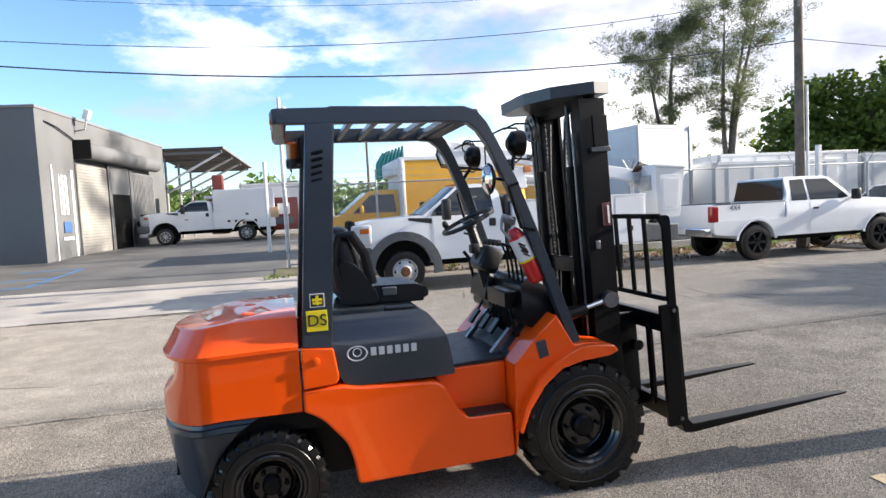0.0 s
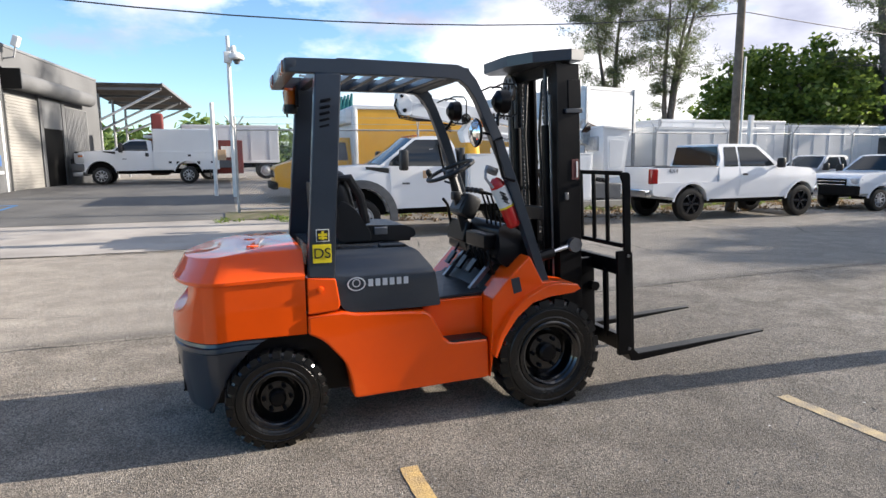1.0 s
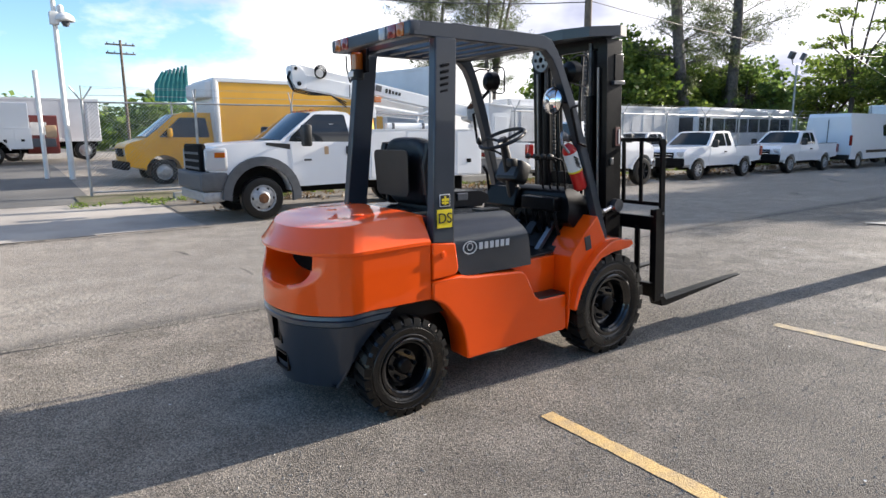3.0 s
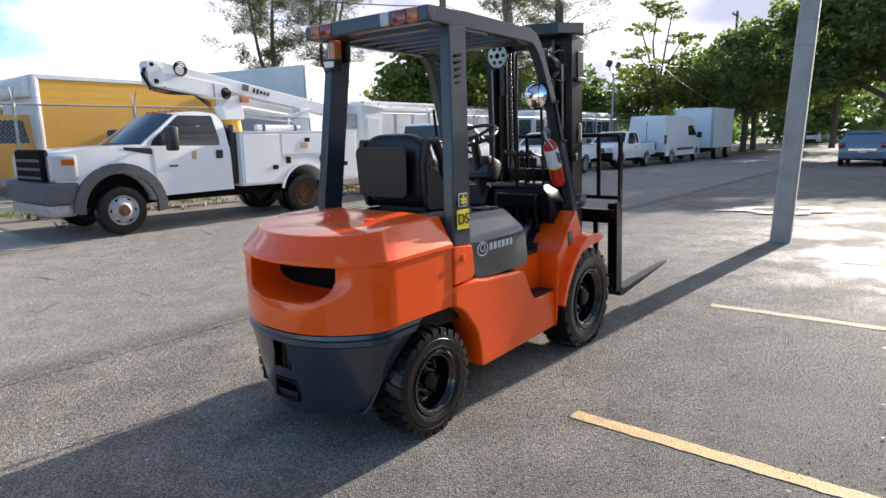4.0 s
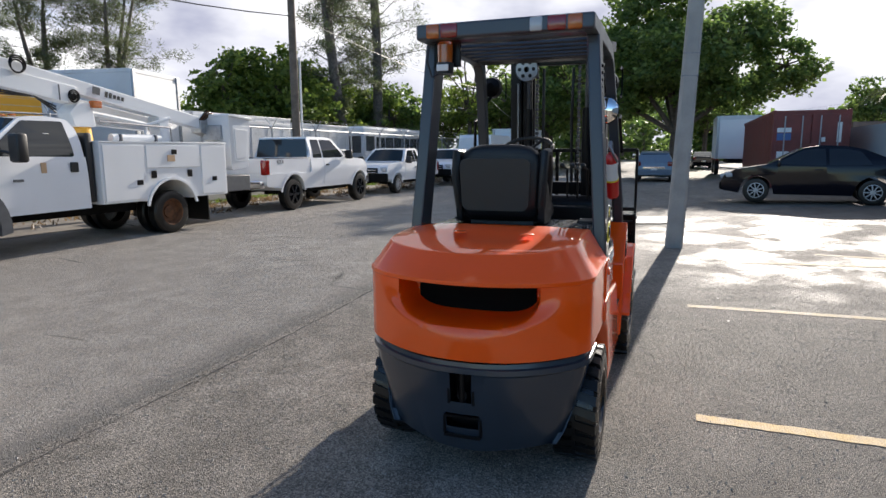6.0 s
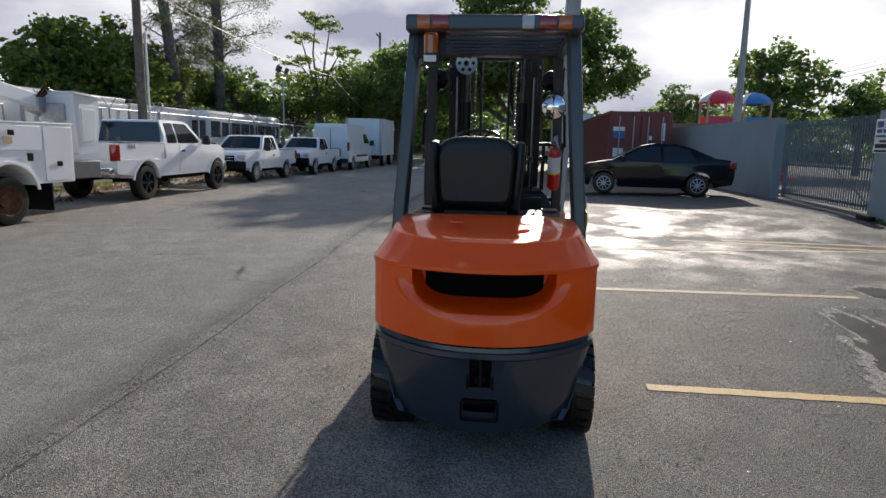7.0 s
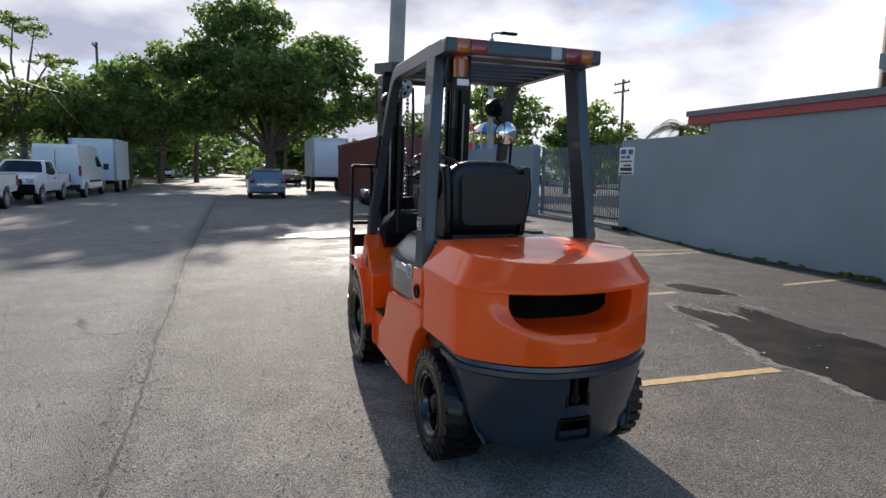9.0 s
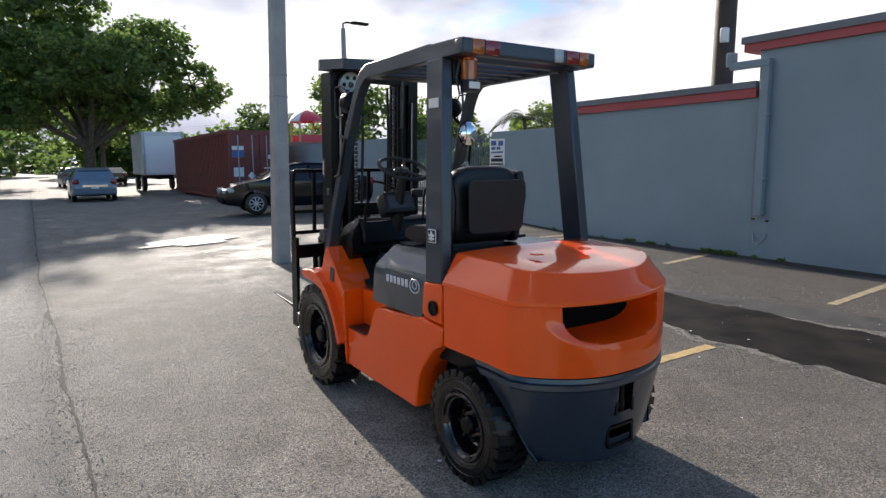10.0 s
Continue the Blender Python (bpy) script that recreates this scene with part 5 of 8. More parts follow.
# ---- vehicles ----
def road_wheel(parent, x, y, r, w, style="alloy", sgn=1, hubz=None):
    """A wheel of a parked vehicle: tyre, rim and spokes; its outer face looks to sgn * y."""
    W = bpy.data.objects.new("wheel", None)
    scene.collection.objects.link(W)
    W.parent = parent
    W.matrix_local = pose(x, y, hubz or r, 0, 0, 0 if sgn > 0 else 180)
    h, k = w / 2, 0.62
    part("tyre", Lathe([(r * k, -h), (r * 0.80, -h), (r * 0.95, -h * 0.9), (r, -h * 0.6), (r, h * 0.6), (r * 0.95, h * 0.9), (r * 0.80, h), (r * k, h * 0.96)], (0, 0, 0), 32), RUBBER, W)
    m = {"alloy": ALLOY, "black": RIMBLACK, "steel": GALV, "rust": RUST, "rustring": RUST}[style]
    rim = bmesh.new()
    if style == "rustring":
        lathe(rim, [(r * 0.63, h * 0.95), (r * 0.60, h * 0.98), (r * 0.55, h * 0.6), (r * 0.50, h * 0.1), (r * 0.30, h * 0.0), (r * 0.28, h * 0.2), (0.0, h * 0.2), (0, 0)], (0, 0, 0), 28)
    elif style in ("rust", "steel"):
        lathe(rim, [(r * 0.63, h * 0.95), (r * 0.60, h * 0.98), (r * 0.54, h * 0.75), (r * 0.42, h * 0.95), (r * 0.28, h * 1.12), (r * 0.24, h * 1.2), (0.0, h * 1.2), (0, 0)], (0, 0, 0), 28)
    else:
        lathe(rim, [(r * 0.63, h * 0.95), (r * 0.60, h * 0.97), (r * 0.56, h * 0.55), (r * 0.50, h * 0.30), (0.0, h * 0.25), (0, 0)], (0, 0, 0), 28)
    if style == "rust":
        m = GALV
    rm = part("rim", rim, DARKTRIM if style in ("alloy", "black") else m, W)
    if style in ("alloy", "black"):
        for i in range(9 if style == "alloy" else 6):
            a = 2 * math.pi * i / (9 if style == "alloy" else 6)
            sp = Box((r * 0.31, h * 0.78, 0), (r * 0.56, h * 0.35, r * (0.085 if style == "alloy" else 0.15)), 0.008)
            sp.transform(Euler((0, a, 0)).to_matrix().to_4x4())
            part("spoke", sp, m, rm)
        part("hub_cap", Lathe([(0, h * 0.5), (r * 0.16, h * 0.6), (r * 0.14, h * 1.0), (0, h * 1.03)], (0, 0, 0), 16), m, rm)
        part("rim_edge", Lathe([(r * 0.63, h * 0.97), (r * 0.585, h * 0.99), (r * 0.57, h * 0.8), (r * 0.60, h * 0.8)], (0, 0, 0), 28), m, rm)
    if style == "rust":
        part("hub_cap", Lathe([(0, h * 0.9), (r * 0.27, h * 0.9), (r * 0.24, h * 1.25), (0, h * 1.28)], (0, 0, 0), 18), RUST, rm)
        for i in range(6):
            a = 2 * math.pi * i / 6
            part("rim_slot", Lathe([(0, h * 0.80), (r * 0.07, h * 0.80), (r * 0.07, h * 0.88), (0, h * 0.88)], (r * 0.47 * math.cos(a), 0, r * 0.47 * math.sin(a)), 10), DARKTRIM, rm)
    return W


def wing_mirror(parent, x, y, z, sgn, m, s=1.0):
    mm = part("door_mirror", Box((x, y + sgn * 0.16 * s, z), (0.12 * s, 0.20 * s, 0.26 * s), 0.03), m, parent)
    part("mirror_stalk", Tube([(x + 0.02, y, z - 0.08), (x, y + sgn * 0.1 * s, z - 0.08)], 0.02), m, mm)


def wheel_wells(t, xs, z, r, hw):
    """Dark arches inside the body behind each wheel."""
    for x in xs:
        for sgn in (-1, 1):
            part("wheel_well", Prism(arc(x, z, r - 0.012, 178, 2, 12), sgn * (hw - 0.60), sgn * (hw - 0.27)), DARKTRIM, t)


def pickup(m, label, wb, rear, nose, z_sill, z_belt, z_roof, hw, cab0, roof0, roof1, ws, r, paint, front="chrome", rim="alloy", tailtext="", low=None):
    """Extended-cab pickup, rear axle at the origin, nose towards +x."""
    t = thing("pickup_truck", m, label, "pickup truck", "vehicles parked along the street")
    ar = r * 1.22
    zb = z_belt
    prof = [(rear + 0.05, z_sill + 0.12), (-ar, z_sill + 0.06)] + arc(0, r, ar, 170, 10, 10) + [(ar, z_sill)] + [(wb - ar, z_sill)] + arc(wb, r, ar, 170, 10, 10) + [(wb + ar + 0.02, z_sill + 0.06), (nose - 0.08, z_sill + 0.05), (nose, z_sill + 0.35), (nose - 0.04, zb - 0.14), (nose - 0.25, zb - 0.03), (ws, zb + 0.05), (ws - 0.5, zb + 0.02), (cab0 + 0.02, zb + 0.02), (cab0, zb - 0.36), (rear + 0.02, zb - 0.36), (rear, z_sill + 0.5)]

    def f(x, z):
        w = hw - 0.05 * smooth(nose - 0.9, nose, x) - 0.03 * smooth(z_sill + 0.3, z_sill, z) - 0.03 * smooth(zb - 0.2, zb + 0.07, z)
        return w + 0.018 * math.exp(-((z - (zb - 0.28)) / 0.1) ** 2)
    wheel_wells(t, (0, wb), r, ar, hw)
    body = part("body", shell(rounded(prof, 0.07, 3), f, (0.3, 1.2, 2.2, nose - 0.9, nose - 0.5, nose - 0.2), (z_sill + 0.15, z_sill + 0.3, zb - 0.35, zb - 0.28, zb - 0.2, zb - 0.08)), paint, t, "", 30)
    # cab above the belt
    cab = [(cab0, zb + 0.02), (cab0 + 0.10, zb + 0.22), (roof0, z_roof - 0.02), (roof0 + 0.25, z_roof), (roof1, z_roof - 0.01), (roof1 + 0.2, z_roof - 0.06), (ws, zb + 0.06), (ws, zb + 0.02)]

    def fc(x, z):
        return hw - 0.055 - 0.17 * smooth(zb, z_roof + 0.12, z)
    cb = part("cab", shell(rounded(cab, 0.05), fc, (roof0 + 0.3, roof1), (zb + 0.12, zb + 0.3, z_roof - 0.1)), paint, t, "", 34)
    # bed sides and tailgate
    for sgn in (-1, 1):
        part("bed_side", Box(((cab0 + rear) / 2, sgn * (hw - 0.055), zb - 0.17), (cab0 - rear - 0.06, 0.09, 0.40), 0.02), paint, body)
        # side windows
        mid = (roof0 + roof1) / 2 + 0.02
        part("side_window", skin(rounded([(mid + 0.03, zb + 0.03), (mid + 0.03, z_roof - 0.075), (roof1 + 0.10, z_roof - 0.085), (ws - 0.16, zb + 0.06), (ws - 0.4, zb + 0.03)], 0.03), fc, sgn), GLASS, cb)
        part("rear_window", skin(rounded([(roof0 + 0.10, zb + 0.03), (roof0 + 0.16, z_roof - 0.085), (mid - 0.04, z_roof - 0.075), (mid - 0.04, zb + 0.03)], 0.03), fc, sgn), GLASS, cb)
        d = part("door", skin(rounded([(mid, z_sill + 0.08), (mid, zb - 0.02), (ws - 0.12, zb - 0.02), (ws + 0.05, z_sill + 0.2), (ws - 0.05, z_sill + 0.08)], 0.04), f, sgn, 0.007), paint, body)
        part("door_handle", Box((mid + 0.14, sgn * (f(mid, zb - 0.2) + 0.02), zb - 0.17), (0.16, 0.03, 0.05), 0.012), PLASTIC, d)
        wing_mirror(body, ws - 0.12, sgn * (hw - 0.03), zb + 0.12, sgn, PLASTIC)
        part("headlamp", Box((nose - 0.10, sgn * (hw - 0.20), zb - 0.22), (0.22, 0.30, 0.16), 0.04, (0, 0, sgn * -18)), CLEARLENS, body, "clear headlamp")
        part("tail_lamp", Box((rear + 0.05, sgn * (hw - 0.055), zb - 0.19), (0.20, 0.15, 0.38), 0.03), REDLENS, body, "red tail lamp")
        part("bed_cap", Box(((cab0 + rear) / 2 + 0.02, sgn * (hw - 0.055), zb + 0.036), (cab0 - rear - 0.1, 0.10, 0.02), 0.006), PLASTIC, body, "black plastic bed rail cap")
        for ax_ in (0.0, wb):
            a = arc(ax_, r, ar, 172, 8, 14)
            b = arc(ax_, r, ar + 0.055, 172, 8, 14)
            part("wheel_arch", skin(a + b[::-1], f, sgn, 0.016, 0.03), paint, body)
            road_wheel(t, ax_, sgn * (hw - 0.13), r, 0.26, rim, sgn)
    part("tailgate", Box((rear + 0.04, 0, zb - 0.20), (0.06, 2 * hw - 0.24, 0.46), 0.015), paint, body)
    part("back_window", slab((cab0 + 0.03, zb + 0.05), (roof0 - 0.01, z_roof - 0.07), hw - 0.14, hw - 0.22, off=0.012), GLASS, cb)
    part("windscreen", slab((roof1 + 0.2, z_roof - 0.07), (ws - 0.01, zb + 0.07), hw - 0.27, hw - 0.15, bow=0.03, off=0.004), CLEARGLASS, cb)
    bump = CHROME if front == "chrome" else DARKTRIM
    part("rear_bumper", Box((rear - 0.07, 0, z_sill + 0.18), (0.16, 2 * hw - 0.1, 0.20), 0.03), CHROME, t, "chrome rear bumper")
    part("front_bumper", Box((nose + 0.02, 0, z_sill + 0.14), (0.20, 2 * hw - 0.06, 0.30), 0.05), low or bump, t)
    g = part("grille", Box((nose + 0.01, 0, zb - 0.28), (0.05, 2 * hw - 0.85, 0.24), 0.02), DARKTRIM, body)
    for i in range(2):
        part("grille_bar", Box((nose + 0.04, 0, zb - 0.33 + i * 0.10), (0.03, 2 * hw - 0.9, 0.025), 0.006), CHROME, g)
    part("underbody", Box((wb / 2, 0, z_sill - 0.02), (wb - 2 * ar, 2 * hw - 0.5, 0.2)), DARKTRIM, t)
    part("bed_floor", Box(((cab0 + rear) / 2, 0, zb - 0.35), (cab0 - rear - 0.1, 2 * hw - 0.3, 0.02)), DARKTRIM, body)
    part("plate", Box((rear - 0.155, 0, z_sill + 0.2), (0.012, 0.3, 0.14), 0.003), WHITETAG, t)
    if tailtext:
        for sgn in (-1, 1):
            part("badge", letters(tailtext, 0.17, Matrix.Translation((rear + 0.62, sgn * (hw - 0.004), zb - 0.06)) @ pose(0, 0, 0, 90, 0, 0 if sgn < 0 else 180)), GREYTRIM, body)
    return t


pickup(site(10.80, 13.14), "white extended-cab four-wheel-drive pickup with black wheels", 3.72, -1.22, 4.28, 0.55, 1.34, 1.96, 0.98, 0.84, 0.94, 2.10, 2.90, 0.43, WHITE, "chrome", "black", "4X4")
nis = pickup(site(20.89, 13.20, 0, 180), "white mid-size pickup with dark front bumper", 3.08, -1.15, 3.95, 0.48, 1.12, 1.68, 0.90, 0.70, 0.86, 1.72, 2.45, 0.345, WHITE, "dark", "alloy", "", DARKTRIM)
copy_thing(nis, site(26.9, 12.9, 0, 180))
copy_thing(nis, site(23.2, 17.6, 0, 180))
pickup(site(-13.2, 19.6), "black pickup with a chrome grille by the workshop", 3.72, -1.22, 4.28, 0.55, 1.25, 1.85, 0.98, 0.86, 1.0, 2.05, 2.85, 0.40, DARKCAR, "chrome", "alloy")


def cab_over(t, x0, paint, zr=2.10, flare=True):
    """Heavy pickup cab; x0 is the front axle; the nose points to +x."""
    r = 0.41
    prof = [(x0 - 2.12, 0.62), (x0 - 0.60, 0.60)] + arc(x0, 0.44, 0.60, 172, 8, 10) + [(x0 + 0.62, 0.56), (x0 + 0.92, 0.60), (x0 + 0.96, 1.05), (x0 + 0.95, 1.28), (x0 + 0.90, 1.36), (x0 + 0.80, 1.41), (x0 + 0.5, 1.46), (x0 - 0.35, 1.51), (x0 - 0.7, 1.48), (x0 - 2.10, 1.46)]

    def f(x, z):
        return 0.98 - 0.03 * smooth(1.2, 1.6, z) - 0.05 * smooth(x0 + 0.5, x0 + 1.1, x)
    body = part("body", shell(prof, f, (x0 - 1.5, x0 - 0.4, x0 + 0.4, x0 + 0.8), (0.9, 1.2, 1.4)), paint, t, "", 30)
    wheel_wells(t, (x0,), 0.44, 0.60, 0.98)
    cab = [(x0 - 2.10, 1.44), (x0 - 2.06, 1.9), (x0 - 1.95, zr - 0.04), (x0 - 1.6, zr), (x0 - 1.35, zr - 0.01), (x0 - 1.15, zr - 0.06), (x0 - 0.42, 1.49), (x0 - 0.42, 1.44)]

    def fc(x, z):
        return 0.93 - 0.16 * smooth(1.5, zr + 0.1, z)
    cb = part("cab", shell(rounded(cab, 0.05), fc, (x0 - 1.7, x0 - 1.3), (1.7, 1.85, 2.0)), paint, t, "", 34)
    for sgn in (-1, 1):
        part("side_window", skin(rounded([(x0 - 1.92, 1.465), (x0 - 1.86, zr - 0.075), (x0 - 1.20, zr - 0.08), (x0 - 0.66, 1.60), (x0 - 0.58, 1.475)], 0.04), fc, sgn), GLASS, cb)
        d = part("door", skin(rounded([(x0 - 2.0, 0.72), (x0 - 2.0, 1.445), (x0 - 0.62, 1.445), (x0 - 0.64, 0.86), (x0 - 0.70, 0.72)], 0.05), f, sgn, 0.007), paint, body)
        part("door_handle", Box((x0 - 1.86, sgn * 1.0, 1.30), (0.14, 0.03, 0.16), 0.02), PLASTIC, d)
        mm = part("door_mirror", Box((x0 - 0.85, sgn * 1.22, 1.60), (0.16, 0.24, 0.42), 0.04), PLASTIC, body, "tall black tow mirror")
        part("mirror_arm", Tube([(x0 - 0.75, sgn * 0.95, 1.56), (x0 - 0.82, sgn * 1.15, 1.52)], 0.025), PLASTIC, mm)
        part("headlamp", Box((x0 + 0.80, sgn * 0.81, 1.16), (0.40, 0.33, 0.43), 0.05, (0, 0, sgn * -9)), CLEARLENS, body, "clear stacked headlamp")
        part("side_marker", Box((x0 + 0.76, sgn * 0.975, 1.25), (0.19, 0.03, 0.10), 0.012, (0, 0, sgn * -9)), AMBER, body)
        part("door_badge", Box((x0 - 0.95, sgn * 0.995, 1.12), (0.16, 0.012, 0.04), 0.004), GREYTRIM, d)
        part("vent", Prism([(x0 - 0.60, 1.33), (x0 - 0.12, 1.42), (x0 - 0.12, 1.47), (x0 - 0.60, 1.44)], sgn * 0.955, sgn * 0.972, 0.003), PLASTIC, body)
        if flare:
            a, b = arc(x0, 0.44, 0.60, 190, -4, 16), arc(x0, 0.45, 0.76, 186, -2, 16)
            part("fender_flare", skin(a + b[::-1], f, sgn, 0.075, 0.10), GREYTRIM, body, "unpainted grey fender flare")
    part("windscreen", slab((x0 - 1.14, zr - 0.06), (x0 - 0.43, 1.50), 0.74, 0.86, bow=0.05, off=0.004), CLEARGLASS, cb)
    for i in range(5):
        part("roof_lamp", Box((x0 - 1.28, -0.5 + i * 0.25, zr + 0.012), (0.10, 0.06, 0.035), 0.01), AMBER, cb)
    g = part("grille", Box((x0 + 0.98, 0, 1.17), (0.14, 1.30, 0.58), 0.05), DARKTRIM, body)
    for i in range(3):
        part("grille_bar", Box((x0 + 1.04, 0, 1.00 + i * 0.14), (0.03, 1.18, 0.05), 0.01), GREYTRIM, g)
    part("front_bumper", Box((x0 + 0.88, 0, 0.76), (0.52, 2.02, 0.36), 0.07), GREYTRIM, t, "grey front bumper")
    part("air_dam", Box((x0 + 0.90, 0, 0.48), (0.40, 1.90, 0.20), 0.04), GALV, t)
    part("chassis", Box((x0 / 2 - 0.4, 0, 0.56), (x0 + 1.6, 0.9, 0.22)), DARKTRIM, t)
    return body, cb


def utility_body(t, rear, front, z0, z1, zl, raised=False):
    """Service body with lockers either side of the wheel."""
    hw = 1.06
    prof = [(rear, z0), (-0.58, z0)] + arc(0, 0.44, 0.58, 160, 20, 12) + [(0.58, z0), (front, z0), (front, z1), (rear, z1)]
    sb = part("service_body", Prism(prof, -hw, hw, 0.012), WHITEBODY, t, "white service body with lockers")
    part("bed_lip", Box(((rear + front) / 2, 0, z1 + 0.012), (front - rear + 0.02, 2 * hw + 0.03, 0.025), 0.005), WHITEBODY, sb)
    for sgn in (-1, 1):
        y = sgn * (hw + 0.008)
        for x0_, x1_, a, b in ((0.62, front - 0.05, z0 + 0.04, z1 - 0.04), (-0.72, 0.56, zl, z1 - 0.04), (rear + 0.05, -0.78, z0 + 0.04, z1 - 0.04)):
            d = part("locker_door", Box(((x0_ + x1_) / 2, y, (a + b) / 2), (x1_ - x0_, 0.022, b - a), 0.006), WHITEBODY, sb)
            hx = x0_ + 0.12 if x0_ > 0 else (x0_ + x1_) / 2
            part("latch", Box((hx, y + sgn * 0.016, a + 0.30 if x0_ > 0 or x0_ < -0.75 else b - 0.12), (0.13, 0.014, 0.09), 0.01), BLACK, d)
        for hx in (-0.45, 0.42):
            part("latch", Box((hx, y + sgn * 0.012, zl - 0.12), (0.12, 0.02, 0.14), 0.01), BLACK, sb)
        a, b = arc(0, 0.44, 0.58, 168, 12, 16), arc(0, 0.44, 0.63, 168, 12, 16)
        part("wheel_arch", Prism(a + b[::-1], sgn * hw, sgn * (hw + 0.035), 0.004), WHITEBODY, sb)
        part("mud_flap", Box((-0.92, sgn * 0.78, 0.42), (0.03, 0.55, 0.52), 0.004), RUBBER, t, "black rubber mud flap")
    part("rear_bumper", Box((rear - 0.40, 0, 0.86), (0.84, 2.0, 0.34), 0.02), GREYTRIM, t)
    return sb


def bucket_truck():
    t = thing("bucket_truck", site(6.03, 12.74, 0, 178), "white utility bucket truck with grey fender flares and lockers", "truck", "vehicles parked along the street")
    X = 3.78
    cab_over(t, X, WHITE)
    sb = utility_body(t, -1.50, 1.50, 0.66, 1.70, 1.25)
    # Black panel fills the gap behind the cab in place of its shade.
    part("gap_panel", Box((1.58, 0, 1.28), (0.13, 1.9, 1.15), 0.03), PLASTIC, t, "black panel standing in for the shaded gap behind the cab")
    for sgn in (-1, 1):
        road_wheel(t, X, sgn * 0.90, 0.41, 0.24, "rust", sgn)
        road_wheel(t, 0, sgn * 0.92, 0.41, 0.24, "rustring", sgn)
        road_wheel(t, 0, sgn * 0.62, 0.41, 0.22, "steel", sgn)
    # boom
    bmx = bpy.data.objects.new("boom", None)
    scene.collection.objects.link(bmx)
    bmx.parent = t
    bmx.location.x = -0.45
    bmx["label"] = "white folded aerial boom"
    part("pedestal", Lathe([(0, 1.2), (0.20, 1.2), (0.18, 1.75), (0.16, 2.02), (0, 2.02)], (1.50, 0.1, 0), 24, "z"), YELLOW, bmx)
    part("turret", Prism(rounded([(1.32, 1.98), (1.72, 1.98), (1.80, 2.22), (1.62, 2.42), (1.36, 2.38)], 0.04), -0.08, 0.27, 0.012), WHITEBODY, bmx)
    low = [(1.62, 2.36), (2.92, 2.55), (3.02, 2.68), (3.02, 2.80), (2.90, 2.84), (1.62, 2.66)]
    lb = part("lower_boom", Prism(rounded(low, 0.03), -0.04, 0.25, 0.012), WHITEBODY, bmx)
    part("boom_seam", Box((1.95, 0.252, 2.54), (0.02, 0.008, 0.26)), GREYTRIM, lb)
    part("outrigger_beam", Prism(rounded([(1.58, 2.08), (1.58, 2.52), (-0.28, 2.22), (-0.28, 1.96)], 0.03), -0.36, -0.07, 0.012), WHITEDULL, bmx, "dusty grey inner boom section")
    part("lift_ram", Tube([(1.45, 0.20, 2.24), (0.2, 0.20, 2.08)], 0.045, 10), WHITEDULL, bmx)
    knee = [(2.96, 2.56), (3.16, 2.56), (3.24, 2.68), (3.26, 2.98), (3.18, 3.04), (3.02, 2.98), (2.92, 2.80)]
    part("knuckle", Prism(rounded(knee, 0.03), -0.05, 0.26, 0.01), WHITEBODY, bmx, "white boom knuckle with black hoses")
    for x, z, q in ((2.62, 2.92, 0.13), (1.70, 2.50, 0.10)):
        for k in range(3):
            bm = bmesh.new()
            ring(bm, (x + 0.02 * k, 0.27 + 0.022 * k, z - 0.02 * k), q - 0.015 * k, 0.013, "y", 24, 6)
            part("hose_loop", bm, BLACK, bmx)
    for k in range(3):
        part("hose", Tube([(3.22, 0.20 - 0.05 * k, 2.98), (3.30, 0.22 - 0.05 * k, 2.78), (3.22, 0.24, 2.56 - 0.03 * k), (2.9, 0.26, 2.50 - 0.03 * k), (2.4, 0.27, 2.44), (2.05, 0.27, 2.30 - 0.05 * k)], 0.014, 6), BLACK, bmx)
    for p, q in (((3.16, 2.96), 0.035), ((3.10, 2.66), 0.045), ((1.72, 2.48), 0.06)):
        part("pivot", Lathe([(0, 0.0), (q, 0.0), (q, 0.03), (q * 0.6, 0.045), (0, 0.045)], (p[0], 0.25, p[1]), 18), BLACK, bmx)
    up = [(3.22, 2.82), (3.26, 3.02), (3.12, 3.06), (-1.34, 2.28), (-1.49, 2.20), (-1.46, 2.06), (-1.24, 2.04), (2.9, 2.78)]
    ub = part("upper_boom", Prism(rounded(up, 0.03), -0.02, 0.22, 0.012), WHITEBODY, bmx, "tapering white upper boom")
    for i in range(5):
        part("mark", Box((1.02 - i * 0.085, 0.224, 2.58 - i * 0.0155), (0.06, 0.006, 0.10 if i in (0, 1) else 0.07), 0.0, (0, -10, 0)), BLACKTAG, ub)
    part("mark_block", Box((1.22, 0.224, 2.63), (0.15, 0.006, 0.13), 0.0, (0, -10, 0)), GREYTRIM, ub)
    part("marker_lamp", Box((1.32, 0.30, 2.38), (0.18, 0.12, 0.13), 0.02), AMBER, bmx)
    part("boom_rest", Prism([(-0.35, 1.72), (-0.15, 1.72), (-0.12, 2.24), (-0.38, 2.24)], -0.05, 0.25, 0.01), WHITEBODY, bmx)
    part("rest_arm", Tube([(-0.4, 0.24, 2.22), (0.2, 0.24, 2.06), (0.25, 0.24, 1.76)], 0.03), WHITEBODY, bmx)
    part("stowed_tube", Tube([(1.15, 0.40, 1.80), (0.05, 0.40, 1.80)], 0.075, 14), WHITEBODY, bmx)
    for x in (1.0, 0.2):
        part("tube_clamp", Box((x, 0.40, 1.78), (0.06, 0.20, 0.17), 0.02), GREYTRIM, bmx)
    part("rail", Tube([(1.4, 0.45, 2.08), (-0.2, 0.45, 2.02), (-0.22, 0.45, 1.74)], 0.02), STEEL, bmx)
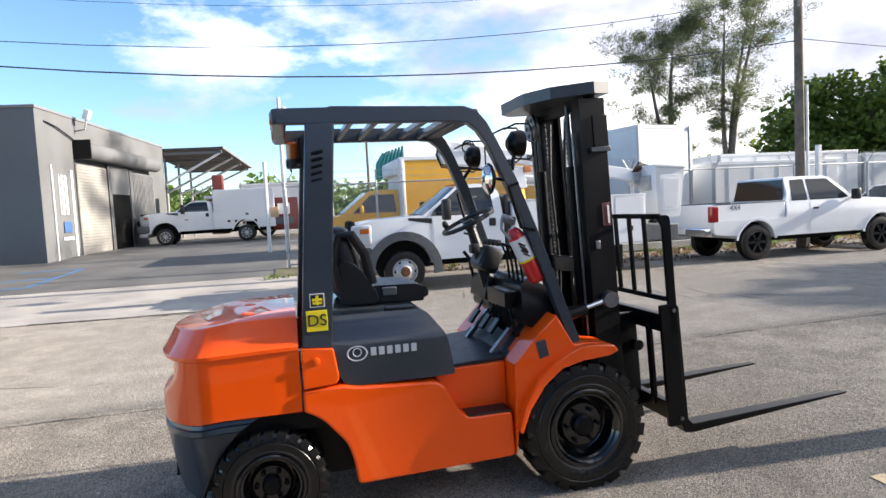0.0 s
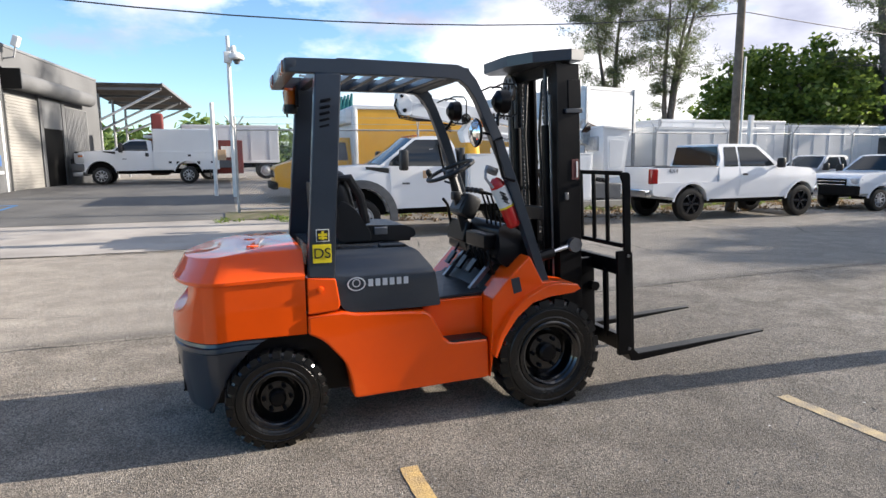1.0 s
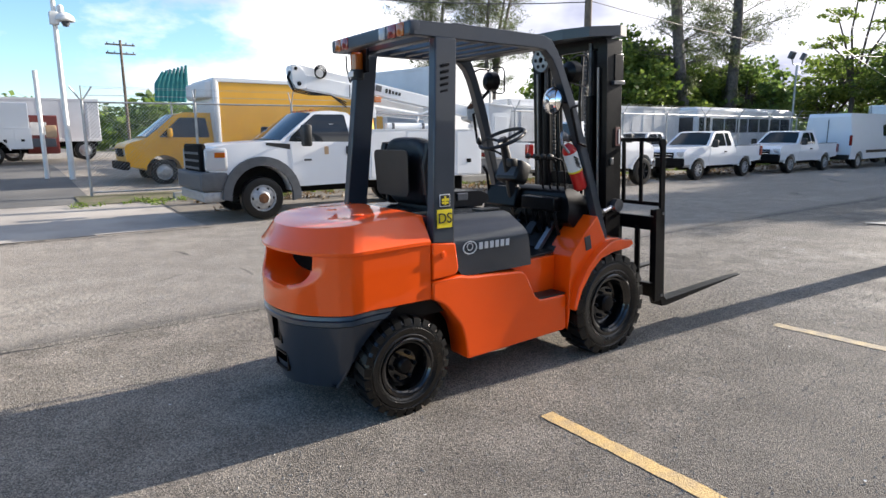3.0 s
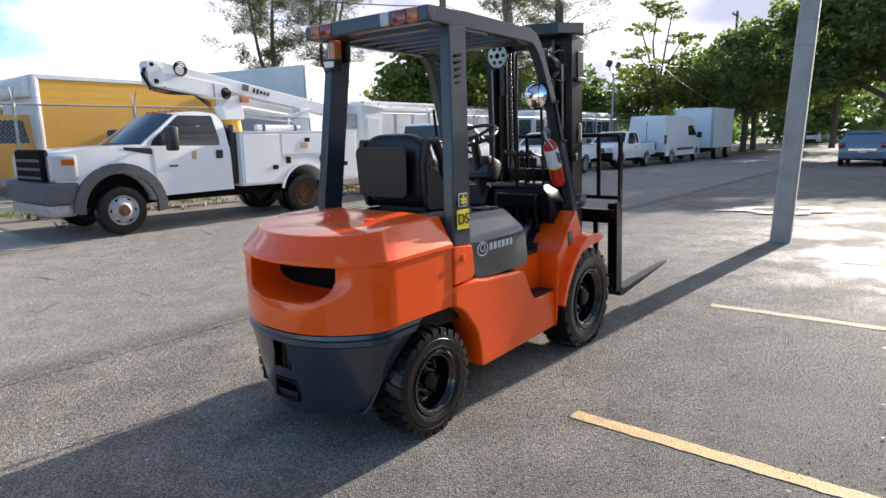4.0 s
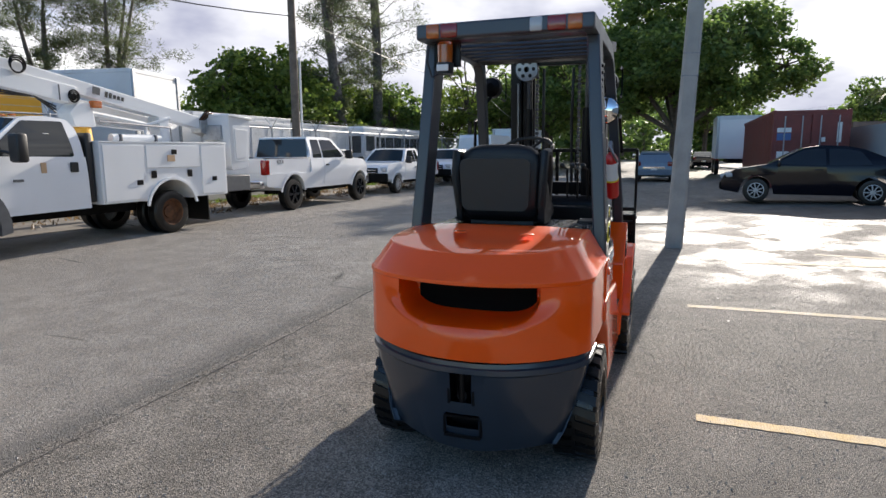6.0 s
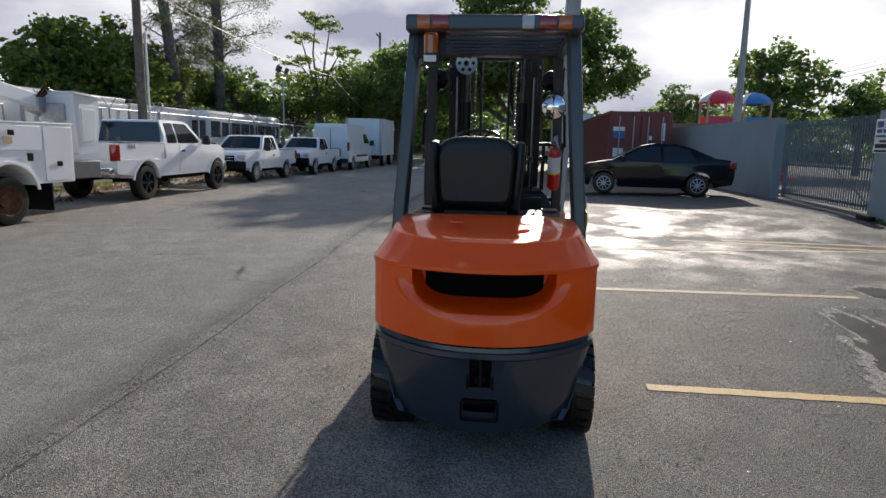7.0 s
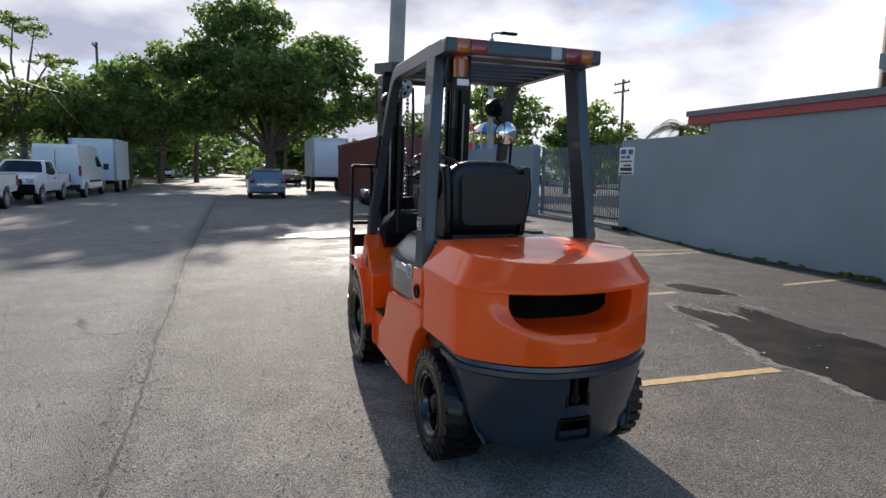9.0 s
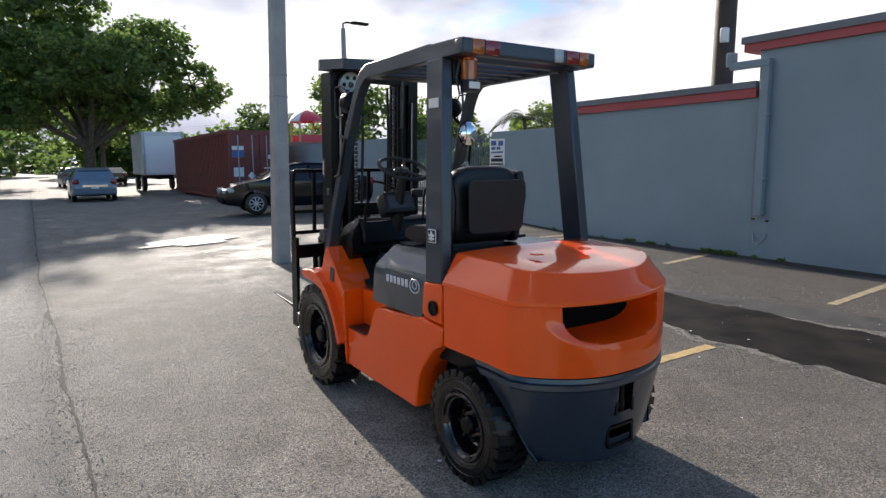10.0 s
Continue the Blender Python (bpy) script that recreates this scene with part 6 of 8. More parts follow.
    part("tip_joint", Prism(rounded([(-1.24, 1.96), (-1.60, 1.86), (-1.68, 2.10), (-1.51, 2.33), (-1.24, 2.26)], 0.04), -0.04, 0.26, 0.02), GALV, bmx, "rust-stained boom tip joint")
    for k in range(5):
        part("hose", Tube([(-1.22 - 0.03 * k, 0.25, 2.22), (-1.34 - 0.04 * k, 0.34, 2.44 - 0.02 * k), (-1.54 - 0.03 * k, 0.30, 2.36), (-1.60, 0.26, 2.06)], 0.016, 6), RUST if k % 2 else BLACK, bmx)
    bk = [(-1.48, 1.14), (-2.02, 1.18), (-2.16, 2.26), (-1.44, 2.32)]
    bu = part("bucket", Prism(rounded(bk, [0.06, 0.06, 0.02, 0.02]), 0.12, 0.84, 0.02), WHITEDULL, bmx, "white fibreglass bucket")
    part("bucket_frame", Prism(rounded([(-1.58, 1.32), (-1.98, 1.35), (-2.08, 2.10), (-1.54, 2.12)], 0.07), 0.84, 0.848, 0.004), WHITEBODY, bu)
    part("bucket_panel", Prism(rounded([(-1.62, 1.38), (-1.94, 1.41), (-2.02, 2.02), (-1.60, 2.04)], 0.05), 0.847, 0.86, 0.006), WHITEDULL, bu)
    part("bucket_lip", Prism([(-1.42, 2.30), (-2.18, 2.24), (-2.18, 2.29), (-1.42, 2.35)], 0.09, 0.87, 0.01), WHITEDULL, bu)
    part("bucket_shaft", Tube([(-1.45, 0.10, 1.98), (-1.62, 0.30, 1.98)], 0.07, 12), GALV, bmx)
    part("bucket_bracket", Box((-1.44, 0.40, 1.95), (0.10, 0.50, 0.34), 0.03), GALV, bmx, "rust-stained bucket bracket")
    part("window_label", Box((2.25, 0.86, 1.76), (0.10, 0.01, 0.14), 0.003), WHITETAG, t)
    part("door_label", Box((2.42, 0.985, 1.30), (0.09, 0.01, 0.16), 0.003), TAN, t)
    part("locker_label", Box((0.0, 1.085, 1.42), (0.18, 0.01, 0.12), 0.003), TAN, t)
    return t


bucket_truck()


def service_truck():
    t = thing("service_truck", site(-1.86, 31.0, 0, 180), "white service pickup with enclosed utility body in the yard", "truck")
    X = 3.54
    cab_over(t, X, WHITE, 1.98, False)
    utility_body(t, -1.34, 1.44, 0.62, 1.42, 1.05)
    part("enclosure", Box((0.05, 0, 1.92), (2.72, 2.08, 1.02), 0.04), WHITEBODY, t, "white enclosed upper body")
    part("roof_rack", Box((1.62, 0, 2.12), (0.4, 1.2, 0.12), 0.02), WHITEBODY, t)
    for sgn in (-1, 1):
        road_wheel(t, X, sgn * 0.86, 0.38, 0.24, "alloy", sgn)
        road_wheel(t, 0, sgn * 0.88, 0.38, 0.24, "alloy", sgn)
    part("push_bar", Box((X + 1.17, 0, 0.85), (0.08, 1.3, 0.6), 0.02), BLACK, t)


service_truck()


def cutaway_van():
    """Yellow box truck on a van cab, nose towards +x."""
    t = thing("box_truck", site(5.75, 20.6, 0, 180), "yellow rental box truck behind the chain-link fence", "truck")
    X = 3.62
    prof = [(X - 1.75, 0.5), (X - 0.52, 0.5)] + arc(X, 0.37, 0.5, 172, 8, 10) + [(X + 0.55, 0.5), (X + 0.96, 0.55), (X + 1.0, 1.10), (X + 0.92, 1.20), (X + 0.40, 1.36), (X - 0.42, 2.02), (X - 0.7, 2.10), (X - 1.75, 2.10)]

    def f(x, z):
        return 0.96 - 0.18 * smooth(1.2, 2.1, z) - 0.08 * smooth(X + 0.3, X + 1.0, x)
    body = part("cab", shell(prof, f, (X - 1.0, X - 0.3, X + 0.3, X + 0.7), (0.9, 1.2, 1.4, 1.7, 1.95)), YELLOW, t, "", 34)
    for sgn in (-1, 1):
        part("side_window", skin(rounded([(X - 1.35, 1.36), (X - 1.30, 1.95), (X - 0.55, 1.95), (X + 0.08, 1.38)], 0.04), f, sgn), GLASS, body)
        part("door", skin(rounded([(X - 1.55, 0.62), (X - 1.55, 1.30), (X - 0.15, 1.30), (X - 0.5, 0.7), (X - 0.55, 0.62)], 0.05), f, sgn, 0.007), YELLOW, body)
        part("headlamp", Box((X + 0.90, sgn * 0.68, 0.98), (0.2, 0.28, 0.22), 0.03), CLEARLENS, body)
        wing_mirror(body, X - 0.2, sgn * 0.9, 1.5, sgn, YELLOW)
        road_wheel(t, X, sgn * 0.82, 0.37, 0.22, "steel", sgn)
        road_wheel(t, -0.4, sgn * 0.88, 0.37, 0.24, "steel", sgn)
    part("windscreen", slab((X - 0.42, 2.02), (X + 0.38, 1.38), 0.76, 0.86, bow=0.04), CLEARGLASS, body)
    part("grille", Box((X + 0.98, 0, 0.95), (0.06, 1.0, 0.24), 0.02), DARKTRIM, body)
    part("front_bumper", Box((X + 1.0, 0, 0.58), (0.2, 1.9, 0.24), 0.04), DARKTRIM, t)
    bx = part("cargo_box", Box((-0.85, 0, 2.0), (5.9, 2.3, 2.15), 0.04), YELLOW, t, "yellow cargo box with white frame rails")
    part("top_rail", Box((-0.85, 0, 3.05), (5.96, 2.36, 0.12), 0.02), WHITEBODY, bx)
    part("base_rail", Box((-0.85, 0, 1.0), (5.96, 2.36, 0.16), 0.02), WHITEBODY, bx)
    for x in (2.06, -3.78):
        part("corner_post", Box((x, 0, 2.0), (0.2, 2.37, 2.16), 0.06), WHITEDULL, bx)
    part("attic", Box((2.22, 0, 2.78), (0.3, 2.2, 0.50), 0.10), WHITEDULL, bx)
    part("chassis", Box((0.5, 0, 0.62), (5.5, 0.9, 0.2)), DARKTRIM, t)
    return t


cutaway_van()


def cargo_body(name, m, L, W, z0, z1, label, ribs=0, door=True, paint=None, wheels=True):
    """Box trailer or truck body, its rear face at x = 0, reaching to +x."""
    p = paint or WHITEDULL
    t = thing(name, m, label, "trailer" if name == "box_trailer" else "truck")
    b = part("cargo_box", Box((L / 2, 0, (z0 + z1) / 2), (L, W, z1 - z0), 0.03), p, t)
    for z in (z0 + 0.05, z1 - 0.05):
        part("frame_rail", Box((L / 2, 0, z), (L + 0.03, W + 0.03, 0.12), 0.015), p, b)
    for i in range(ribs):
        for sgn in (-1, 1):
            part("side_rib", Box((L * (i + 0.5) / ribs, sgn * (W / 2 + 0.006), (z0 + z1) / 2), (0.05, 0.02, z1 - z0 - 0.25)), p, b)
    if door:
        part("roll_door", Box((-0.01, 0, (z0 + z1) / 2 - 0.05), (0.05, W - 0.34, z1 - z0 - 0.35), 0.01), WHITEBODY, b)
        for sgn in (-1, 1):
            part("door_post", Box((-0.02, sgn * (W / 2 - 0.08), (z0 + z1) / 2), (0.08, 0.14, z1 - z0), 0.02), GALV, b)
            part("tail_lamp", Box((-0.04, sgn * (W / 2 - 0.12), z0 - 0.06), (0.04, 0.18, 0.08), 0.01), REDLENS, b)
    if wheels:
        for sgn in (-1, 1):
            road_wheel(t, L * 0.25, sgn * (W / 2 - 0.16), 0.46, 0.26, "steel", sgn)
            road_wheel(t, L * 0.85, sgn * (W / 2 - 0.16), 0.46, 0.26, "steel", sgn)
        part("chassis", Box((L / 2, 0, z0 - 0.14), (L * 0.96, 0.9, 0.26)), DARKTRIM, t)
    return t


cargo_body("box_truck", site(12.6, 18.4, 0, 101.8), 6.0, 2.5, 1.15, 4.05, "tall white box truck with roll-up rear door")
for u0, L, z1 in ((16.4, 6.6, 3.15), (23.4, 5.5, 3.0)):
    cargo_body("box_trailer", site(u0, 21.6, 0, 0), L, 2.4, 0.9, z1, "weathered white box trailer behind the fence", 6, True)
cargo_body("box_trailer", site(14.4, 19.3, 0, 0), 5.2, 2.3, 0.9, 2.72, "low white box trailer behind the fence", 5, True)
cargo_body("box_trailer", site(-2.3, 36.2, 0, 0), 4.9, 2.4, 0.9, 2.9, "white box trailer at the back of the yard", 5, True)
cargo_body("box_trailer", site(37.4, -0.85, 0, -1), 5.0, 2.35, 1.0, 3.5, "dusty white box trailer beyond the container", 5, True)


def bus():
    t = thing("coach", site(29.6, 21.0), "white shuttle coach with dark windows behind the fence", "bus")
    b = part("body", Box((5.5, 0, 1.75), (11.0, 2.4, 2.5), 0.15), WHITEDULL, t)
    part("roof_cap", Box((5.5, 0, 2.99), (10.6, 2.1, 0.14), 0.06), WHITEBODY, b)
    for i in range(7):
        part("window", Box((2.2 + i * 1.3, -1.205, 2.05), (1.18, 0.02, 0.8), 0.01), GLASS, b)
    part("windscreen", Box((-0.005, 0, 2.0), (0.02, 2.0, 1.0), 0.01), GLASS, b)
    part("front_window", Box((0.8, -1.205, 2.05), (1.1, 0.02, 0.9), 0.01), GLASS, b)
    for x in (1.8, 8.6):
        for sgn in (-1, 1):
            road_wheel(t, x, sgn * 1.0, 0.44, 0.26, "steel", sgn)


bus()


def panel_van(m, label, L, H, W, glass_front=True):
    """High-roof van, rear face at x = 0, nose to +x."""
    t = thing("van", m, label, "van", "vehicles parked along the street")
    xr, xf, r = 0.95, L - 0.95, 0.34
    prof = [(0.0, 0.45), (xr - 0.45, 0.42)] + arc(xr, r, 0.44, 170, 10, 8) + [(xf - 0.45, 0.42)] + arc(xf, r, 0.44, 170, 10, 8) + [(L - 0.05, 0.42), (L, 0.8), (L - 0.12, 1.10), (L - 0.75, 1.42), (L - 1.55, H - 0.12), (L - 1.95, H), (0.12, H), (0.02, H - 0.15)]

    def f(x, z):
        return W / 2 - 0.14 * smooth(1.1, H, z) - 0.10 * smooth(L - 0.6, L, x)
    b = part("body", shell(prof, f, (L * 0.3, L * 0.6, L - 1.0, L - 0.5), (0.8, 1.1, 1.4, 1.8, H - 0.15)), WHITE, t, "", 34)
    for sgn in (-1, 1):
        part("side_window", skin(rounded([(L - 2.4, 1.42), (L - 2.35, H - 0.5), (L - 1.62, H - 0.45), (L - 0.95, 1.42)], 0.05), f, sgn), GLASS, b)
        wing_mirror(b, L - 1.2, sgn * W / 2, 1.45, sgn, PLASTIC, 1.2)
        part("tail_lamp", Box((0.02, sgn * (W / 2 - 0.05), 1.25), (0.06, 0.12, 0.45), 0.02), REDLENS, b)
        part("side_moulding", Box((L * 0.5, sgn * (W / 2 + 0.005), 0.75), (L * 0.45, 0.03, 0.12), 0.01), PLASTIC, b)
        for x in (xr, xf):
            road_wheel(t, x, sgn * (W / 2 - 0.13), r, 0.22, "steel", sgn)
    part("rear_bumper", Box((-0.04, 0, 0.52), (0.12, W - 0.1, 0.22), 0.03), PLASTIC, t)
    part("door_gap", Box((-0.006, 0, 1.4), (0.02, 0.02, H - 0.9)), DARKTRIM, b)
    part("plate", Box((-0.02, -0.2, 0.85), (0.01, 0.3, 0.14)), WHITETAG, b)
    part("windscreen", slab((L - 1.56, H - 0.14), (L - 0.76, 1.42), W / 2 - 0.22, W / 2 - 0.1, bow=0.04), CLEARGLASS, b)
    return t


panel_van(site(28.4, 12.62), "white high-roof panel van parked on the verge", 5.9, 2.42, 2.0)
bt = cargo_body("box_truck", site(35.2, 12.4), 4.2, 2.3, 0.7, 2.95, "white box van parked under the trees", 4, True, WHITEBODY)
bt["group"] = "vehicles parked along the street"


def sedan(m, label, paint, L=4.3, H=1.46, W=1.74, wb=2.50, wagon=False):
    """Saloon or hatch, rear axle at the origin, nose to +x."""
    t = thing("car", m, label, "car")
    r, back = 0.315, -(L - wb) * 0.52
    nose = L + back
    if wagon:
        prof = [(back + 0.04, 0.36), (-0.42, 0.27)] + arc(0, r, 0.385, 172, 8, 10) + [(0.42, 0.22), (wb - 0.42, 0.22)] + arc(wb, r, 0.385, 172, 8, 10) + [(wb + 0.42, 0.24), (nose - 0.06, 0.30), (nose, 0.55), (nose - 0.08, 0.72), (nose - 0.35, 0.88), (wb - 0.30, 0.98), (wb - 0.95, H - 0.06), (wb - 1.35, H), (0.2, H), (back + 0.32, H - 0.10), (back + 0.06, 0.95), (back, 0.62)]
    else:
        prof = [(back + 0.04, 0.36), (-0.42, 0.27)] + arc(0, r, 0.385, 172, 8, 10) + [(0.42, 0.22), (wb - 0.42, 0.22)] + arc(wb, r, 0.385, 172, 8, 10) + [(wb + 0.42, 0.24), (nose - 0.06, 0.30), (nose, 0.52), (nose - 0.08, 0.70), (nose - 0.35, 0.86), (wb - 0.22, 0.99), (wb - 1.02, H - 0.07), (wb - 1.38, H), (0.62, H - 0.02), (0.25, H - 0.10), (-0.42, 1.08), (back + 0.12, 1.04), (back, 0.92), (back - 0.01, 0.60)]

    def f(x, z):
        return W / 2 - 0.27 * smooth(0.90, H + 0.05, z) - 0.12 * smooth(nose - 0.7, nose, x) - 0.08 * smooth(back + 0.5, back, x) - 0.05 * smooth(0.45, 0.2, z)
    b = part("body", shell(prof, f, (back + 0.25, 0.6, 1.2, 1.8, nose - 0.7, nose - 0.4, nose - 0.2), (0.45, 0.6, 0.75, 0.9, 1.0, 1.1, 1.2, 1.32)), paint, t, "", 38)
    for sgn in (-1, 1):
        part("front_window", skin(rounded([(1.02, 0.97), (1.05, H - 0.09), (wb - 1.36, H - 0.08), (wb - 0.98, H - 0.13), (wb - 0.40, 1.0)], 0.03), f, sgn), GLASS, b)
        q = [(0.05, 0.99), (0.30, H - 0.16), (0.62, H - 0.09), (0.97, H - 0.09), (0.95, 0.97)] if not wagon else [(0.1, 0.99), (0.14, H - 0.10), (0.97, H - 0.09), (0.95, 0.97)]
        part("rear_window", skin(rounded(q, 0.03), f, sgn), GLASS, b)
        d = part("door", skin(rounded([(0.99, 0.33), (0.99, 0.93), (wb - 0.48, 0.95), (wb - 0.50, 0.45), (wb - 0.56, 0.33)], 0.05), f, sgn, 0.006), paint, b)
        part("door_handle", Box((1.16, sgn * (f(1.1, 0.85) + 0.012), 0.86), (0.18, 0.025, 0.03), 0.01), paint, d)
        wing_mirror(b, wb - 0.50, sgn * (W / 2 - 0.10), 1.02, sgn, paint, 0.7)
        part("headlamp", Box((nose - 0.17, sgn * (W / 2 - 0.22), 0.69), (0.34, 0.24, 0.13), 0.04, (0, 8, sgn * -30)), CLEARLENS, b)
        part("tail_lamp", Box((back + 0.07, sgn * (W / 2 - 0.17), 0.90), (0.20, 0.24, 0.22), 0.04, (0, 0, sgn * 14)), REDLENS, b, "red tail lamp")
        for x in (0, wb):
            road_wheel(t, x, sgn * (W / 2 - 0.11), r, 0.20, "alloy", sgn)
    if wagon:
        part("back_window", slab((back + 0.08, 0.97), (back + 0.31, H - 0.13), W / 2 - 0.26, W / 2 - 0.32), GLASS, b)
        part("garnish", Box((back - 0.005, 0, 0.72), (0.04, 1.0, 0.10), 0.01), CHROME, b)
    else:
        part("back_window", slab((-0.40, 1.09), (0.24, H - 0.10), W / 2 - 0.24, W / 2 - 0.32), GLASS, b)
    part("windscreen", slab((wb - 1.0, H - 0.075), (wb - 0.24, 0.99), W / 2 - 0.32, W / 2 - 0.15, bow=0.04, off=0.004), GLASS, b)
    part("front_bumper", Box((nose - 0.02, 0, 0.42), (0.12, W - 0.4, 0.22), 0.05), DARKTRIM, b)
    part("plate", Box((back - 0.012, 0, 0.66), (0.012, 0.3, 0.13)), WHITETAG, b)
    part("underbody", Box((wb / 2, 0, 0.28), (wb - 0.8, W - 0.3, 0.12)), DARKTRIM, t)
    return t


dark = sedan(site(15.25, -1.98, 0, 82), "dark blue-black saloon parked across the bays", DARKCAR, 4.35, 1.47, 1.76, 2.55)
grey = sedan(site(29.4, 3.55, 0, 0), "blue-grey crossover parked facing away", GREYCAR, 4.4, 1.52, 1.82, 2.65, True)
silver = sedan(site(128, 9.5, 0, 180), "silver saloon far down the street", WHITE, 4.4, 1.45, 1.78, 2.6)
for u, v, a in ((88, 13.4, 180), (96, 13.6, 180), (103, 13.5, 180), (111, 13.2, 180), (119, 13.4, 180), (74, 1.9, 0), (98, 1.5, 0)):
    copy_thing(silver, site(u, v, 0, a))
copy_thing(grey, site(52, 3.0, 0, 4))
copy_thing(dark, site(53, 0.3, 0, 2))

# ---- yard building, fence, poles ----
def yard_building():
    """Grey workshop with shutters and a steel canopy; local x runs along its front from the near corner."""
    m = site(-7.9, 23.2, 0, 83) @ Matrix.Scale(1.09, 4)
    t = tagged(thing("workshop", m, "grey stucco workshop with cream roller shutters and rusty canopy", "building"), kind="")
    part("wall", Box((6.0, 6.0, 2.3), (12.0, 12.0, 5.0)), WALLSIDE, t)
    part("parapet", Box((6.0, 6.0, 4.84), (12.06, 12.06, 0.10), 0.02), GREYCAP, t)
    part("end_wall", Box((-0.008, 6.0, 2.28), (0.03, 12.0, 4.94)), WALLDARK, t, "dark slate end wall")
    # steel entry gate leaf, shutters and a dark panel for the open bay
    g = part("door_frame", Box((0.62, -0.03, 1.55), (0.06, 0.06, 3.1)), WHITEPOST, t)
    part("door_frame", Box((1.95, -0.03, 1.5), (0.14, 0.06, 3.0)), WHITEPOST, t)
    d = part("door", Box((1.28, -0.02, 1.45), (1.2, 0.05, 2.9), 0.01), WALLSIDE, t, "grey steel door with barred window")
    w = part("door_window", Box((1.30, -0.06, 2.15), (0.60, 0.03, 1.3), 0.01), WHITEBODY, d)
    for i in range(3):
        part("glazing_bar", Box((1.06 + i * 0.24, -0.085, 2.15), (0.04, 0.02, 1.3)), GREYTRIM, w)
    part("notice", Box((1.35, -0.07, 1.10), (0.5, 0.02, 0.35)), BLUETAG, d)
    part("letter_plate", Box((1.35, -0.07, 0.72), (0.7, 0.02, 0.10)), SILVERTAG, d)
    sh = part("shutter", Box((3.55, -0.03, 1.62), (2.5, 0.08, 3.25)), SHUTTER, t, "cream corrugated roller shutter")
    for i in range(30):
        part("shutter_slat", Box((3.55, -0.078, 0.08 + i * 0.108), (2.46, 0.02, 0.06), 0.008), SHUTTER, sh)
    # The bay is closed: its inner shade is this dark panel on the wall.
    part("bay_shade_panel", Box((6.1, -0.02, 1.15), (1.9, 0.06, 2.3)), DARKTRIM, t, "dark panel painting in the shade of an open doorway")
    cs = part("corrugated_side", Box((8.6, -0.05, 1.6), (2.6, 0.1, 3.3)), CORRUG, t)
    for i in range(16):
        part("corrugation", Box((7.42 + i * 0.16, -0.115, 1.6), (0.07, 0.05, 3.26), 0.015), CORRUG, cs)
    part("lintel", Box((6.1, -0.03, 2.85), (2.0, 0.08, 1.1)), CORRUG, t)
    part("shutter_drum", Tube([(2.4, -0.28, 3.72), (9.8, -0.28, 3.72)], 0.30, 16), WALLSIDE, t, "round grey shutter housing")
    part("drum_end", Box((2.36, -0.28, 3.74), (0.06, 0.62, 0.66)), BLACK, t)
    for x in (5.0, 7.2):
        part("pillar", Box((x, -0.05, 1.7), (0.28, 0.1, 3.5)), WALLSIDE, t)
    part("flood_lamp", Box((2.6, -0.45, 4.95), (0.25, 0.2, 0.35), 0.03, (20, 0, 0)), WHITEPOST, t)
    part("lamp_arm", Tube([(2.6, -0.02, 4.4), (2.6, -0.35, 4.45), (2.6, -0.42, 4.8)], 0.03), GALV, t)
    part("lamp_arm", Tube([(0.5, -0.02, 4.45), (1.2, -0.06, 4.35), (2.4, -0.06, 4.05)], 0.025), BLACK, t)
    # canopy
    c = part("canopy", Prism([(12.0, 4.75), (20.0, 4.3), (20.0, 4.22), (12.0, 4.65)], 1.0, -2.9), CANOPY, t, "rusted sheet-metal canopy on steel struts")
    part("canopy_fascia", Box((16, -2.9, 4.5), (8.0, 0.04, 0.12), 0.0, (0, 3.2, 0)), GREYCAP, c)
    for i in range(4):
        x = 12.2 + i * 2.4
        part("strut", Tube([(x, 0.6, 2.7), (x, -2.7, 4.45 - i * 0.1)], 0.06), WHITEDULL, c)
        part("post", Tube([(x, 0.7, 0), (x, 0.7, 4.6)], 0.07), GALV, c)
        part("purlin", Box((x, -0.95, 4.50 - i * 0.13), (0.10, 3.7, 0.12)), GREYCAP, c)
    part("back_wall", Box((16, 3.0, 2.2), (8.0, 0.2, 4.4)), CORRUG, t)


yard_building()


def blue_bay():
    for a, b in (((-8.5, 17.6), (-6.6, 17.7)), ((-7.9, 20.8), (-6.2, 20.9)), ((-8.2, 19.1), (-6.4, 19.2)), ((-6.6, 17.7), (-6.2, 20.9))):
        p, q = site(*a).translation, site(*b).translation
        strip("bay_line", ((p.x, p.y), (q.x, q.y)), 0.12, LINEBLUE, "faded blue accessible bay line", "parking line", lift=0.016)


blue_bay()


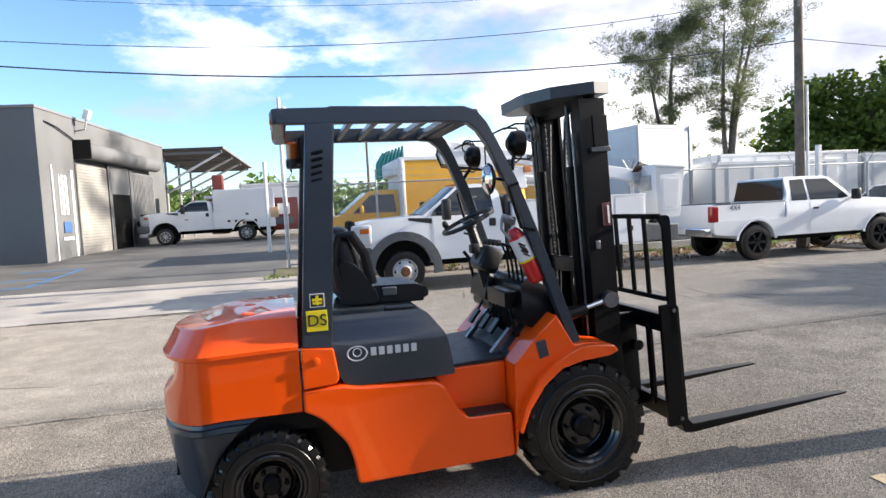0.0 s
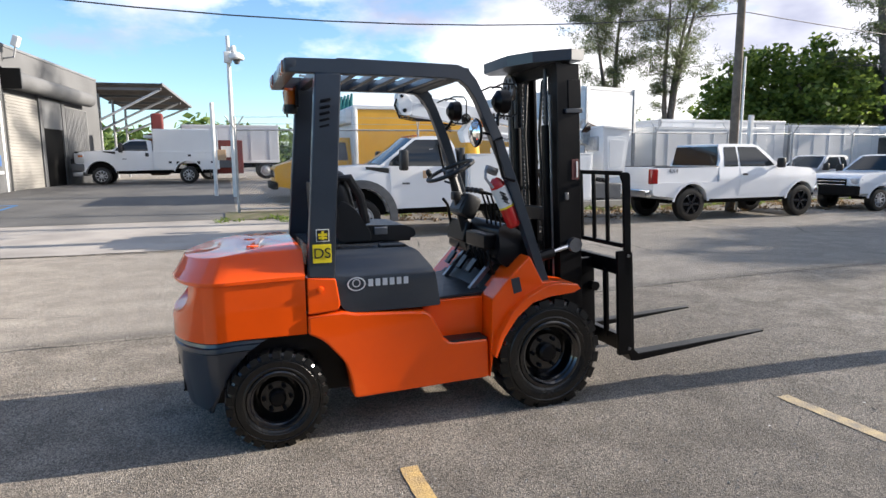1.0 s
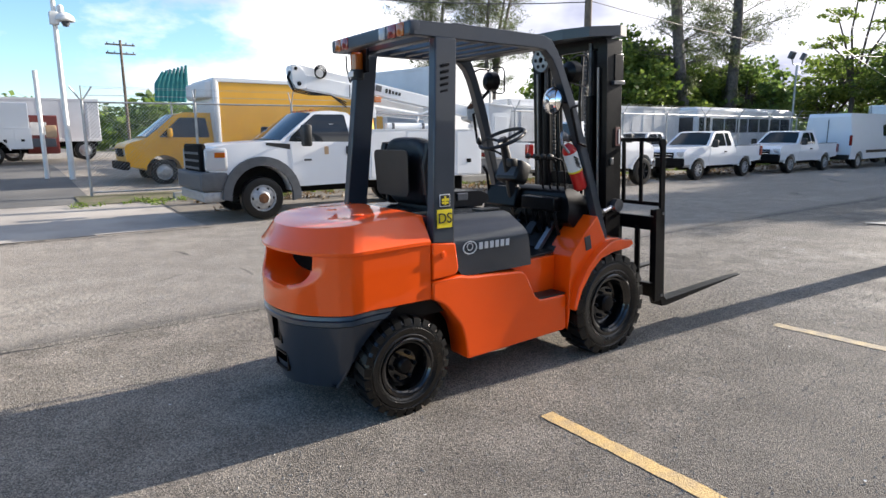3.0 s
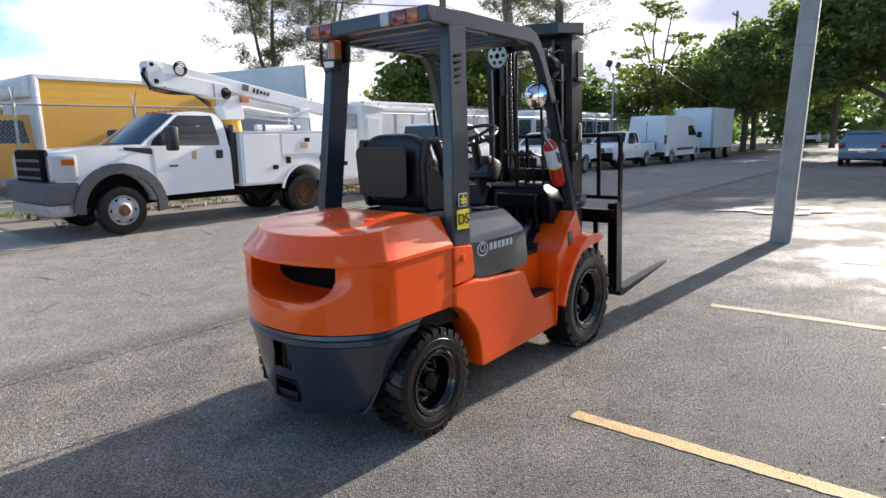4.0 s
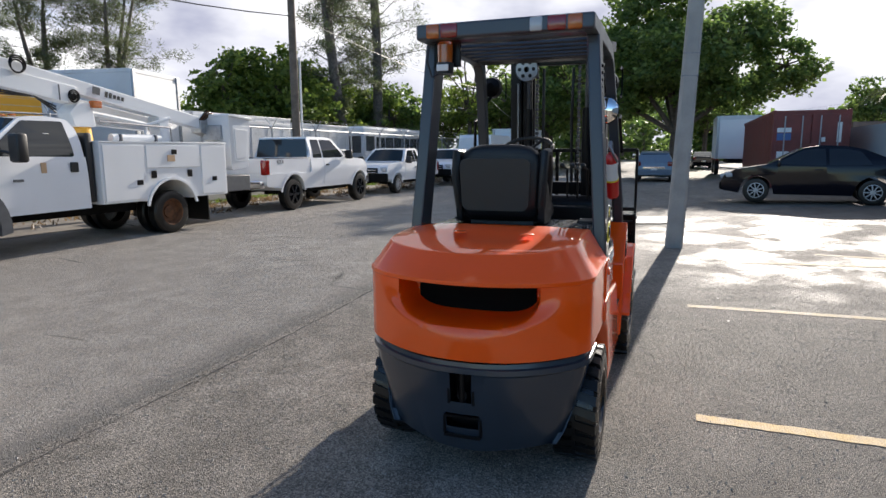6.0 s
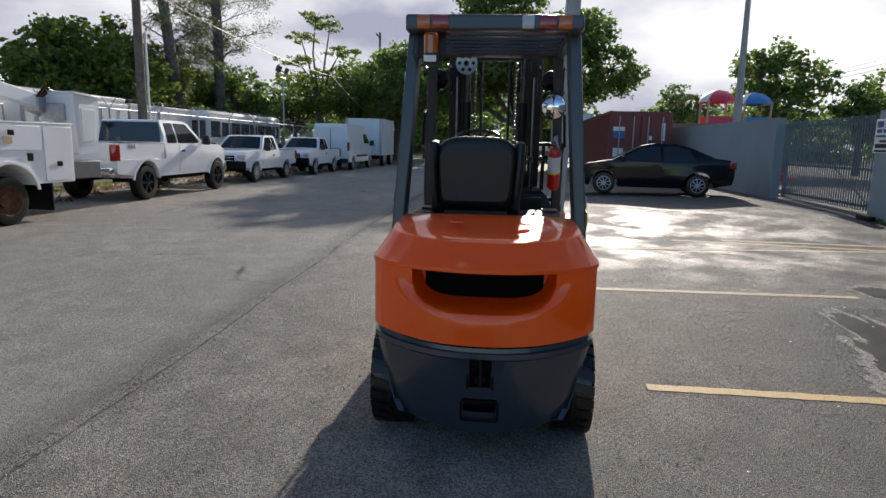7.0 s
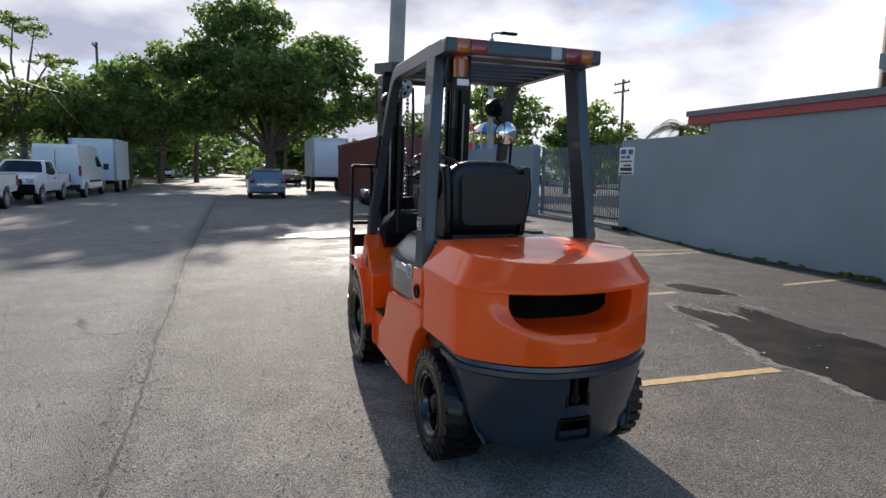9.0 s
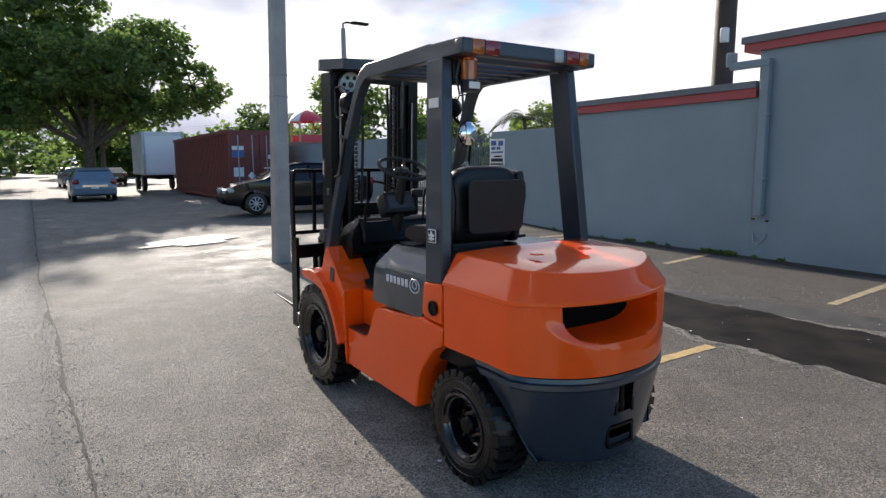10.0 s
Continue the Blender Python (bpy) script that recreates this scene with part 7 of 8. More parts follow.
def diamond_mesh(bm, L, z0, z1, step=0.085, r=0.0034):
    """Chain link: crossing flat wires in the plane y = 0."""
    H = z1 - z0
    n = int((L + H) / step)
    for s in (-1, 1):
        for i in range(n):
            a = i * step - (H if s > 0 else 0)
            x0, x1 = (a, a + H) if s > 0 else (a + H, a)
            za, zb = z0, z1
            # clip to the panel
            pts = []
            for x, z in ((x0, za), (x1, zb)):
                pts.append([x, z])
            (xa, za), (xb, zb) = pts
            def cut(xc):
                t = (xc - xa) / (xb - xa)
                return [xc, za + (zb - za) * t]
            lo, hi = min(xa, xb), max(xa, xb)
            if hi <= 0 or lo >= L:
                continue
            p, q = [xa, za], [xb, zb]
            if p[0] < 0: p = cut(0.0)
            if p[0] > L: p = cut(L)
            if q[0] < 0: q = cut(0.0)
            if q[0] > L: q = cut(L)
            d = Vector((q[0] - p[0], 0, q[1] - p[1]))
            if d.length < 0.01:
                continue
            nrm = Vector((-d.z, 0, d.x)).normalized() * r
            A, B = Vector((p[0], 0.003 * s, p[1])), Vector((q[0], 0.003 * s, q[1]))
            for w in (nrm, Vector((0, r, 0))):
                bm.faces.new([bm.verts.new(A - w), bm.verts.new(B - w), bm.verts.new(B + w), bm.verts.new(A + w)])
    return bm


def chain_fence(m, L, H, label, bays, arms=True, step=0.085):
    t = thing("chain_link_fence", m, label, "fence")
    n = round(L / bays)
    for i in range(n + 1):
        x = L * i / n
        p = part("post", Tube([(x, 0, -0.3), (x, 0, H)], 0.036, 10), GALV, t)
        if arms:
            for s in (-1, 1):
                part("arm", Tube([(x, 0, H - 0.02), (x, s * 0.26, H + 0.34)], 0.014, 6), GALV, p)
                if i == 0:
                    part("arm", Tube([(x, 0, H - 0.02), (x + s * 0.24, 0, H + 0.34)], 0.02, 6), GALV, p)
    part("top_rail", Tube([(0, 0, H - 0.03), (L, 0, H - 0.03)], 0.022, 8), GALV, t)
    part("bottom_rail", Tube([(0, 0, 0.12), (L, 0, 0.12)], 0.02, 8), GALV, t)
    if arms:
        for s in (-1, 1):
            for k in (0.4, 0.95):
                part("barbed_wire", Tube([(0, s * 0.26 * k, H + 0.34 * k), (L, s * 0.26 * k, H + 0.34 * k)], 0.004, 4), GALV, t)
    me = diamond_mesh(bmesh.new(), L, 0.1, H - 0.03, step)
    tagged(part("mesh", me, GALV, t), kind="stuff")
    return t


chain_fence(site(-0.02, 17.75, 0, -6.4), 10.3, 2.35, "galvanised chain-link fence with barbed wire arms along the yard", 2.6)
chain_fence(site(10.15, 16.6), 30.0, 2.45, "galvanised chain-link fence with barbed wire arms behind the pickups", 3.0, True, 0.11)
bm = Box((20, 0, 0.08), (40, 0.18, 0.22), 0.02)
struct("fence_kerb", bm, CONCRETE, "low concrete kerb under the fence", "kerb", site(1.6, 16.45))


def camera_pole():
    t = thing("camera_pole", site(-0.02, 21.8), "white steel pole with security cameras", "pole")
    part("pole", Tube([(0, 0, 0), (0, 0, 5.3)], [0.085, 0.06], 14), WHITEPOST, t)
    part("camera_hood", Lathe([(0, 0.20), (0.12, 0.19), (0.24, 0.10), (0.27, 0.0), (0.25, -0.04), (0, -0.05)], (0.24, -0.10, 4.58), 24, "z"), WHITEPOST, t)
    part("camera_dome", Lathe([(0, -0.14), (0.07, -0.12), (0.11, -0.04), (0.11, 0.02), (0, 0.02)], (0.26, -0.12, 4.52), 18, "z"), GREYTRIM, t)
    part("junction_box", Box((-0.02, -0.12, 4.60), (0.24, 0.16, 0.36), 0.03), WHITEPOST, t)
    part("antenna", Lathe([(0, -0.1), (0.09, -0.1), (0.09, 0.06), (0.05, 0.11), (0, 0.12)], (0.16, -0.08, 4.88), 14, "z"), WHITEPOST, t)
    p = thing("bollard_post", site(-0.64, 22.2), "tall white painted steel post in the yard entrance", "post")
    part("pole", Tube([(0, 0, 0), (0, 0, 3.15)], 0.065, 12), WHITEPOST, p)
    part("meter_box", Box((0.24, 0, 1.4), (0.28, 0.12, 0.36), 0.02), TAN, p)


camera_pole()


def street_pole():
    """Square tapering concrete pole by the bays."""
    x, y = 6.72, 3.22
    t = thing("concrete_pole", pose(x, y, lie(x, y) - 0.02, 2.2, 1.6, 8), "tall tapering grey concrete pole in the lot", "pole")
    bm, rows = bmesh.new(), []
    for z, w in ((0, 0.126), (0.02, 0.126), (4, 0.110), (11, 0.082)):
        rows.append([bm.verts.new((a * w, b * w, z)) for a, b in ((-1, -0.72), (-0.72, -1), (0.72, -1), (1, -0.72), (1, 0.72), (0.72, 1), (-0.72, 1), (-1, 0.72))])
    for a, b in zip(rows, rows[1:]):
        for i in range(8):
            bm.faces.new((a[i], a[(i + 1) % 8], b[(i + 1) % 8], b[i]))
    bm.faces.new(rows[-1])
    part("shaft", bm, POLECONC, t)
    for z in (2.62, 2.95):
        part("band", Box((0, 0, z), (0.236, 0.236, 0.02), 0.008), STEEL, t, "steel strap")
    return t


street_pole()


def utility_pole(m, label, h, lean=0.0, arms=1):
    t = thing("utility_pole", m, label, "utility pole")
    part("shaft", Tube([(0, 0, -0.2), (lean * 0.5, 0, h * 0.5), (lean, 0, h)], [0.135, 0.12, 0.10], 14), POLEWOOD, t)
    for k in range(arms):
        z = h - 0.35 - k * 0.7
        a = part("crossarm", Box((lean, 0.12, z), (2.2, 0.1, 0.12), 0.01), POLEWOOD, t)
        for x in (-0.95, -0.45, 0.45, 0.95):
            part("insulator", Lathe([(0, 0), (0.05, 0.01), (0.03, 0.06), (0.06, 0.1), (0, 0.14)], (lean + x, 0.12, z + 0.06), 10, "z"), GREYTRIM, a)
    return t


UP = site(14.0, 14.15)
up = utility_pole(UP, "weathered wooden utility pole behind the pickup", 9.5, 0.0, 0)
part("lamp_arm", Tube([(0, 0, 6.6), (-0.5, -0.6, 6.95), (-0.9, -1.0, 7.0)], 0.03), GALV, up)
part("lamp_head", Lathe([(0, 0.16), (0.12, 0.14), (0.2, -0.05), (0.2, -0.16), (0, -0.18)], (-1.0, -1.1, 6.92), 18, "z"), GREYTRIM, up, "grey street lamp head")
part("conduit", Tube([(0.1, -0.16, 0), (0.1, -0.16, 4.5)], 0.035), WHITEPOST, up)
wp = thing("sign_post", site(15.7, 15.2), "square white painted post beside the utility pole", "post")
part("post", Box((0, 0, 1.45), (0.13, 0.13, 3.0), 0.01), WHITEPOST, wp)
utility_pole(site(7.7, 58), "far utility pole with crossarms beyond the yard", 9.3, 0, 2)
utility_pole(site(42, -26.2), "far utility pole with crossarms beyond the wall", 9.5, 0.3, 2)
utility_pole(site(58, 16.0), "utility pole among the street trees", 12.0, 0, 1)


def cable(a, b, sag, r, m, name="cable", label="black overhead cable", n=24):
    a, b = Vector(a), Vector(b)
    pts = [a.lerp(b, i / n) - Vector((0, 0, sag * 4 * (i / n) * (1 - i / n))) for i in range(n + 1)]
    return struct(name, Tube(pts, r, 5), m, label, "cable")


P = Vector(UP.translation)
far_l = site(-34, 16.0, 0, 0, False).translation
cable((P.x, P.y, 5.75), (far_l.x, far_l.y, 11.75), 3.2, 0.016, CABLE)
cable((P.x, P.y, 7.1), (far_l.x, far_l.y, 12.5), 3.8, 0.009, CABLE)
cable((P.x, P.y, 7.9), (far_l.x, far_l.y, 13.4), 3.7, 0.005, CABLE)
q = site(58, 16.0, 0, 0, False).translation
cable((P.x, P.y, 5.8), (q.x, q.y, 7.6), 1.0, 0.014, CABLE)
r_ = site(30, 13.9, 0, 0, False).translation
s_ = site(58, 15.5, 0, 0, False).translation
cable((r_.x, r_.y, 6.2), (s_.x, s_.y, 3.6), 0.7, 0.018, ROPE, label="pale slack cable across the trees")
cable((r_.x, r_.y, 7.3), (s_.x, s_.y, 5.0), 0.5, 0.014, ROPE, label="pale slack cable across the trees")
e_ = site(42, -26.2, 0, 0, False).translation
for dz in (0, 0.35, 0.7):
    cable((e_.x, e_.y, 8.2 + dz), (150, -4, 9.0 + dz), 1.2, 0.012, CABLE)


def flood_mast():
    t = thing("flood_light_mast", site(37.5, 18.4), "slim galvanised mast with two flood lamps", "light pole")
    part("mast", Tube([(0, 0, 0), (0, 0, 5.6)], 0.06), GALV, t)
    part("yoke", Tube([(-0.7, 0, 5.9), (-0.5, 0, 5.6), (0.5, 0, 5.6), (0.7, 0, 5.9)], 0.04), GALV, t)
    for s in (-1, 1):
        part("flood_lamp", Box((s * 0.72, 0, 6.1), (0.35, 0.25, 0.42), 0.04, (25, 0, s * 12)), GREYTRIM, t)


flood_mast()


def street_light(m):
    t = thing("street_light", m, "concrete lamp post with a flat dark lamp head", "street light")
    part("post", Tube([(0, 0, 0), (0.05, 0, 3.5), (0.1, 0, 6.75)], [0.17, 0.13, 0.09], 12), POLECONC, t)
    part("bracket", Tube([(0.1, 0, 6.6), (0.1, 0, 6.95), (0.1, -0.15, 7.0), (0.1, -0.45, 7.02)], 0.04), BLACK, t)
    part("lamp_head", Box((0.1, -0.75, 7.02), (0.26, 0.72, 0.10), 0.03), BLACK, t)


street_light(site(20.75, -5.0))


def brown_pole():
    t = thing("timber_pole", site(5.46, WV - 2.9, 0), "dark brown timber pole rising behind the building", "pole")
    part("shaft", Tube([(0, 0, 0), (-0.05, 0, 5), (-0.1, 0, 9.5)], [0.23, 0.22, 0.2], 16), BROWNPOLE, t)
    part("box", Box((-0.16, 0.19, 4.2), (0.14, 0.14, 0.3), 0.02), WHITEPOST, t)


brown_pole()


def container():
    t = thing("shipping_container", site(22.5, -1.90, 0, -1), "rust-red shipping container with stickers on its doors", "container")
    L, W, H = 12.19, 2.44, 2.80
    b = part("shell", Box((L / 2, 0, H / 2 + 0.02), (L - 0.04, W - 0.08, H - 0.04)), CONTRED, t)
    for sgn in (-1, 1):
        for i in range(44):
            part("corrugation", Prism([(0.3 + i * 0.266, 0.2), (0.44 + i * 0.266, 0.2), (0.44 + i * 0.266, H - 0.12), (0.3 + i * 0.266, H - 0.12)], sgn * (W / 2 - 0.045), sgn * (W / 2 - 0.012)), CONTRED, b)
        for z in (0.1, H - 0.05):
            part("side_rail", Box((L / 2, sgn * (W / 2 - 0.03), z), (L, 0.07, 0.14), 0.01), CONTRED, t)
    for sgn in (-1, 1):
        part("corner_post", Box((0.05, sgn * (W / 2 - 0.06), H / 2), (0.14, 0.14, H), 0.012), CONTRED, t)
        d = part("door", Box((-0.01, sgn * 0.57, H / 2), (0.06, 1.10, H - 0.3), 0.012), CONTRED, t, "rust-red container door with lock bars")
        for k in (-0.28, 0.28):
            part("lock_bar", Tube([(-0.07, sgn * 0.57 + k, 0.2), (-0.07, sgn * 0.57 + k, H - 0.2)], 0.022, 8), GALV, d)
        for z in (0.75, 1.5):
            part("door_rib", Box((-0.035, sgn * 0.57, z), (0.02, 1.0, 0.05)), CONTRED, d)
    for y, z, w, h, m in ((0.86, 2.1, 0.46, 0.16, WHITETAG), (0.86, 1.86, 0.46, 0.26, BLUETAG), (0.86, 1.15, 0.40, 0.36, WHITETAG), (0.92, 0.5, 0.28, 0.34, TAN), (-0.88, 2.0, 0.14, 0.7, WHITETAG), (-0.40, 1.75, 0.12, 0.16, WHITETAG), (-0.40, 1.30, 0.5, 0.05, WHITETAG)):
        part("sticker", Box((-0.048, y, z), (0.006, w, h)), m, t)
    part("diamond_label", Box((-0.05, 0.36, 1.0), (0.006, 0.22, 0.22), 0, (45, 0, 0)), WHITETAG, t)


container()


def playground():
    for (u, v, z, m, lab) in ((34.0, -8.5, 4.0, PLAYRED, "pink-red and white playground canopy on tan posts"), (34.6, -10.7, 3.95, PLAYBLUE, "blue and white playground canopy on tan posts")):
        t = thing("playground_canopy", site(u, v, 0, 90), lab, "playground")
        for k in range(8):
            bm, rows = bmesh.new(), []
            for h, r in ((0.0, 1.05), (0.18, 0.98), (0.42, 0.76), (0.62, 0.42), (0.72, 0.06)):
                rows.append([bm.verts.new((r * math.cos(a), r * math.sin(a), z + h)) for a in (k * math.pi / 4 + q * math.pi / 16 for q in range(5))])
            for a, b in zip(rows, rows[1:]):
                for q in range(4):
                    bm.faces.new((a[q], a[q + 1], b[q + 1], b[q]))
            part("roof_gore", bm, m if k % 4 else WHITETAG, t, "", 60)
        for x in (-0.72, 0.72):
            for y in (-0.72, 0.72):
                part("post", Tube([(x, y, 0), (x, y, z + 0.1)], 0.07), TAN, t)
        part("deck", Box((0, 0, 2.6), (1.6, 1.6, 0.1), 0.02), TAN, t)
        for y in (-0.72, 0.72):
            part("panel", Box((0, y, 2.95), (1.35, 0.06, 0.55), 0.02), m, t)
    sl = thing("slide", site(19.6, -6.6, 0, 110), "red plastic playground slide behind the gate", "slide")
    part("chute", Prism([(0, 0.25), (0.3, 0.25), (1.5, 0.85), (1.5, 0.97), (0.3, 0.40), (0, 0.40)], -0.3, 0.3, 0.03), PLAYRED, sl)
    part("leg", Tube([(1.35, 0, 0), (1.35, 0, 0.8)], 0.04), GALV, sl)


playground()


def umbrella_stack():
    """Tall bundle of folded teal canvas on a post in the yard."""
    t = thing("folded_canopy", site(5.5, 33.0), "folded teal canvas canopy standing tall in the yard", "canopy")
    part("post", Tube([(0, 0, 0), (0, 0, 4.4)], 0.05), GALV, t)
    for i in range(7):
        x = -0.6 + i * 0.2
        part("canvas_fold", Tube([(x, 0, 2.9), (x * 1.05 + 0.1, 0, 3.7), (x * 0.9 + 0.3, 0, 4.3 + 0.06 * i)], [0.13, 0.15, 0.06], 8), TEAL, t)
    f = thing("food_truck", site(-0.62, 33.4), "dark red kiosk trailer at the back of the yard", "trailer")
    part("body", Box((0.6, 0, 1.2), (1.25, 2.0, 1.65), 0.05), CONTRED, f)
    part("hatch", Box((0.5, -1.01, 1.45), (0.6, 0.03, 0.55), 0.01), WHITETAG, f)
    b = thing("heavy_loader", site(-3.4, 34.4), "rusty red loader arm above the parked trucks", "loader")
    part("arm", Box((0, 0, 2.9), (0.55, 0.6, 1.0), 0.08), CONTRED, b)
    part("base", Box((0, 0, 1.35), (0.9, 0.9, 2.1), 0.08), RUST, b)


umbrella_stack()

# ---- trees ----
def leaf_cloud(seed, spots, per, size, droop=0.0, long=1.6, flat=0.6):
    """Many small leaves round the given spots (centre, radius), as one mesh."""
    g = np.random.default_rng(seed)
    c = np.array([tuple(s[0]) for s in spots])
    R = np.array([s[1] for s in spots])
    k = np.repeat(np.arange(len(R)), (per * R * R).astype(int) + 3)
    n = len(k)

    def unit(v):
        return v / np.linalg.norm(v, axis=1, keepdims=True)
    d = unit(g.normal(size=(n, 3))) * (R[k] * g.random(n) ** 0.45)[:, None]
    d[:, 2] *= flat
    p = c[k] + d
    a = unit(g.normal(size=(n, 3)) * (1, 1, 0.6) - (0, 0, droop))
    b = unit(np.cross(a, g.normal(size=(n, 3))))
    s = (size * g.uniform(0.6, 1.3, n))[:, None]
    v = np.stack([p - a * s * long / 2, p + b * s * 0.5, p + a * s * long / 2, p - b * s * 0.5], 1).reshape(-1, 3)
    me = bpy.data.meshes.new("crown")
    me.vertices.add(4 * n)
    me.vertices.foreach_set("co", v.ravel())
    me.loops.add(4 * n)
    me.loops.foreach_set("vertex_index", np.arange(4 * n))
    me.polygons.add(n)
    me.polygons.foreach_set("loop_start", np.arange(0, 4 * n, 4))
    me.update()
    return me


def lobes(rnd, R, H, hb):
    """Uneven crown: one body and lobes round it, as (centre, half-axes)."""
    z, rz = (H + hb) / 2, (H - hb) / 2
    out = [(Vector((0, 0, z)), (R * 0.72, R * 0.72, rz * 0.9))]
    for k in range(6):
        a = k * 1.05 + rnd.uniform(-0.4, 0.4)
        q = rnd.uniform(0.36, 0.5)
        out.append((Vector((R * 0.6 * math.cos(a), R * 0.6 * math.sin(a), z + rz * rnd.uniform(-0.5, 0.35))), (R * q, R * q, rz * rnd.uniform(0.4, 0.55))))
    out.append((Vector((R * rnd.uniform(-0.2, 0.2), R * rnd.uniform(-0.2, 0.2), z + rz * 0.62)), (R * 0.4, R * 0.4, rz * 0.38)))
    return out


def broad_tree(m, label, h_trunk, r, crown, per, size, seed, leaf, clump=0.8, step=1.1, flat=0.55, gap=0.12):
    """A forking trunk under a crown of leaf clumps that fill the given lobes unevenly."""
    rnd = random.Random(seed)
    t = thing("tree", m, label, "tree")
    spots, limbs = [], []
    top = Vector((rnd.uniform(-0.2, 0.2), rnd.uniform(-0.2, 0.2), h_trunk))
    limbs.append(([Vector((0, 0, -0.3)), Vector((0.02, 0, 0.3)), top * 0.55, top], [r * 1.5, r * 1.1, r, r * 0.85]))
    for c, (ax_, ay, az) in crown:
        mid = top.lerp(c, 0.55) + Vector((rnd.gauss(0, 0.2), rnd.gauss(0, 0.2), 0.2))
        limbs.append(([top - Vector((0, 0, 0.3)), mid, c], [r * 0.6, r * 0.42, r * 0.22]))
        n = int((ax_ * ay * az) ** (2 / 3) * 9 / (step * step)) + 4
        for k in range(n):
            d = Vector((rnd.gauss(0, 1), rnd.gauss(0, 1), rnd.gauss(0, 1))).normalized()
            f = 1 - 0.5 * rnd.random() ** 1.6 + 0.18 * noise.noise(d * 2.3 + Vector((seed, 0, 0)))
            if noise.noise(d * 3.1 + Vector((0, seed, 0))) > 0.5 - gap:
                continue
            p = c + Vector((d.x * ax_, d.y * ay, d.z * az)) * f
            spots.append((p, clump * rnd.uniform(0.55, 1.25)))
            if k % 4 == 0:
                q = c.lerp(p, 0.5) + Vector((rnd.gauss(0, 0.15), rnd.gauss(0, 0.15), rnd.gauss(0, 0.15)))
                limbs.append(([c, q, p], [r * 0.2, r * 0.11, 0.012]))
    bm = bmesh.new()
    for pts, rs in limbs:
        tube(bm, pts, rs, 8 if rs[0] > 0.15 else 5)
    part("trunk", bm, BARK, t, "", 60)
    me = leaf_cloud(seed, spots, per, size, flat=flat)
    me.materials.append(leaf)
    c = new("crown", me)
    c.parent = t
    return t


def pine(m, label, h, seed, lean=(0, 0), dense=1.0, forks=1, low=0.35, thick=1.0, needle=0.045, spray=0.6, per=48):
    """Australian pine: tall bare stem, whippy limbs, drooping needle sprays."""
    rnd = random.Random(seed)
    t = thing("tree", m, label, "tree")
    limbs, spots = [], []
    for f in range(forks):
        ox, oy = (rnd.uniform(-0.2, 0.2), rnd.uniform(-0.2, 0.2))
        lx, ly = lean[0] + rnd.uniform(-0.12, 0.12) * f * h, lean[1] + rnd.uniform(-0.12, 0.12) * f * h
        stem = [Vector((ox + lx * k ** 1.3 + 0.022 * h * math.sin(5 * k + seed), oy + ly * k ** 1.3, -0.2 + h * k)) for k in (0, 0.15, 0.3, 0.45, 0.6, 0.75, 0.9, 1.0)]
        limbs.append((stem, [q * thick for q in (0.36, 0.31, 0.27, 0.23, 0.19, 0.14, 0.07, 0.03)]))
        for i in range(int(24 * dense)):
            k = low + (1 - low) * rnd.random() ** 0.9
            j = min(6, int(k * 7))
            p = stem[j].lerp(stem[j + 1], k * 7 - j)
            a = rnd.uniform(0, 6.28)
            L = h * 0.30 * math.sin(math.pi * min(1, (1.06 - k) * 1.15 + 0.05)) ** 0.7 * rnd.choice((0.35, 0.55, 0.8, 1.0, 1.2))
            d = Vector((math.cos(a), math.sin(a), rnd.uniform(0.0, 1.0))).normalized()
            pts = [p + d * L * q + Vector((0, 0, -0.10 * L * q * q)) for q in (0, 0.35, 0.7, 1.0)]
            limbs.append((pts, [0.07 * (1.2 - k), 0.05 * (1.2 - k), 0.025, 0.008]))
            for q in (0.35, 0.5, 0.62, 0.72, 0.8, 0.87, 0.94, 1.0):
                for _ in range(2):
                    c = p + d * L * q + Vector((rnd.gauss(0, 0.10 * L), rnd.gauss(0, 0.10 * L), rnd.gauss(-0.05, 0.07 * L)))
                    spots.append((c, spray * rnd.uniform(0.5, 1.3)))
                    limbs.append(([p + d * L * max(0, q - 0.15), c], [0.014, 0.005]))
    bm = bmesh.new()
    for pts, rs in limbs:
        tube(bm, pts, rs, 8 if rs[0] > 0.1 else 4)
    part("trunk", bm, PINEBARK, t, "", 60)
    me = leaf_cloud(seed, spots, per, needle, droop=0.6, long=8.0, flat=0.8)
    me.materials.append(NEEDLE)
    c = new("crown", me)
    c.parent = t
    return t


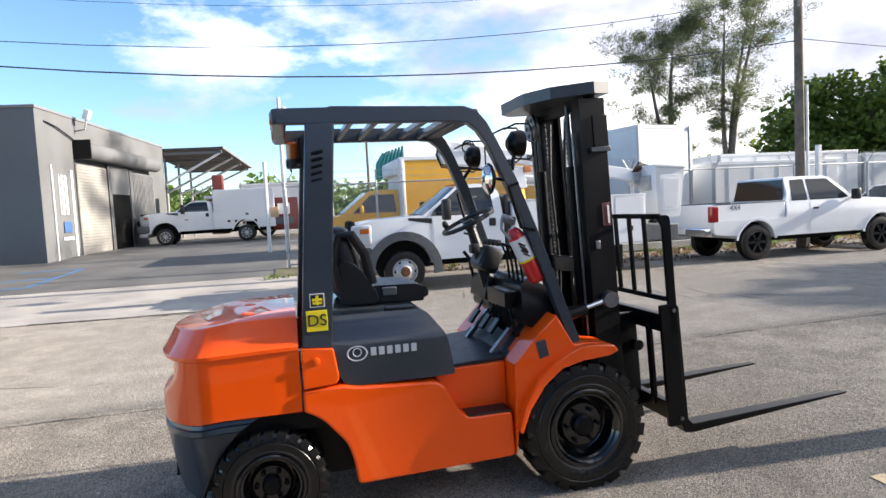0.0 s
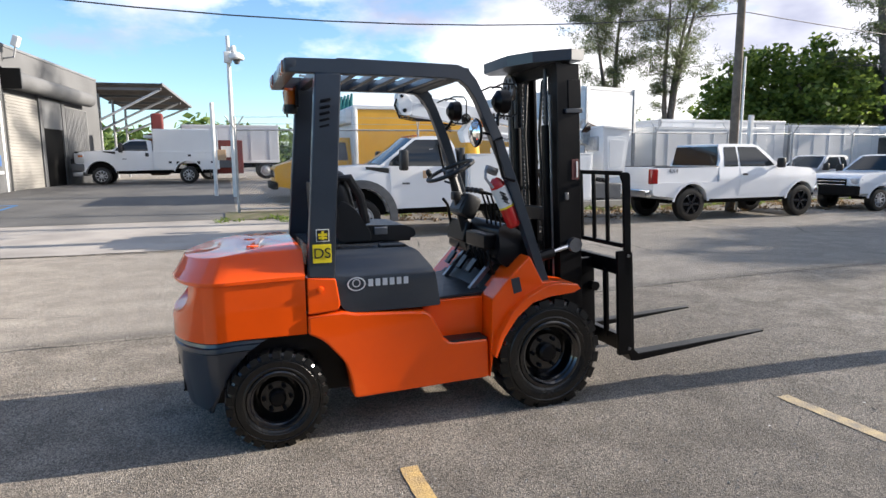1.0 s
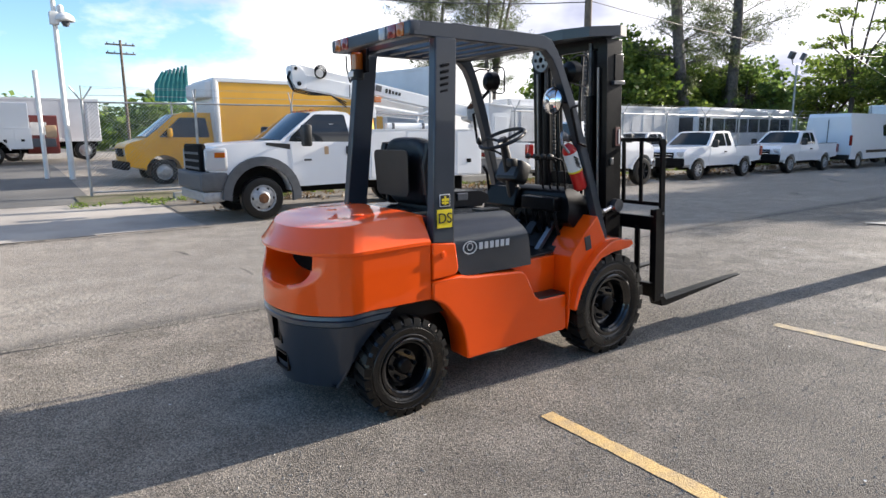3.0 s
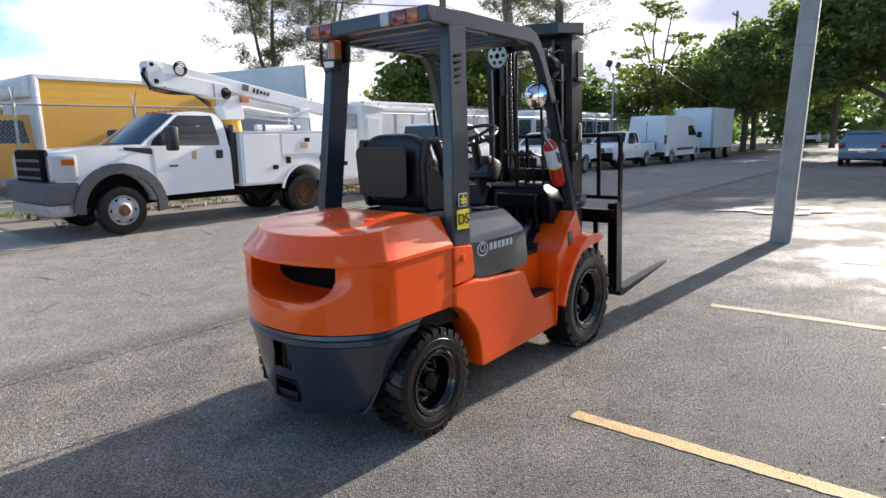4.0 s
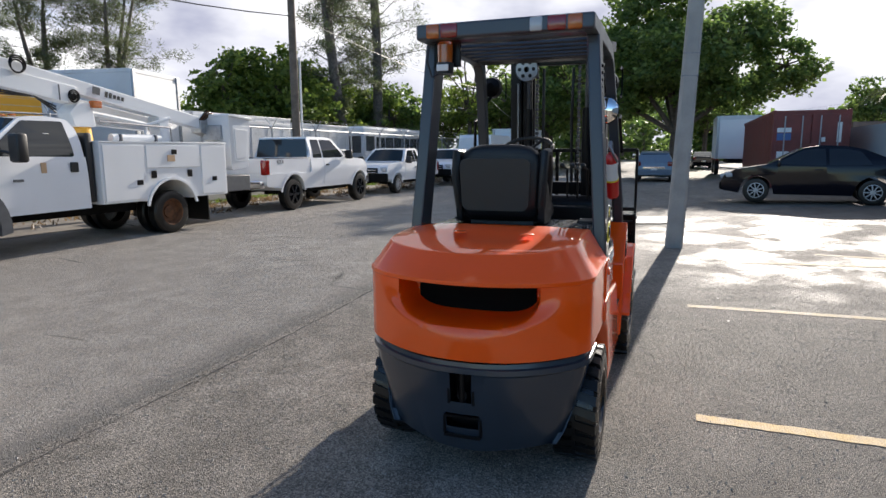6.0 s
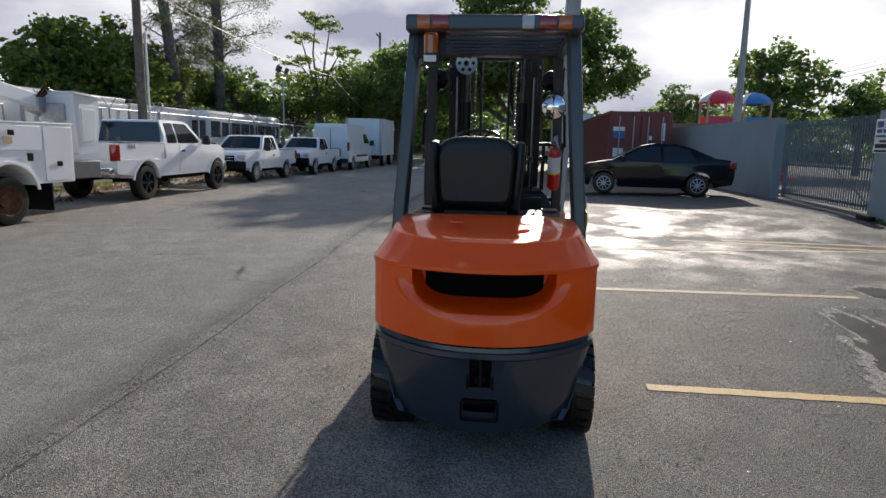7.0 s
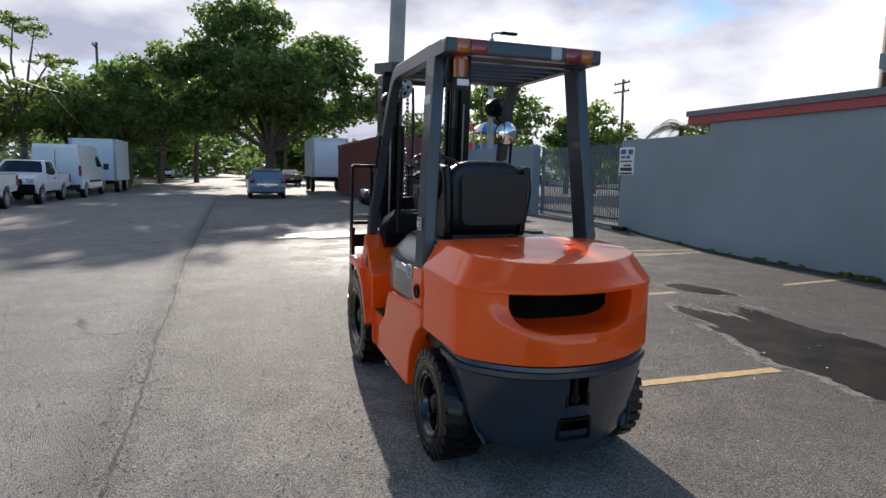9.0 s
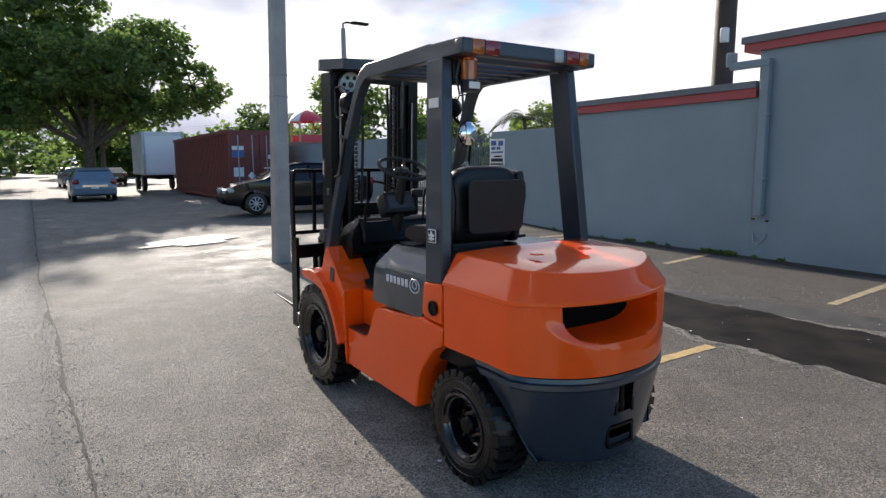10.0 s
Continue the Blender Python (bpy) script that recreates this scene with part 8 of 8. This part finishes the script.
def palm(m, label, h, seed):
    rnd = random.Random(seed)
    t = thing("palm_tree", m, label, "palm")
    part("trunk", Tube([(0, 0, 0), (0.1, 0, h * 0.5), (0.0, 0.1, h)], [0.16, 0.12, 0.1], 8), BARK, t)
    vs, fs = [], []
    for k in range(18):
        a = 2 * math.pi * k / 18 + rnd.uniform(-0.1, 0.1)
        e = rnd.uniform(-0.1, 1.0)
        L = rnd.uniform(1.7, 2.3)
        for i in range(26):
            q = i / 25
            c = Vector((math.cos(a) * L * q, math.sin(a) * L * q, h + L * (e * q - (0.5 + e * 0.7) * q * q)))
            for s in (-1, 1):
                side = Vector((-math.sin(a), math.cos(a), 0)) * s
                w = 0.55 * (1 - q * 0.7) * math.sin(min(1, q * 6 + 0.2) * 1.57)
                tip = c + side * w + Vector((math.cos(a), math.sin(a), 0)) * 0.18 - Vector((0, 0, 0.25 * w + 0.1))
                n = len(vs)
                vs += [tuple(c), tuple(c + Vector((math.cos(a), math.sin(a), 0)) * 0.05), tuple(tip)]
                fs.append((n, n + 1, n + 2))
    me = bpy.data.meshes.new("crown")
    me.from_pydata(vs, [], fs)
    me.materials.append(PALM)
    c = new("crown", me)
    c.parent = t


# the great tree by the street
GREAT = [(Vector((0, 1.4, 11.5)), (3.0, 3.0, 1.8)), (Vector((0.5, 5.0, 8.9)), (2.3, 2.3, 1.5)), (Vector((0, -3.9, 9.4)), (2.8, 2.7, 1.5)), (Vector((0, -6.5, 6.9)), (2.1, 2.1, 1.8)),
         (Vector((0, 0.8, 7.8)), (4.6, 4.4, 2.5)), (Vector((0, 7.2, 6.4)), (3.6, 3.4, 2.1)), (Vector((0, -2.9, 5.4)), (3.6, 3.3, 1.3)), (Vector((0, 4.2, 5.0)), (3.0, 2.8, 1.2)), (Vector((-4.4, -0.6, 7.4)), (2.8, 3.2, 1.8)), (Vector((4.4, 1.0, 7.2)), (3.0, 3.4, 2.0))]
broad_tree(site(42.5, 2.75), "great spreading dark green tree over the street", 3.0, 0.32, GREAT, 60, 0.21, 4, LEAF, clump=0.84, step=0.70, gap=0.09)
rt = random.Random(41)
# The tree at (63, 8.6) is added, mostly hidden, to shade the street.
TREES = ((49, 12.8, 4.8, 9.4, 2.6), (63, 8.6, 5.0, 12.6, 4.6), (58, 11.4, 4.0, 11.5, 4.2), (56, 13.6, 3.8, 9.9, 2.8), (54, 17.4, 3.6, 8.9, 2.2), (52, 22.5, 4.0, 7.6, 1.8), (45, 25, 3.6, 7.2, 1.6), (66, 12.0, 4.2, 11.0, 3.4), (63, 19, 4.2, 9.2, 2.0),
         (80, 13.4, 5.0, 11.0, 3.0), (96, 15, 6.0, 11.5, 2.5), (70, -0.5, 4.0, 9.0, 3.0), (98, -1.5, 5.0, 10.5, 3.0), (126, 8, 7.0, 13.0, 4.0))
for i, (u, v, R, H, hb) in enumerate(TREES):
    broad_tree(site(u, v), "green street tree with an uneven open crown", hb + 0.6, 0.22, lobes(rt, R, H, hb), 36, 0.22 if u < 70 else 0.32, 30 + i, LEAF2 if i in (3, 5, 7) else LEAF, step=1.0 if u < 70 else 1.3)
TIERS = [(Vector((0.3, 0.2, 11.1)), (1.3, 1.2, 0.35)), (Vector((-0.6, -1.2, 10.2)), (1.5, 1.3, 0.3)), (Vector((0.4, 1.5, 9.6)), (1.6, 1.5, 0.32)), (Vector((0, -1.9, 8.5)), (1.6, 1.5, 0.3)), (Vector((0.2, 1.8, 7.8)), (1.8, 1.6, 0.35)), (Vector((0, 0, 6.6)), (2.4, 2.6, 0.6)), (Vector((0, 0.5, 5.0)), (2.8, 3.0, 1.1))]
broad_tree(site(46, 18.6), "tall open tree with foliage in flat tiers", 4.6, 0.17, TIERS, 110, 0.15, 77, LEAF2, clump=0.5, step=0.8, flat=0.35, gap=0.05)
# dense trees behind the trailers
for i, (u, v, R, H, hb) in enumerate(((29.4, 28.2, 3.5, 8.0, 1.0), (32.4, 27.6, 3.8, 8.5, 1.0), (37.0, 28.0, 3.8, 8.3, 1.0), (42, 28.8, 3.8, 7.4, 1.0), (48, 28.5, 4.0, 7.3, 1.0))):
    broad_tree(site(u, v), "dense bright green tree behind the trailers", 1.8, 0.26, lobes(rt, R, H, hb), 55, 0.22, 50 + i, LEAF2, step=0.95, gap=0.05)
# pines
pine(site(37.2, 25.0), "tall Australian pine with a bare leaning trunk", 19, 3, (-3.4, 0.5), 1.5, 2, 0.2, 1.35)
pine(site(42.4, 25.0), "tall Australian pine with a bare straight trunk", 20, 5, (0.3, 0.5), 1.7, 2, 0.2, 1.45)
pine(site(46.0, 65.5), "wispy Australian pine far behind the yard", 21, 8, (0.5, 0.3), 1.15, 3, 0.22, 1.1, 0.06, 0.8, 56)
pine(site(50.4, 61.3), "wispy Australian pine far behind the yard", 23, 9, (1.5, -1.0), 1.1, 3, 0.2, 1.1, 0.06, 0.75, 46)
# beyond the wall
for i, (u, v, R, H, hb) in enumerate(((38, -13.4, 3.0, 8.3, 2.2), (38, -21.0, 3.5, 6.8, 1.4), (35.5, -17.2, 1.9, 5.6, 1.2), (30, -24.5, 2.6, 5.6, 1.2), (54, -12, 3.0, 7.0, 2.0))):
    broad_tree(site(u, v), "green tree beyond the block wall", hb + 0.5, 0.18, lobes(rt, R, H, hb), 55, 0.2, 60 + i, LEAF2 if i % 2 else LEAF, clump=0.65, step=0.85)
palm(site(22.3, -16.0), "coconut palm beyond the wall", 3.7, 2)
palm(site(44, -10.5), "coconut palm beyond the container", 5.0, 3)


def far_woods():
    """A far band of foliage that closes the distance."""
    rnd = random.Random(99)
    spots = []
    for i in range(300):
        a = radians(rnd.uniform(-75, 140))
        if abs(a - radians(SITE + 3.0)) < radians(2.6):
            d = rnd.uniform(165, 185)
        else:
            d = rnd.uniform(88, 150)
        for k in range(3):
            spots.append((Vector((d * math.cos(a) + rnd.gauss(0, 3), d * math.sin(a) + rnd.gauss(0, 3), rnd.uniform(0.3, 6.0))), rnd.uniform(2.0, 3.6)))
    me = leaf_cloud(99, spots, 16, 0.75, flat=0.9)
    me.materials.append(LEAF)
    return tagged(new("far_woods", me), "far band of dark green trees on the horizon", "trees", "", "stuff")


far_woods()


def litter():
    """Loose grit, leaves and small stones on the asphalt."""
    rnd = random.Random(12)
    vs, fs = [], []
    spots = [(rnd.uniform(-4, 9), rnd.uniform(-3.6, 12)) for _ in range(12000)]
    spots += [(rnd.uniform(-3.6, 4.5), rnd.uniform(-2.0, 8.5)) for _ in range(26000)]
    for _ in range(5200):
        a, q = rnd.uniform(0, 6.28), 1.0 + rnd.gauss(0.0, 0.06)
        spots.append((0.02 + 2.60 * q * math.cos(a) + rnd.gauss(0, 0.06), 0.20 + 0.86 * q * math.sin(a) + rnd.gauss(0, 0.07)))
    for x, y in spots:
        s = rnd.choice((0.003, 0.003, 0.004, 0.004, 0.005, 0.006, 0.008))
        z = lie(x, y) + 0.002
        n = len(vs)
        a = rnd.uniform(0, 6.28)
        vs += [(x + s * math.cos(a + k * 2.09) * rnd.uniform(0.7, 1.3), y + s * math.sin(a + k * 2.09) * rnd.uniform(0.7, 1.3), z) for k in range(3)] + [(x, y, z + s * 0.7)]
        fs += [(n, n + 1, n + 3), (n + 1, n + 2, n + 3), (n + 2, n, n + 3)]
    me = bpy.data.meshes.new("grit")
    me.from_pydata(vs, [], fs)
    me.materials.append(CONCRETE)
    return tagged(new("grit", me), "loose pale grit scattered over the asphalt", "grit", "", "stuff")


litter()


def scraps():
    """Pale paper scraps and leaves lying round the puddles."""
    rnd = random.Random(19)
    vs, fs = [], []
    for _ in range(70):
        x, y = rnd.choice(((rnd.gauss(0.4, 1.6), rnd.gauss(0.1, 0.7)), (rnd.uniform(-3.5, 8), rnd.uniform(-3.4, 8))))
        s, a, z = rnd.choice((0.006, 0.008, 0.010, 0.015)), rnd.uniform(0, 6.28), lie(x, y) + 0.009
        n = len(vs)
        vs += [(x + s * math.cos(a + k * 1.257) * rnd.uniform(0.6, 1.2), y + s * math.sin(a + k * 1.257) * rnd.uniform(0.6, 1.2), z + rnd.uniform(0, 0.5) * s) for k in range(5)]
        fs.append(tuple(range(n, n + 5)))
    me = bpy.data.meshes.new("scraps")
    me.from_pydata(vs, [], fs)
    me.materials.append(WHITETAG)
    return tagged(new("paper_scraps", me), "pale scraps of litter round the puddles", "litter", "", "stuff")


scraps()


def seam_crumbs():
    """Broken bits of asphalt along the joint."""
    rnd = random.Random(71)
    vs, fs = [], []
    for _ in range(6000):
        u = rnd.uniform(-6, 22)
        p = site(u, 5.80 + 0.14 * smooth(0, 9, u) + 0.05 * noise.noise((u * 0.6, 2, 0)) + rnd.gauss(0.04, 0.08)).translation
        s = rnd.choice((0.003, 0.003, 0.004, 0.005, 0.006))
        z = lie(p.x, p.y) + 0.002
        n, a = len(vs), rnd.uniform(0, 6.28)
        vs += [(p.x + s * math.cos(a + k * 2.09) * rnd.uniform(0.7, 1.3), p.y + s * math.sin(a + k * 2.09) * rnd.uniform(0.7, 1.3), z) for k in range(3)] + [(p.x, p.y, z + s * 0.7)]
        fs += [(n, n + 1, n + 3), (n + 1, n + 2, n + 3), (n + 2, n, n + 3)]
    me = bpy.data.meshes.new("crumbs")
    me.from_pydata(vs, [], fs)
    me.materials.append(mat("grey_crumbs", (0.24, 0.225, 0.20), 0.8, vary=0.45, scale=60))
    return tagged(new("asphalt_crumbs", me), "grey asphalt crumbs along the worn joint", "grit", "", "stuff")


seam_crumbs()


def weeds(name, label, spots, per, size, leaf, seed):
    """Low tufts at the given (u, v, radius) places."""
    ps = []
    for u, v, r in spots:
        p = site(u, v).translation
        ps.append(((p.x, p.y, p.z + 0.03), r))
    me = leaf_cloud(seed, ps, per, size, droop=-0.8, long=3.5, flat=0.35)
    me.materials.append(leaf)
    return tagged(new(name, me), label, "weeds", "", "stuff")


rw = random.Random(23)
weeds("wall_weeds", "small green weeds along the foot of the wall", [(rw.uniform(2.2, 9.5), WV + rw.uniform(0.02, 0.12), rw.uniform(0.03, 0.10)) for _ in range(12)] + [(3.3 + rw.uniform(-0.2, 0.5), WV + 0.1, 0.12) for _ in range(6)], 5200, 0.022, LEAF2, 5)
weeds("fence_grass", "dry grass tufts along the chain-link fence", [(rw.uniform(-0.5, 40), 16.3 + rw.gauss(0, 0.35), rw.uniform(0.12, 0.3)) for _ in range(260)], 700, 0.035, LEAF2, 6)
weeds("leaf_litter", "dry brown leaves on the verge", [(rw.uniform(2, 40), 14.9 + rw.gauss(0, 0.7), rw.uniform(0.15, 0.4)) for _ in range(260)], 260, 0.04, leaf_mat("dry_leaf", (0.10, 0.065, 0.03), (0.22, 0.15, 0.08)), 7)
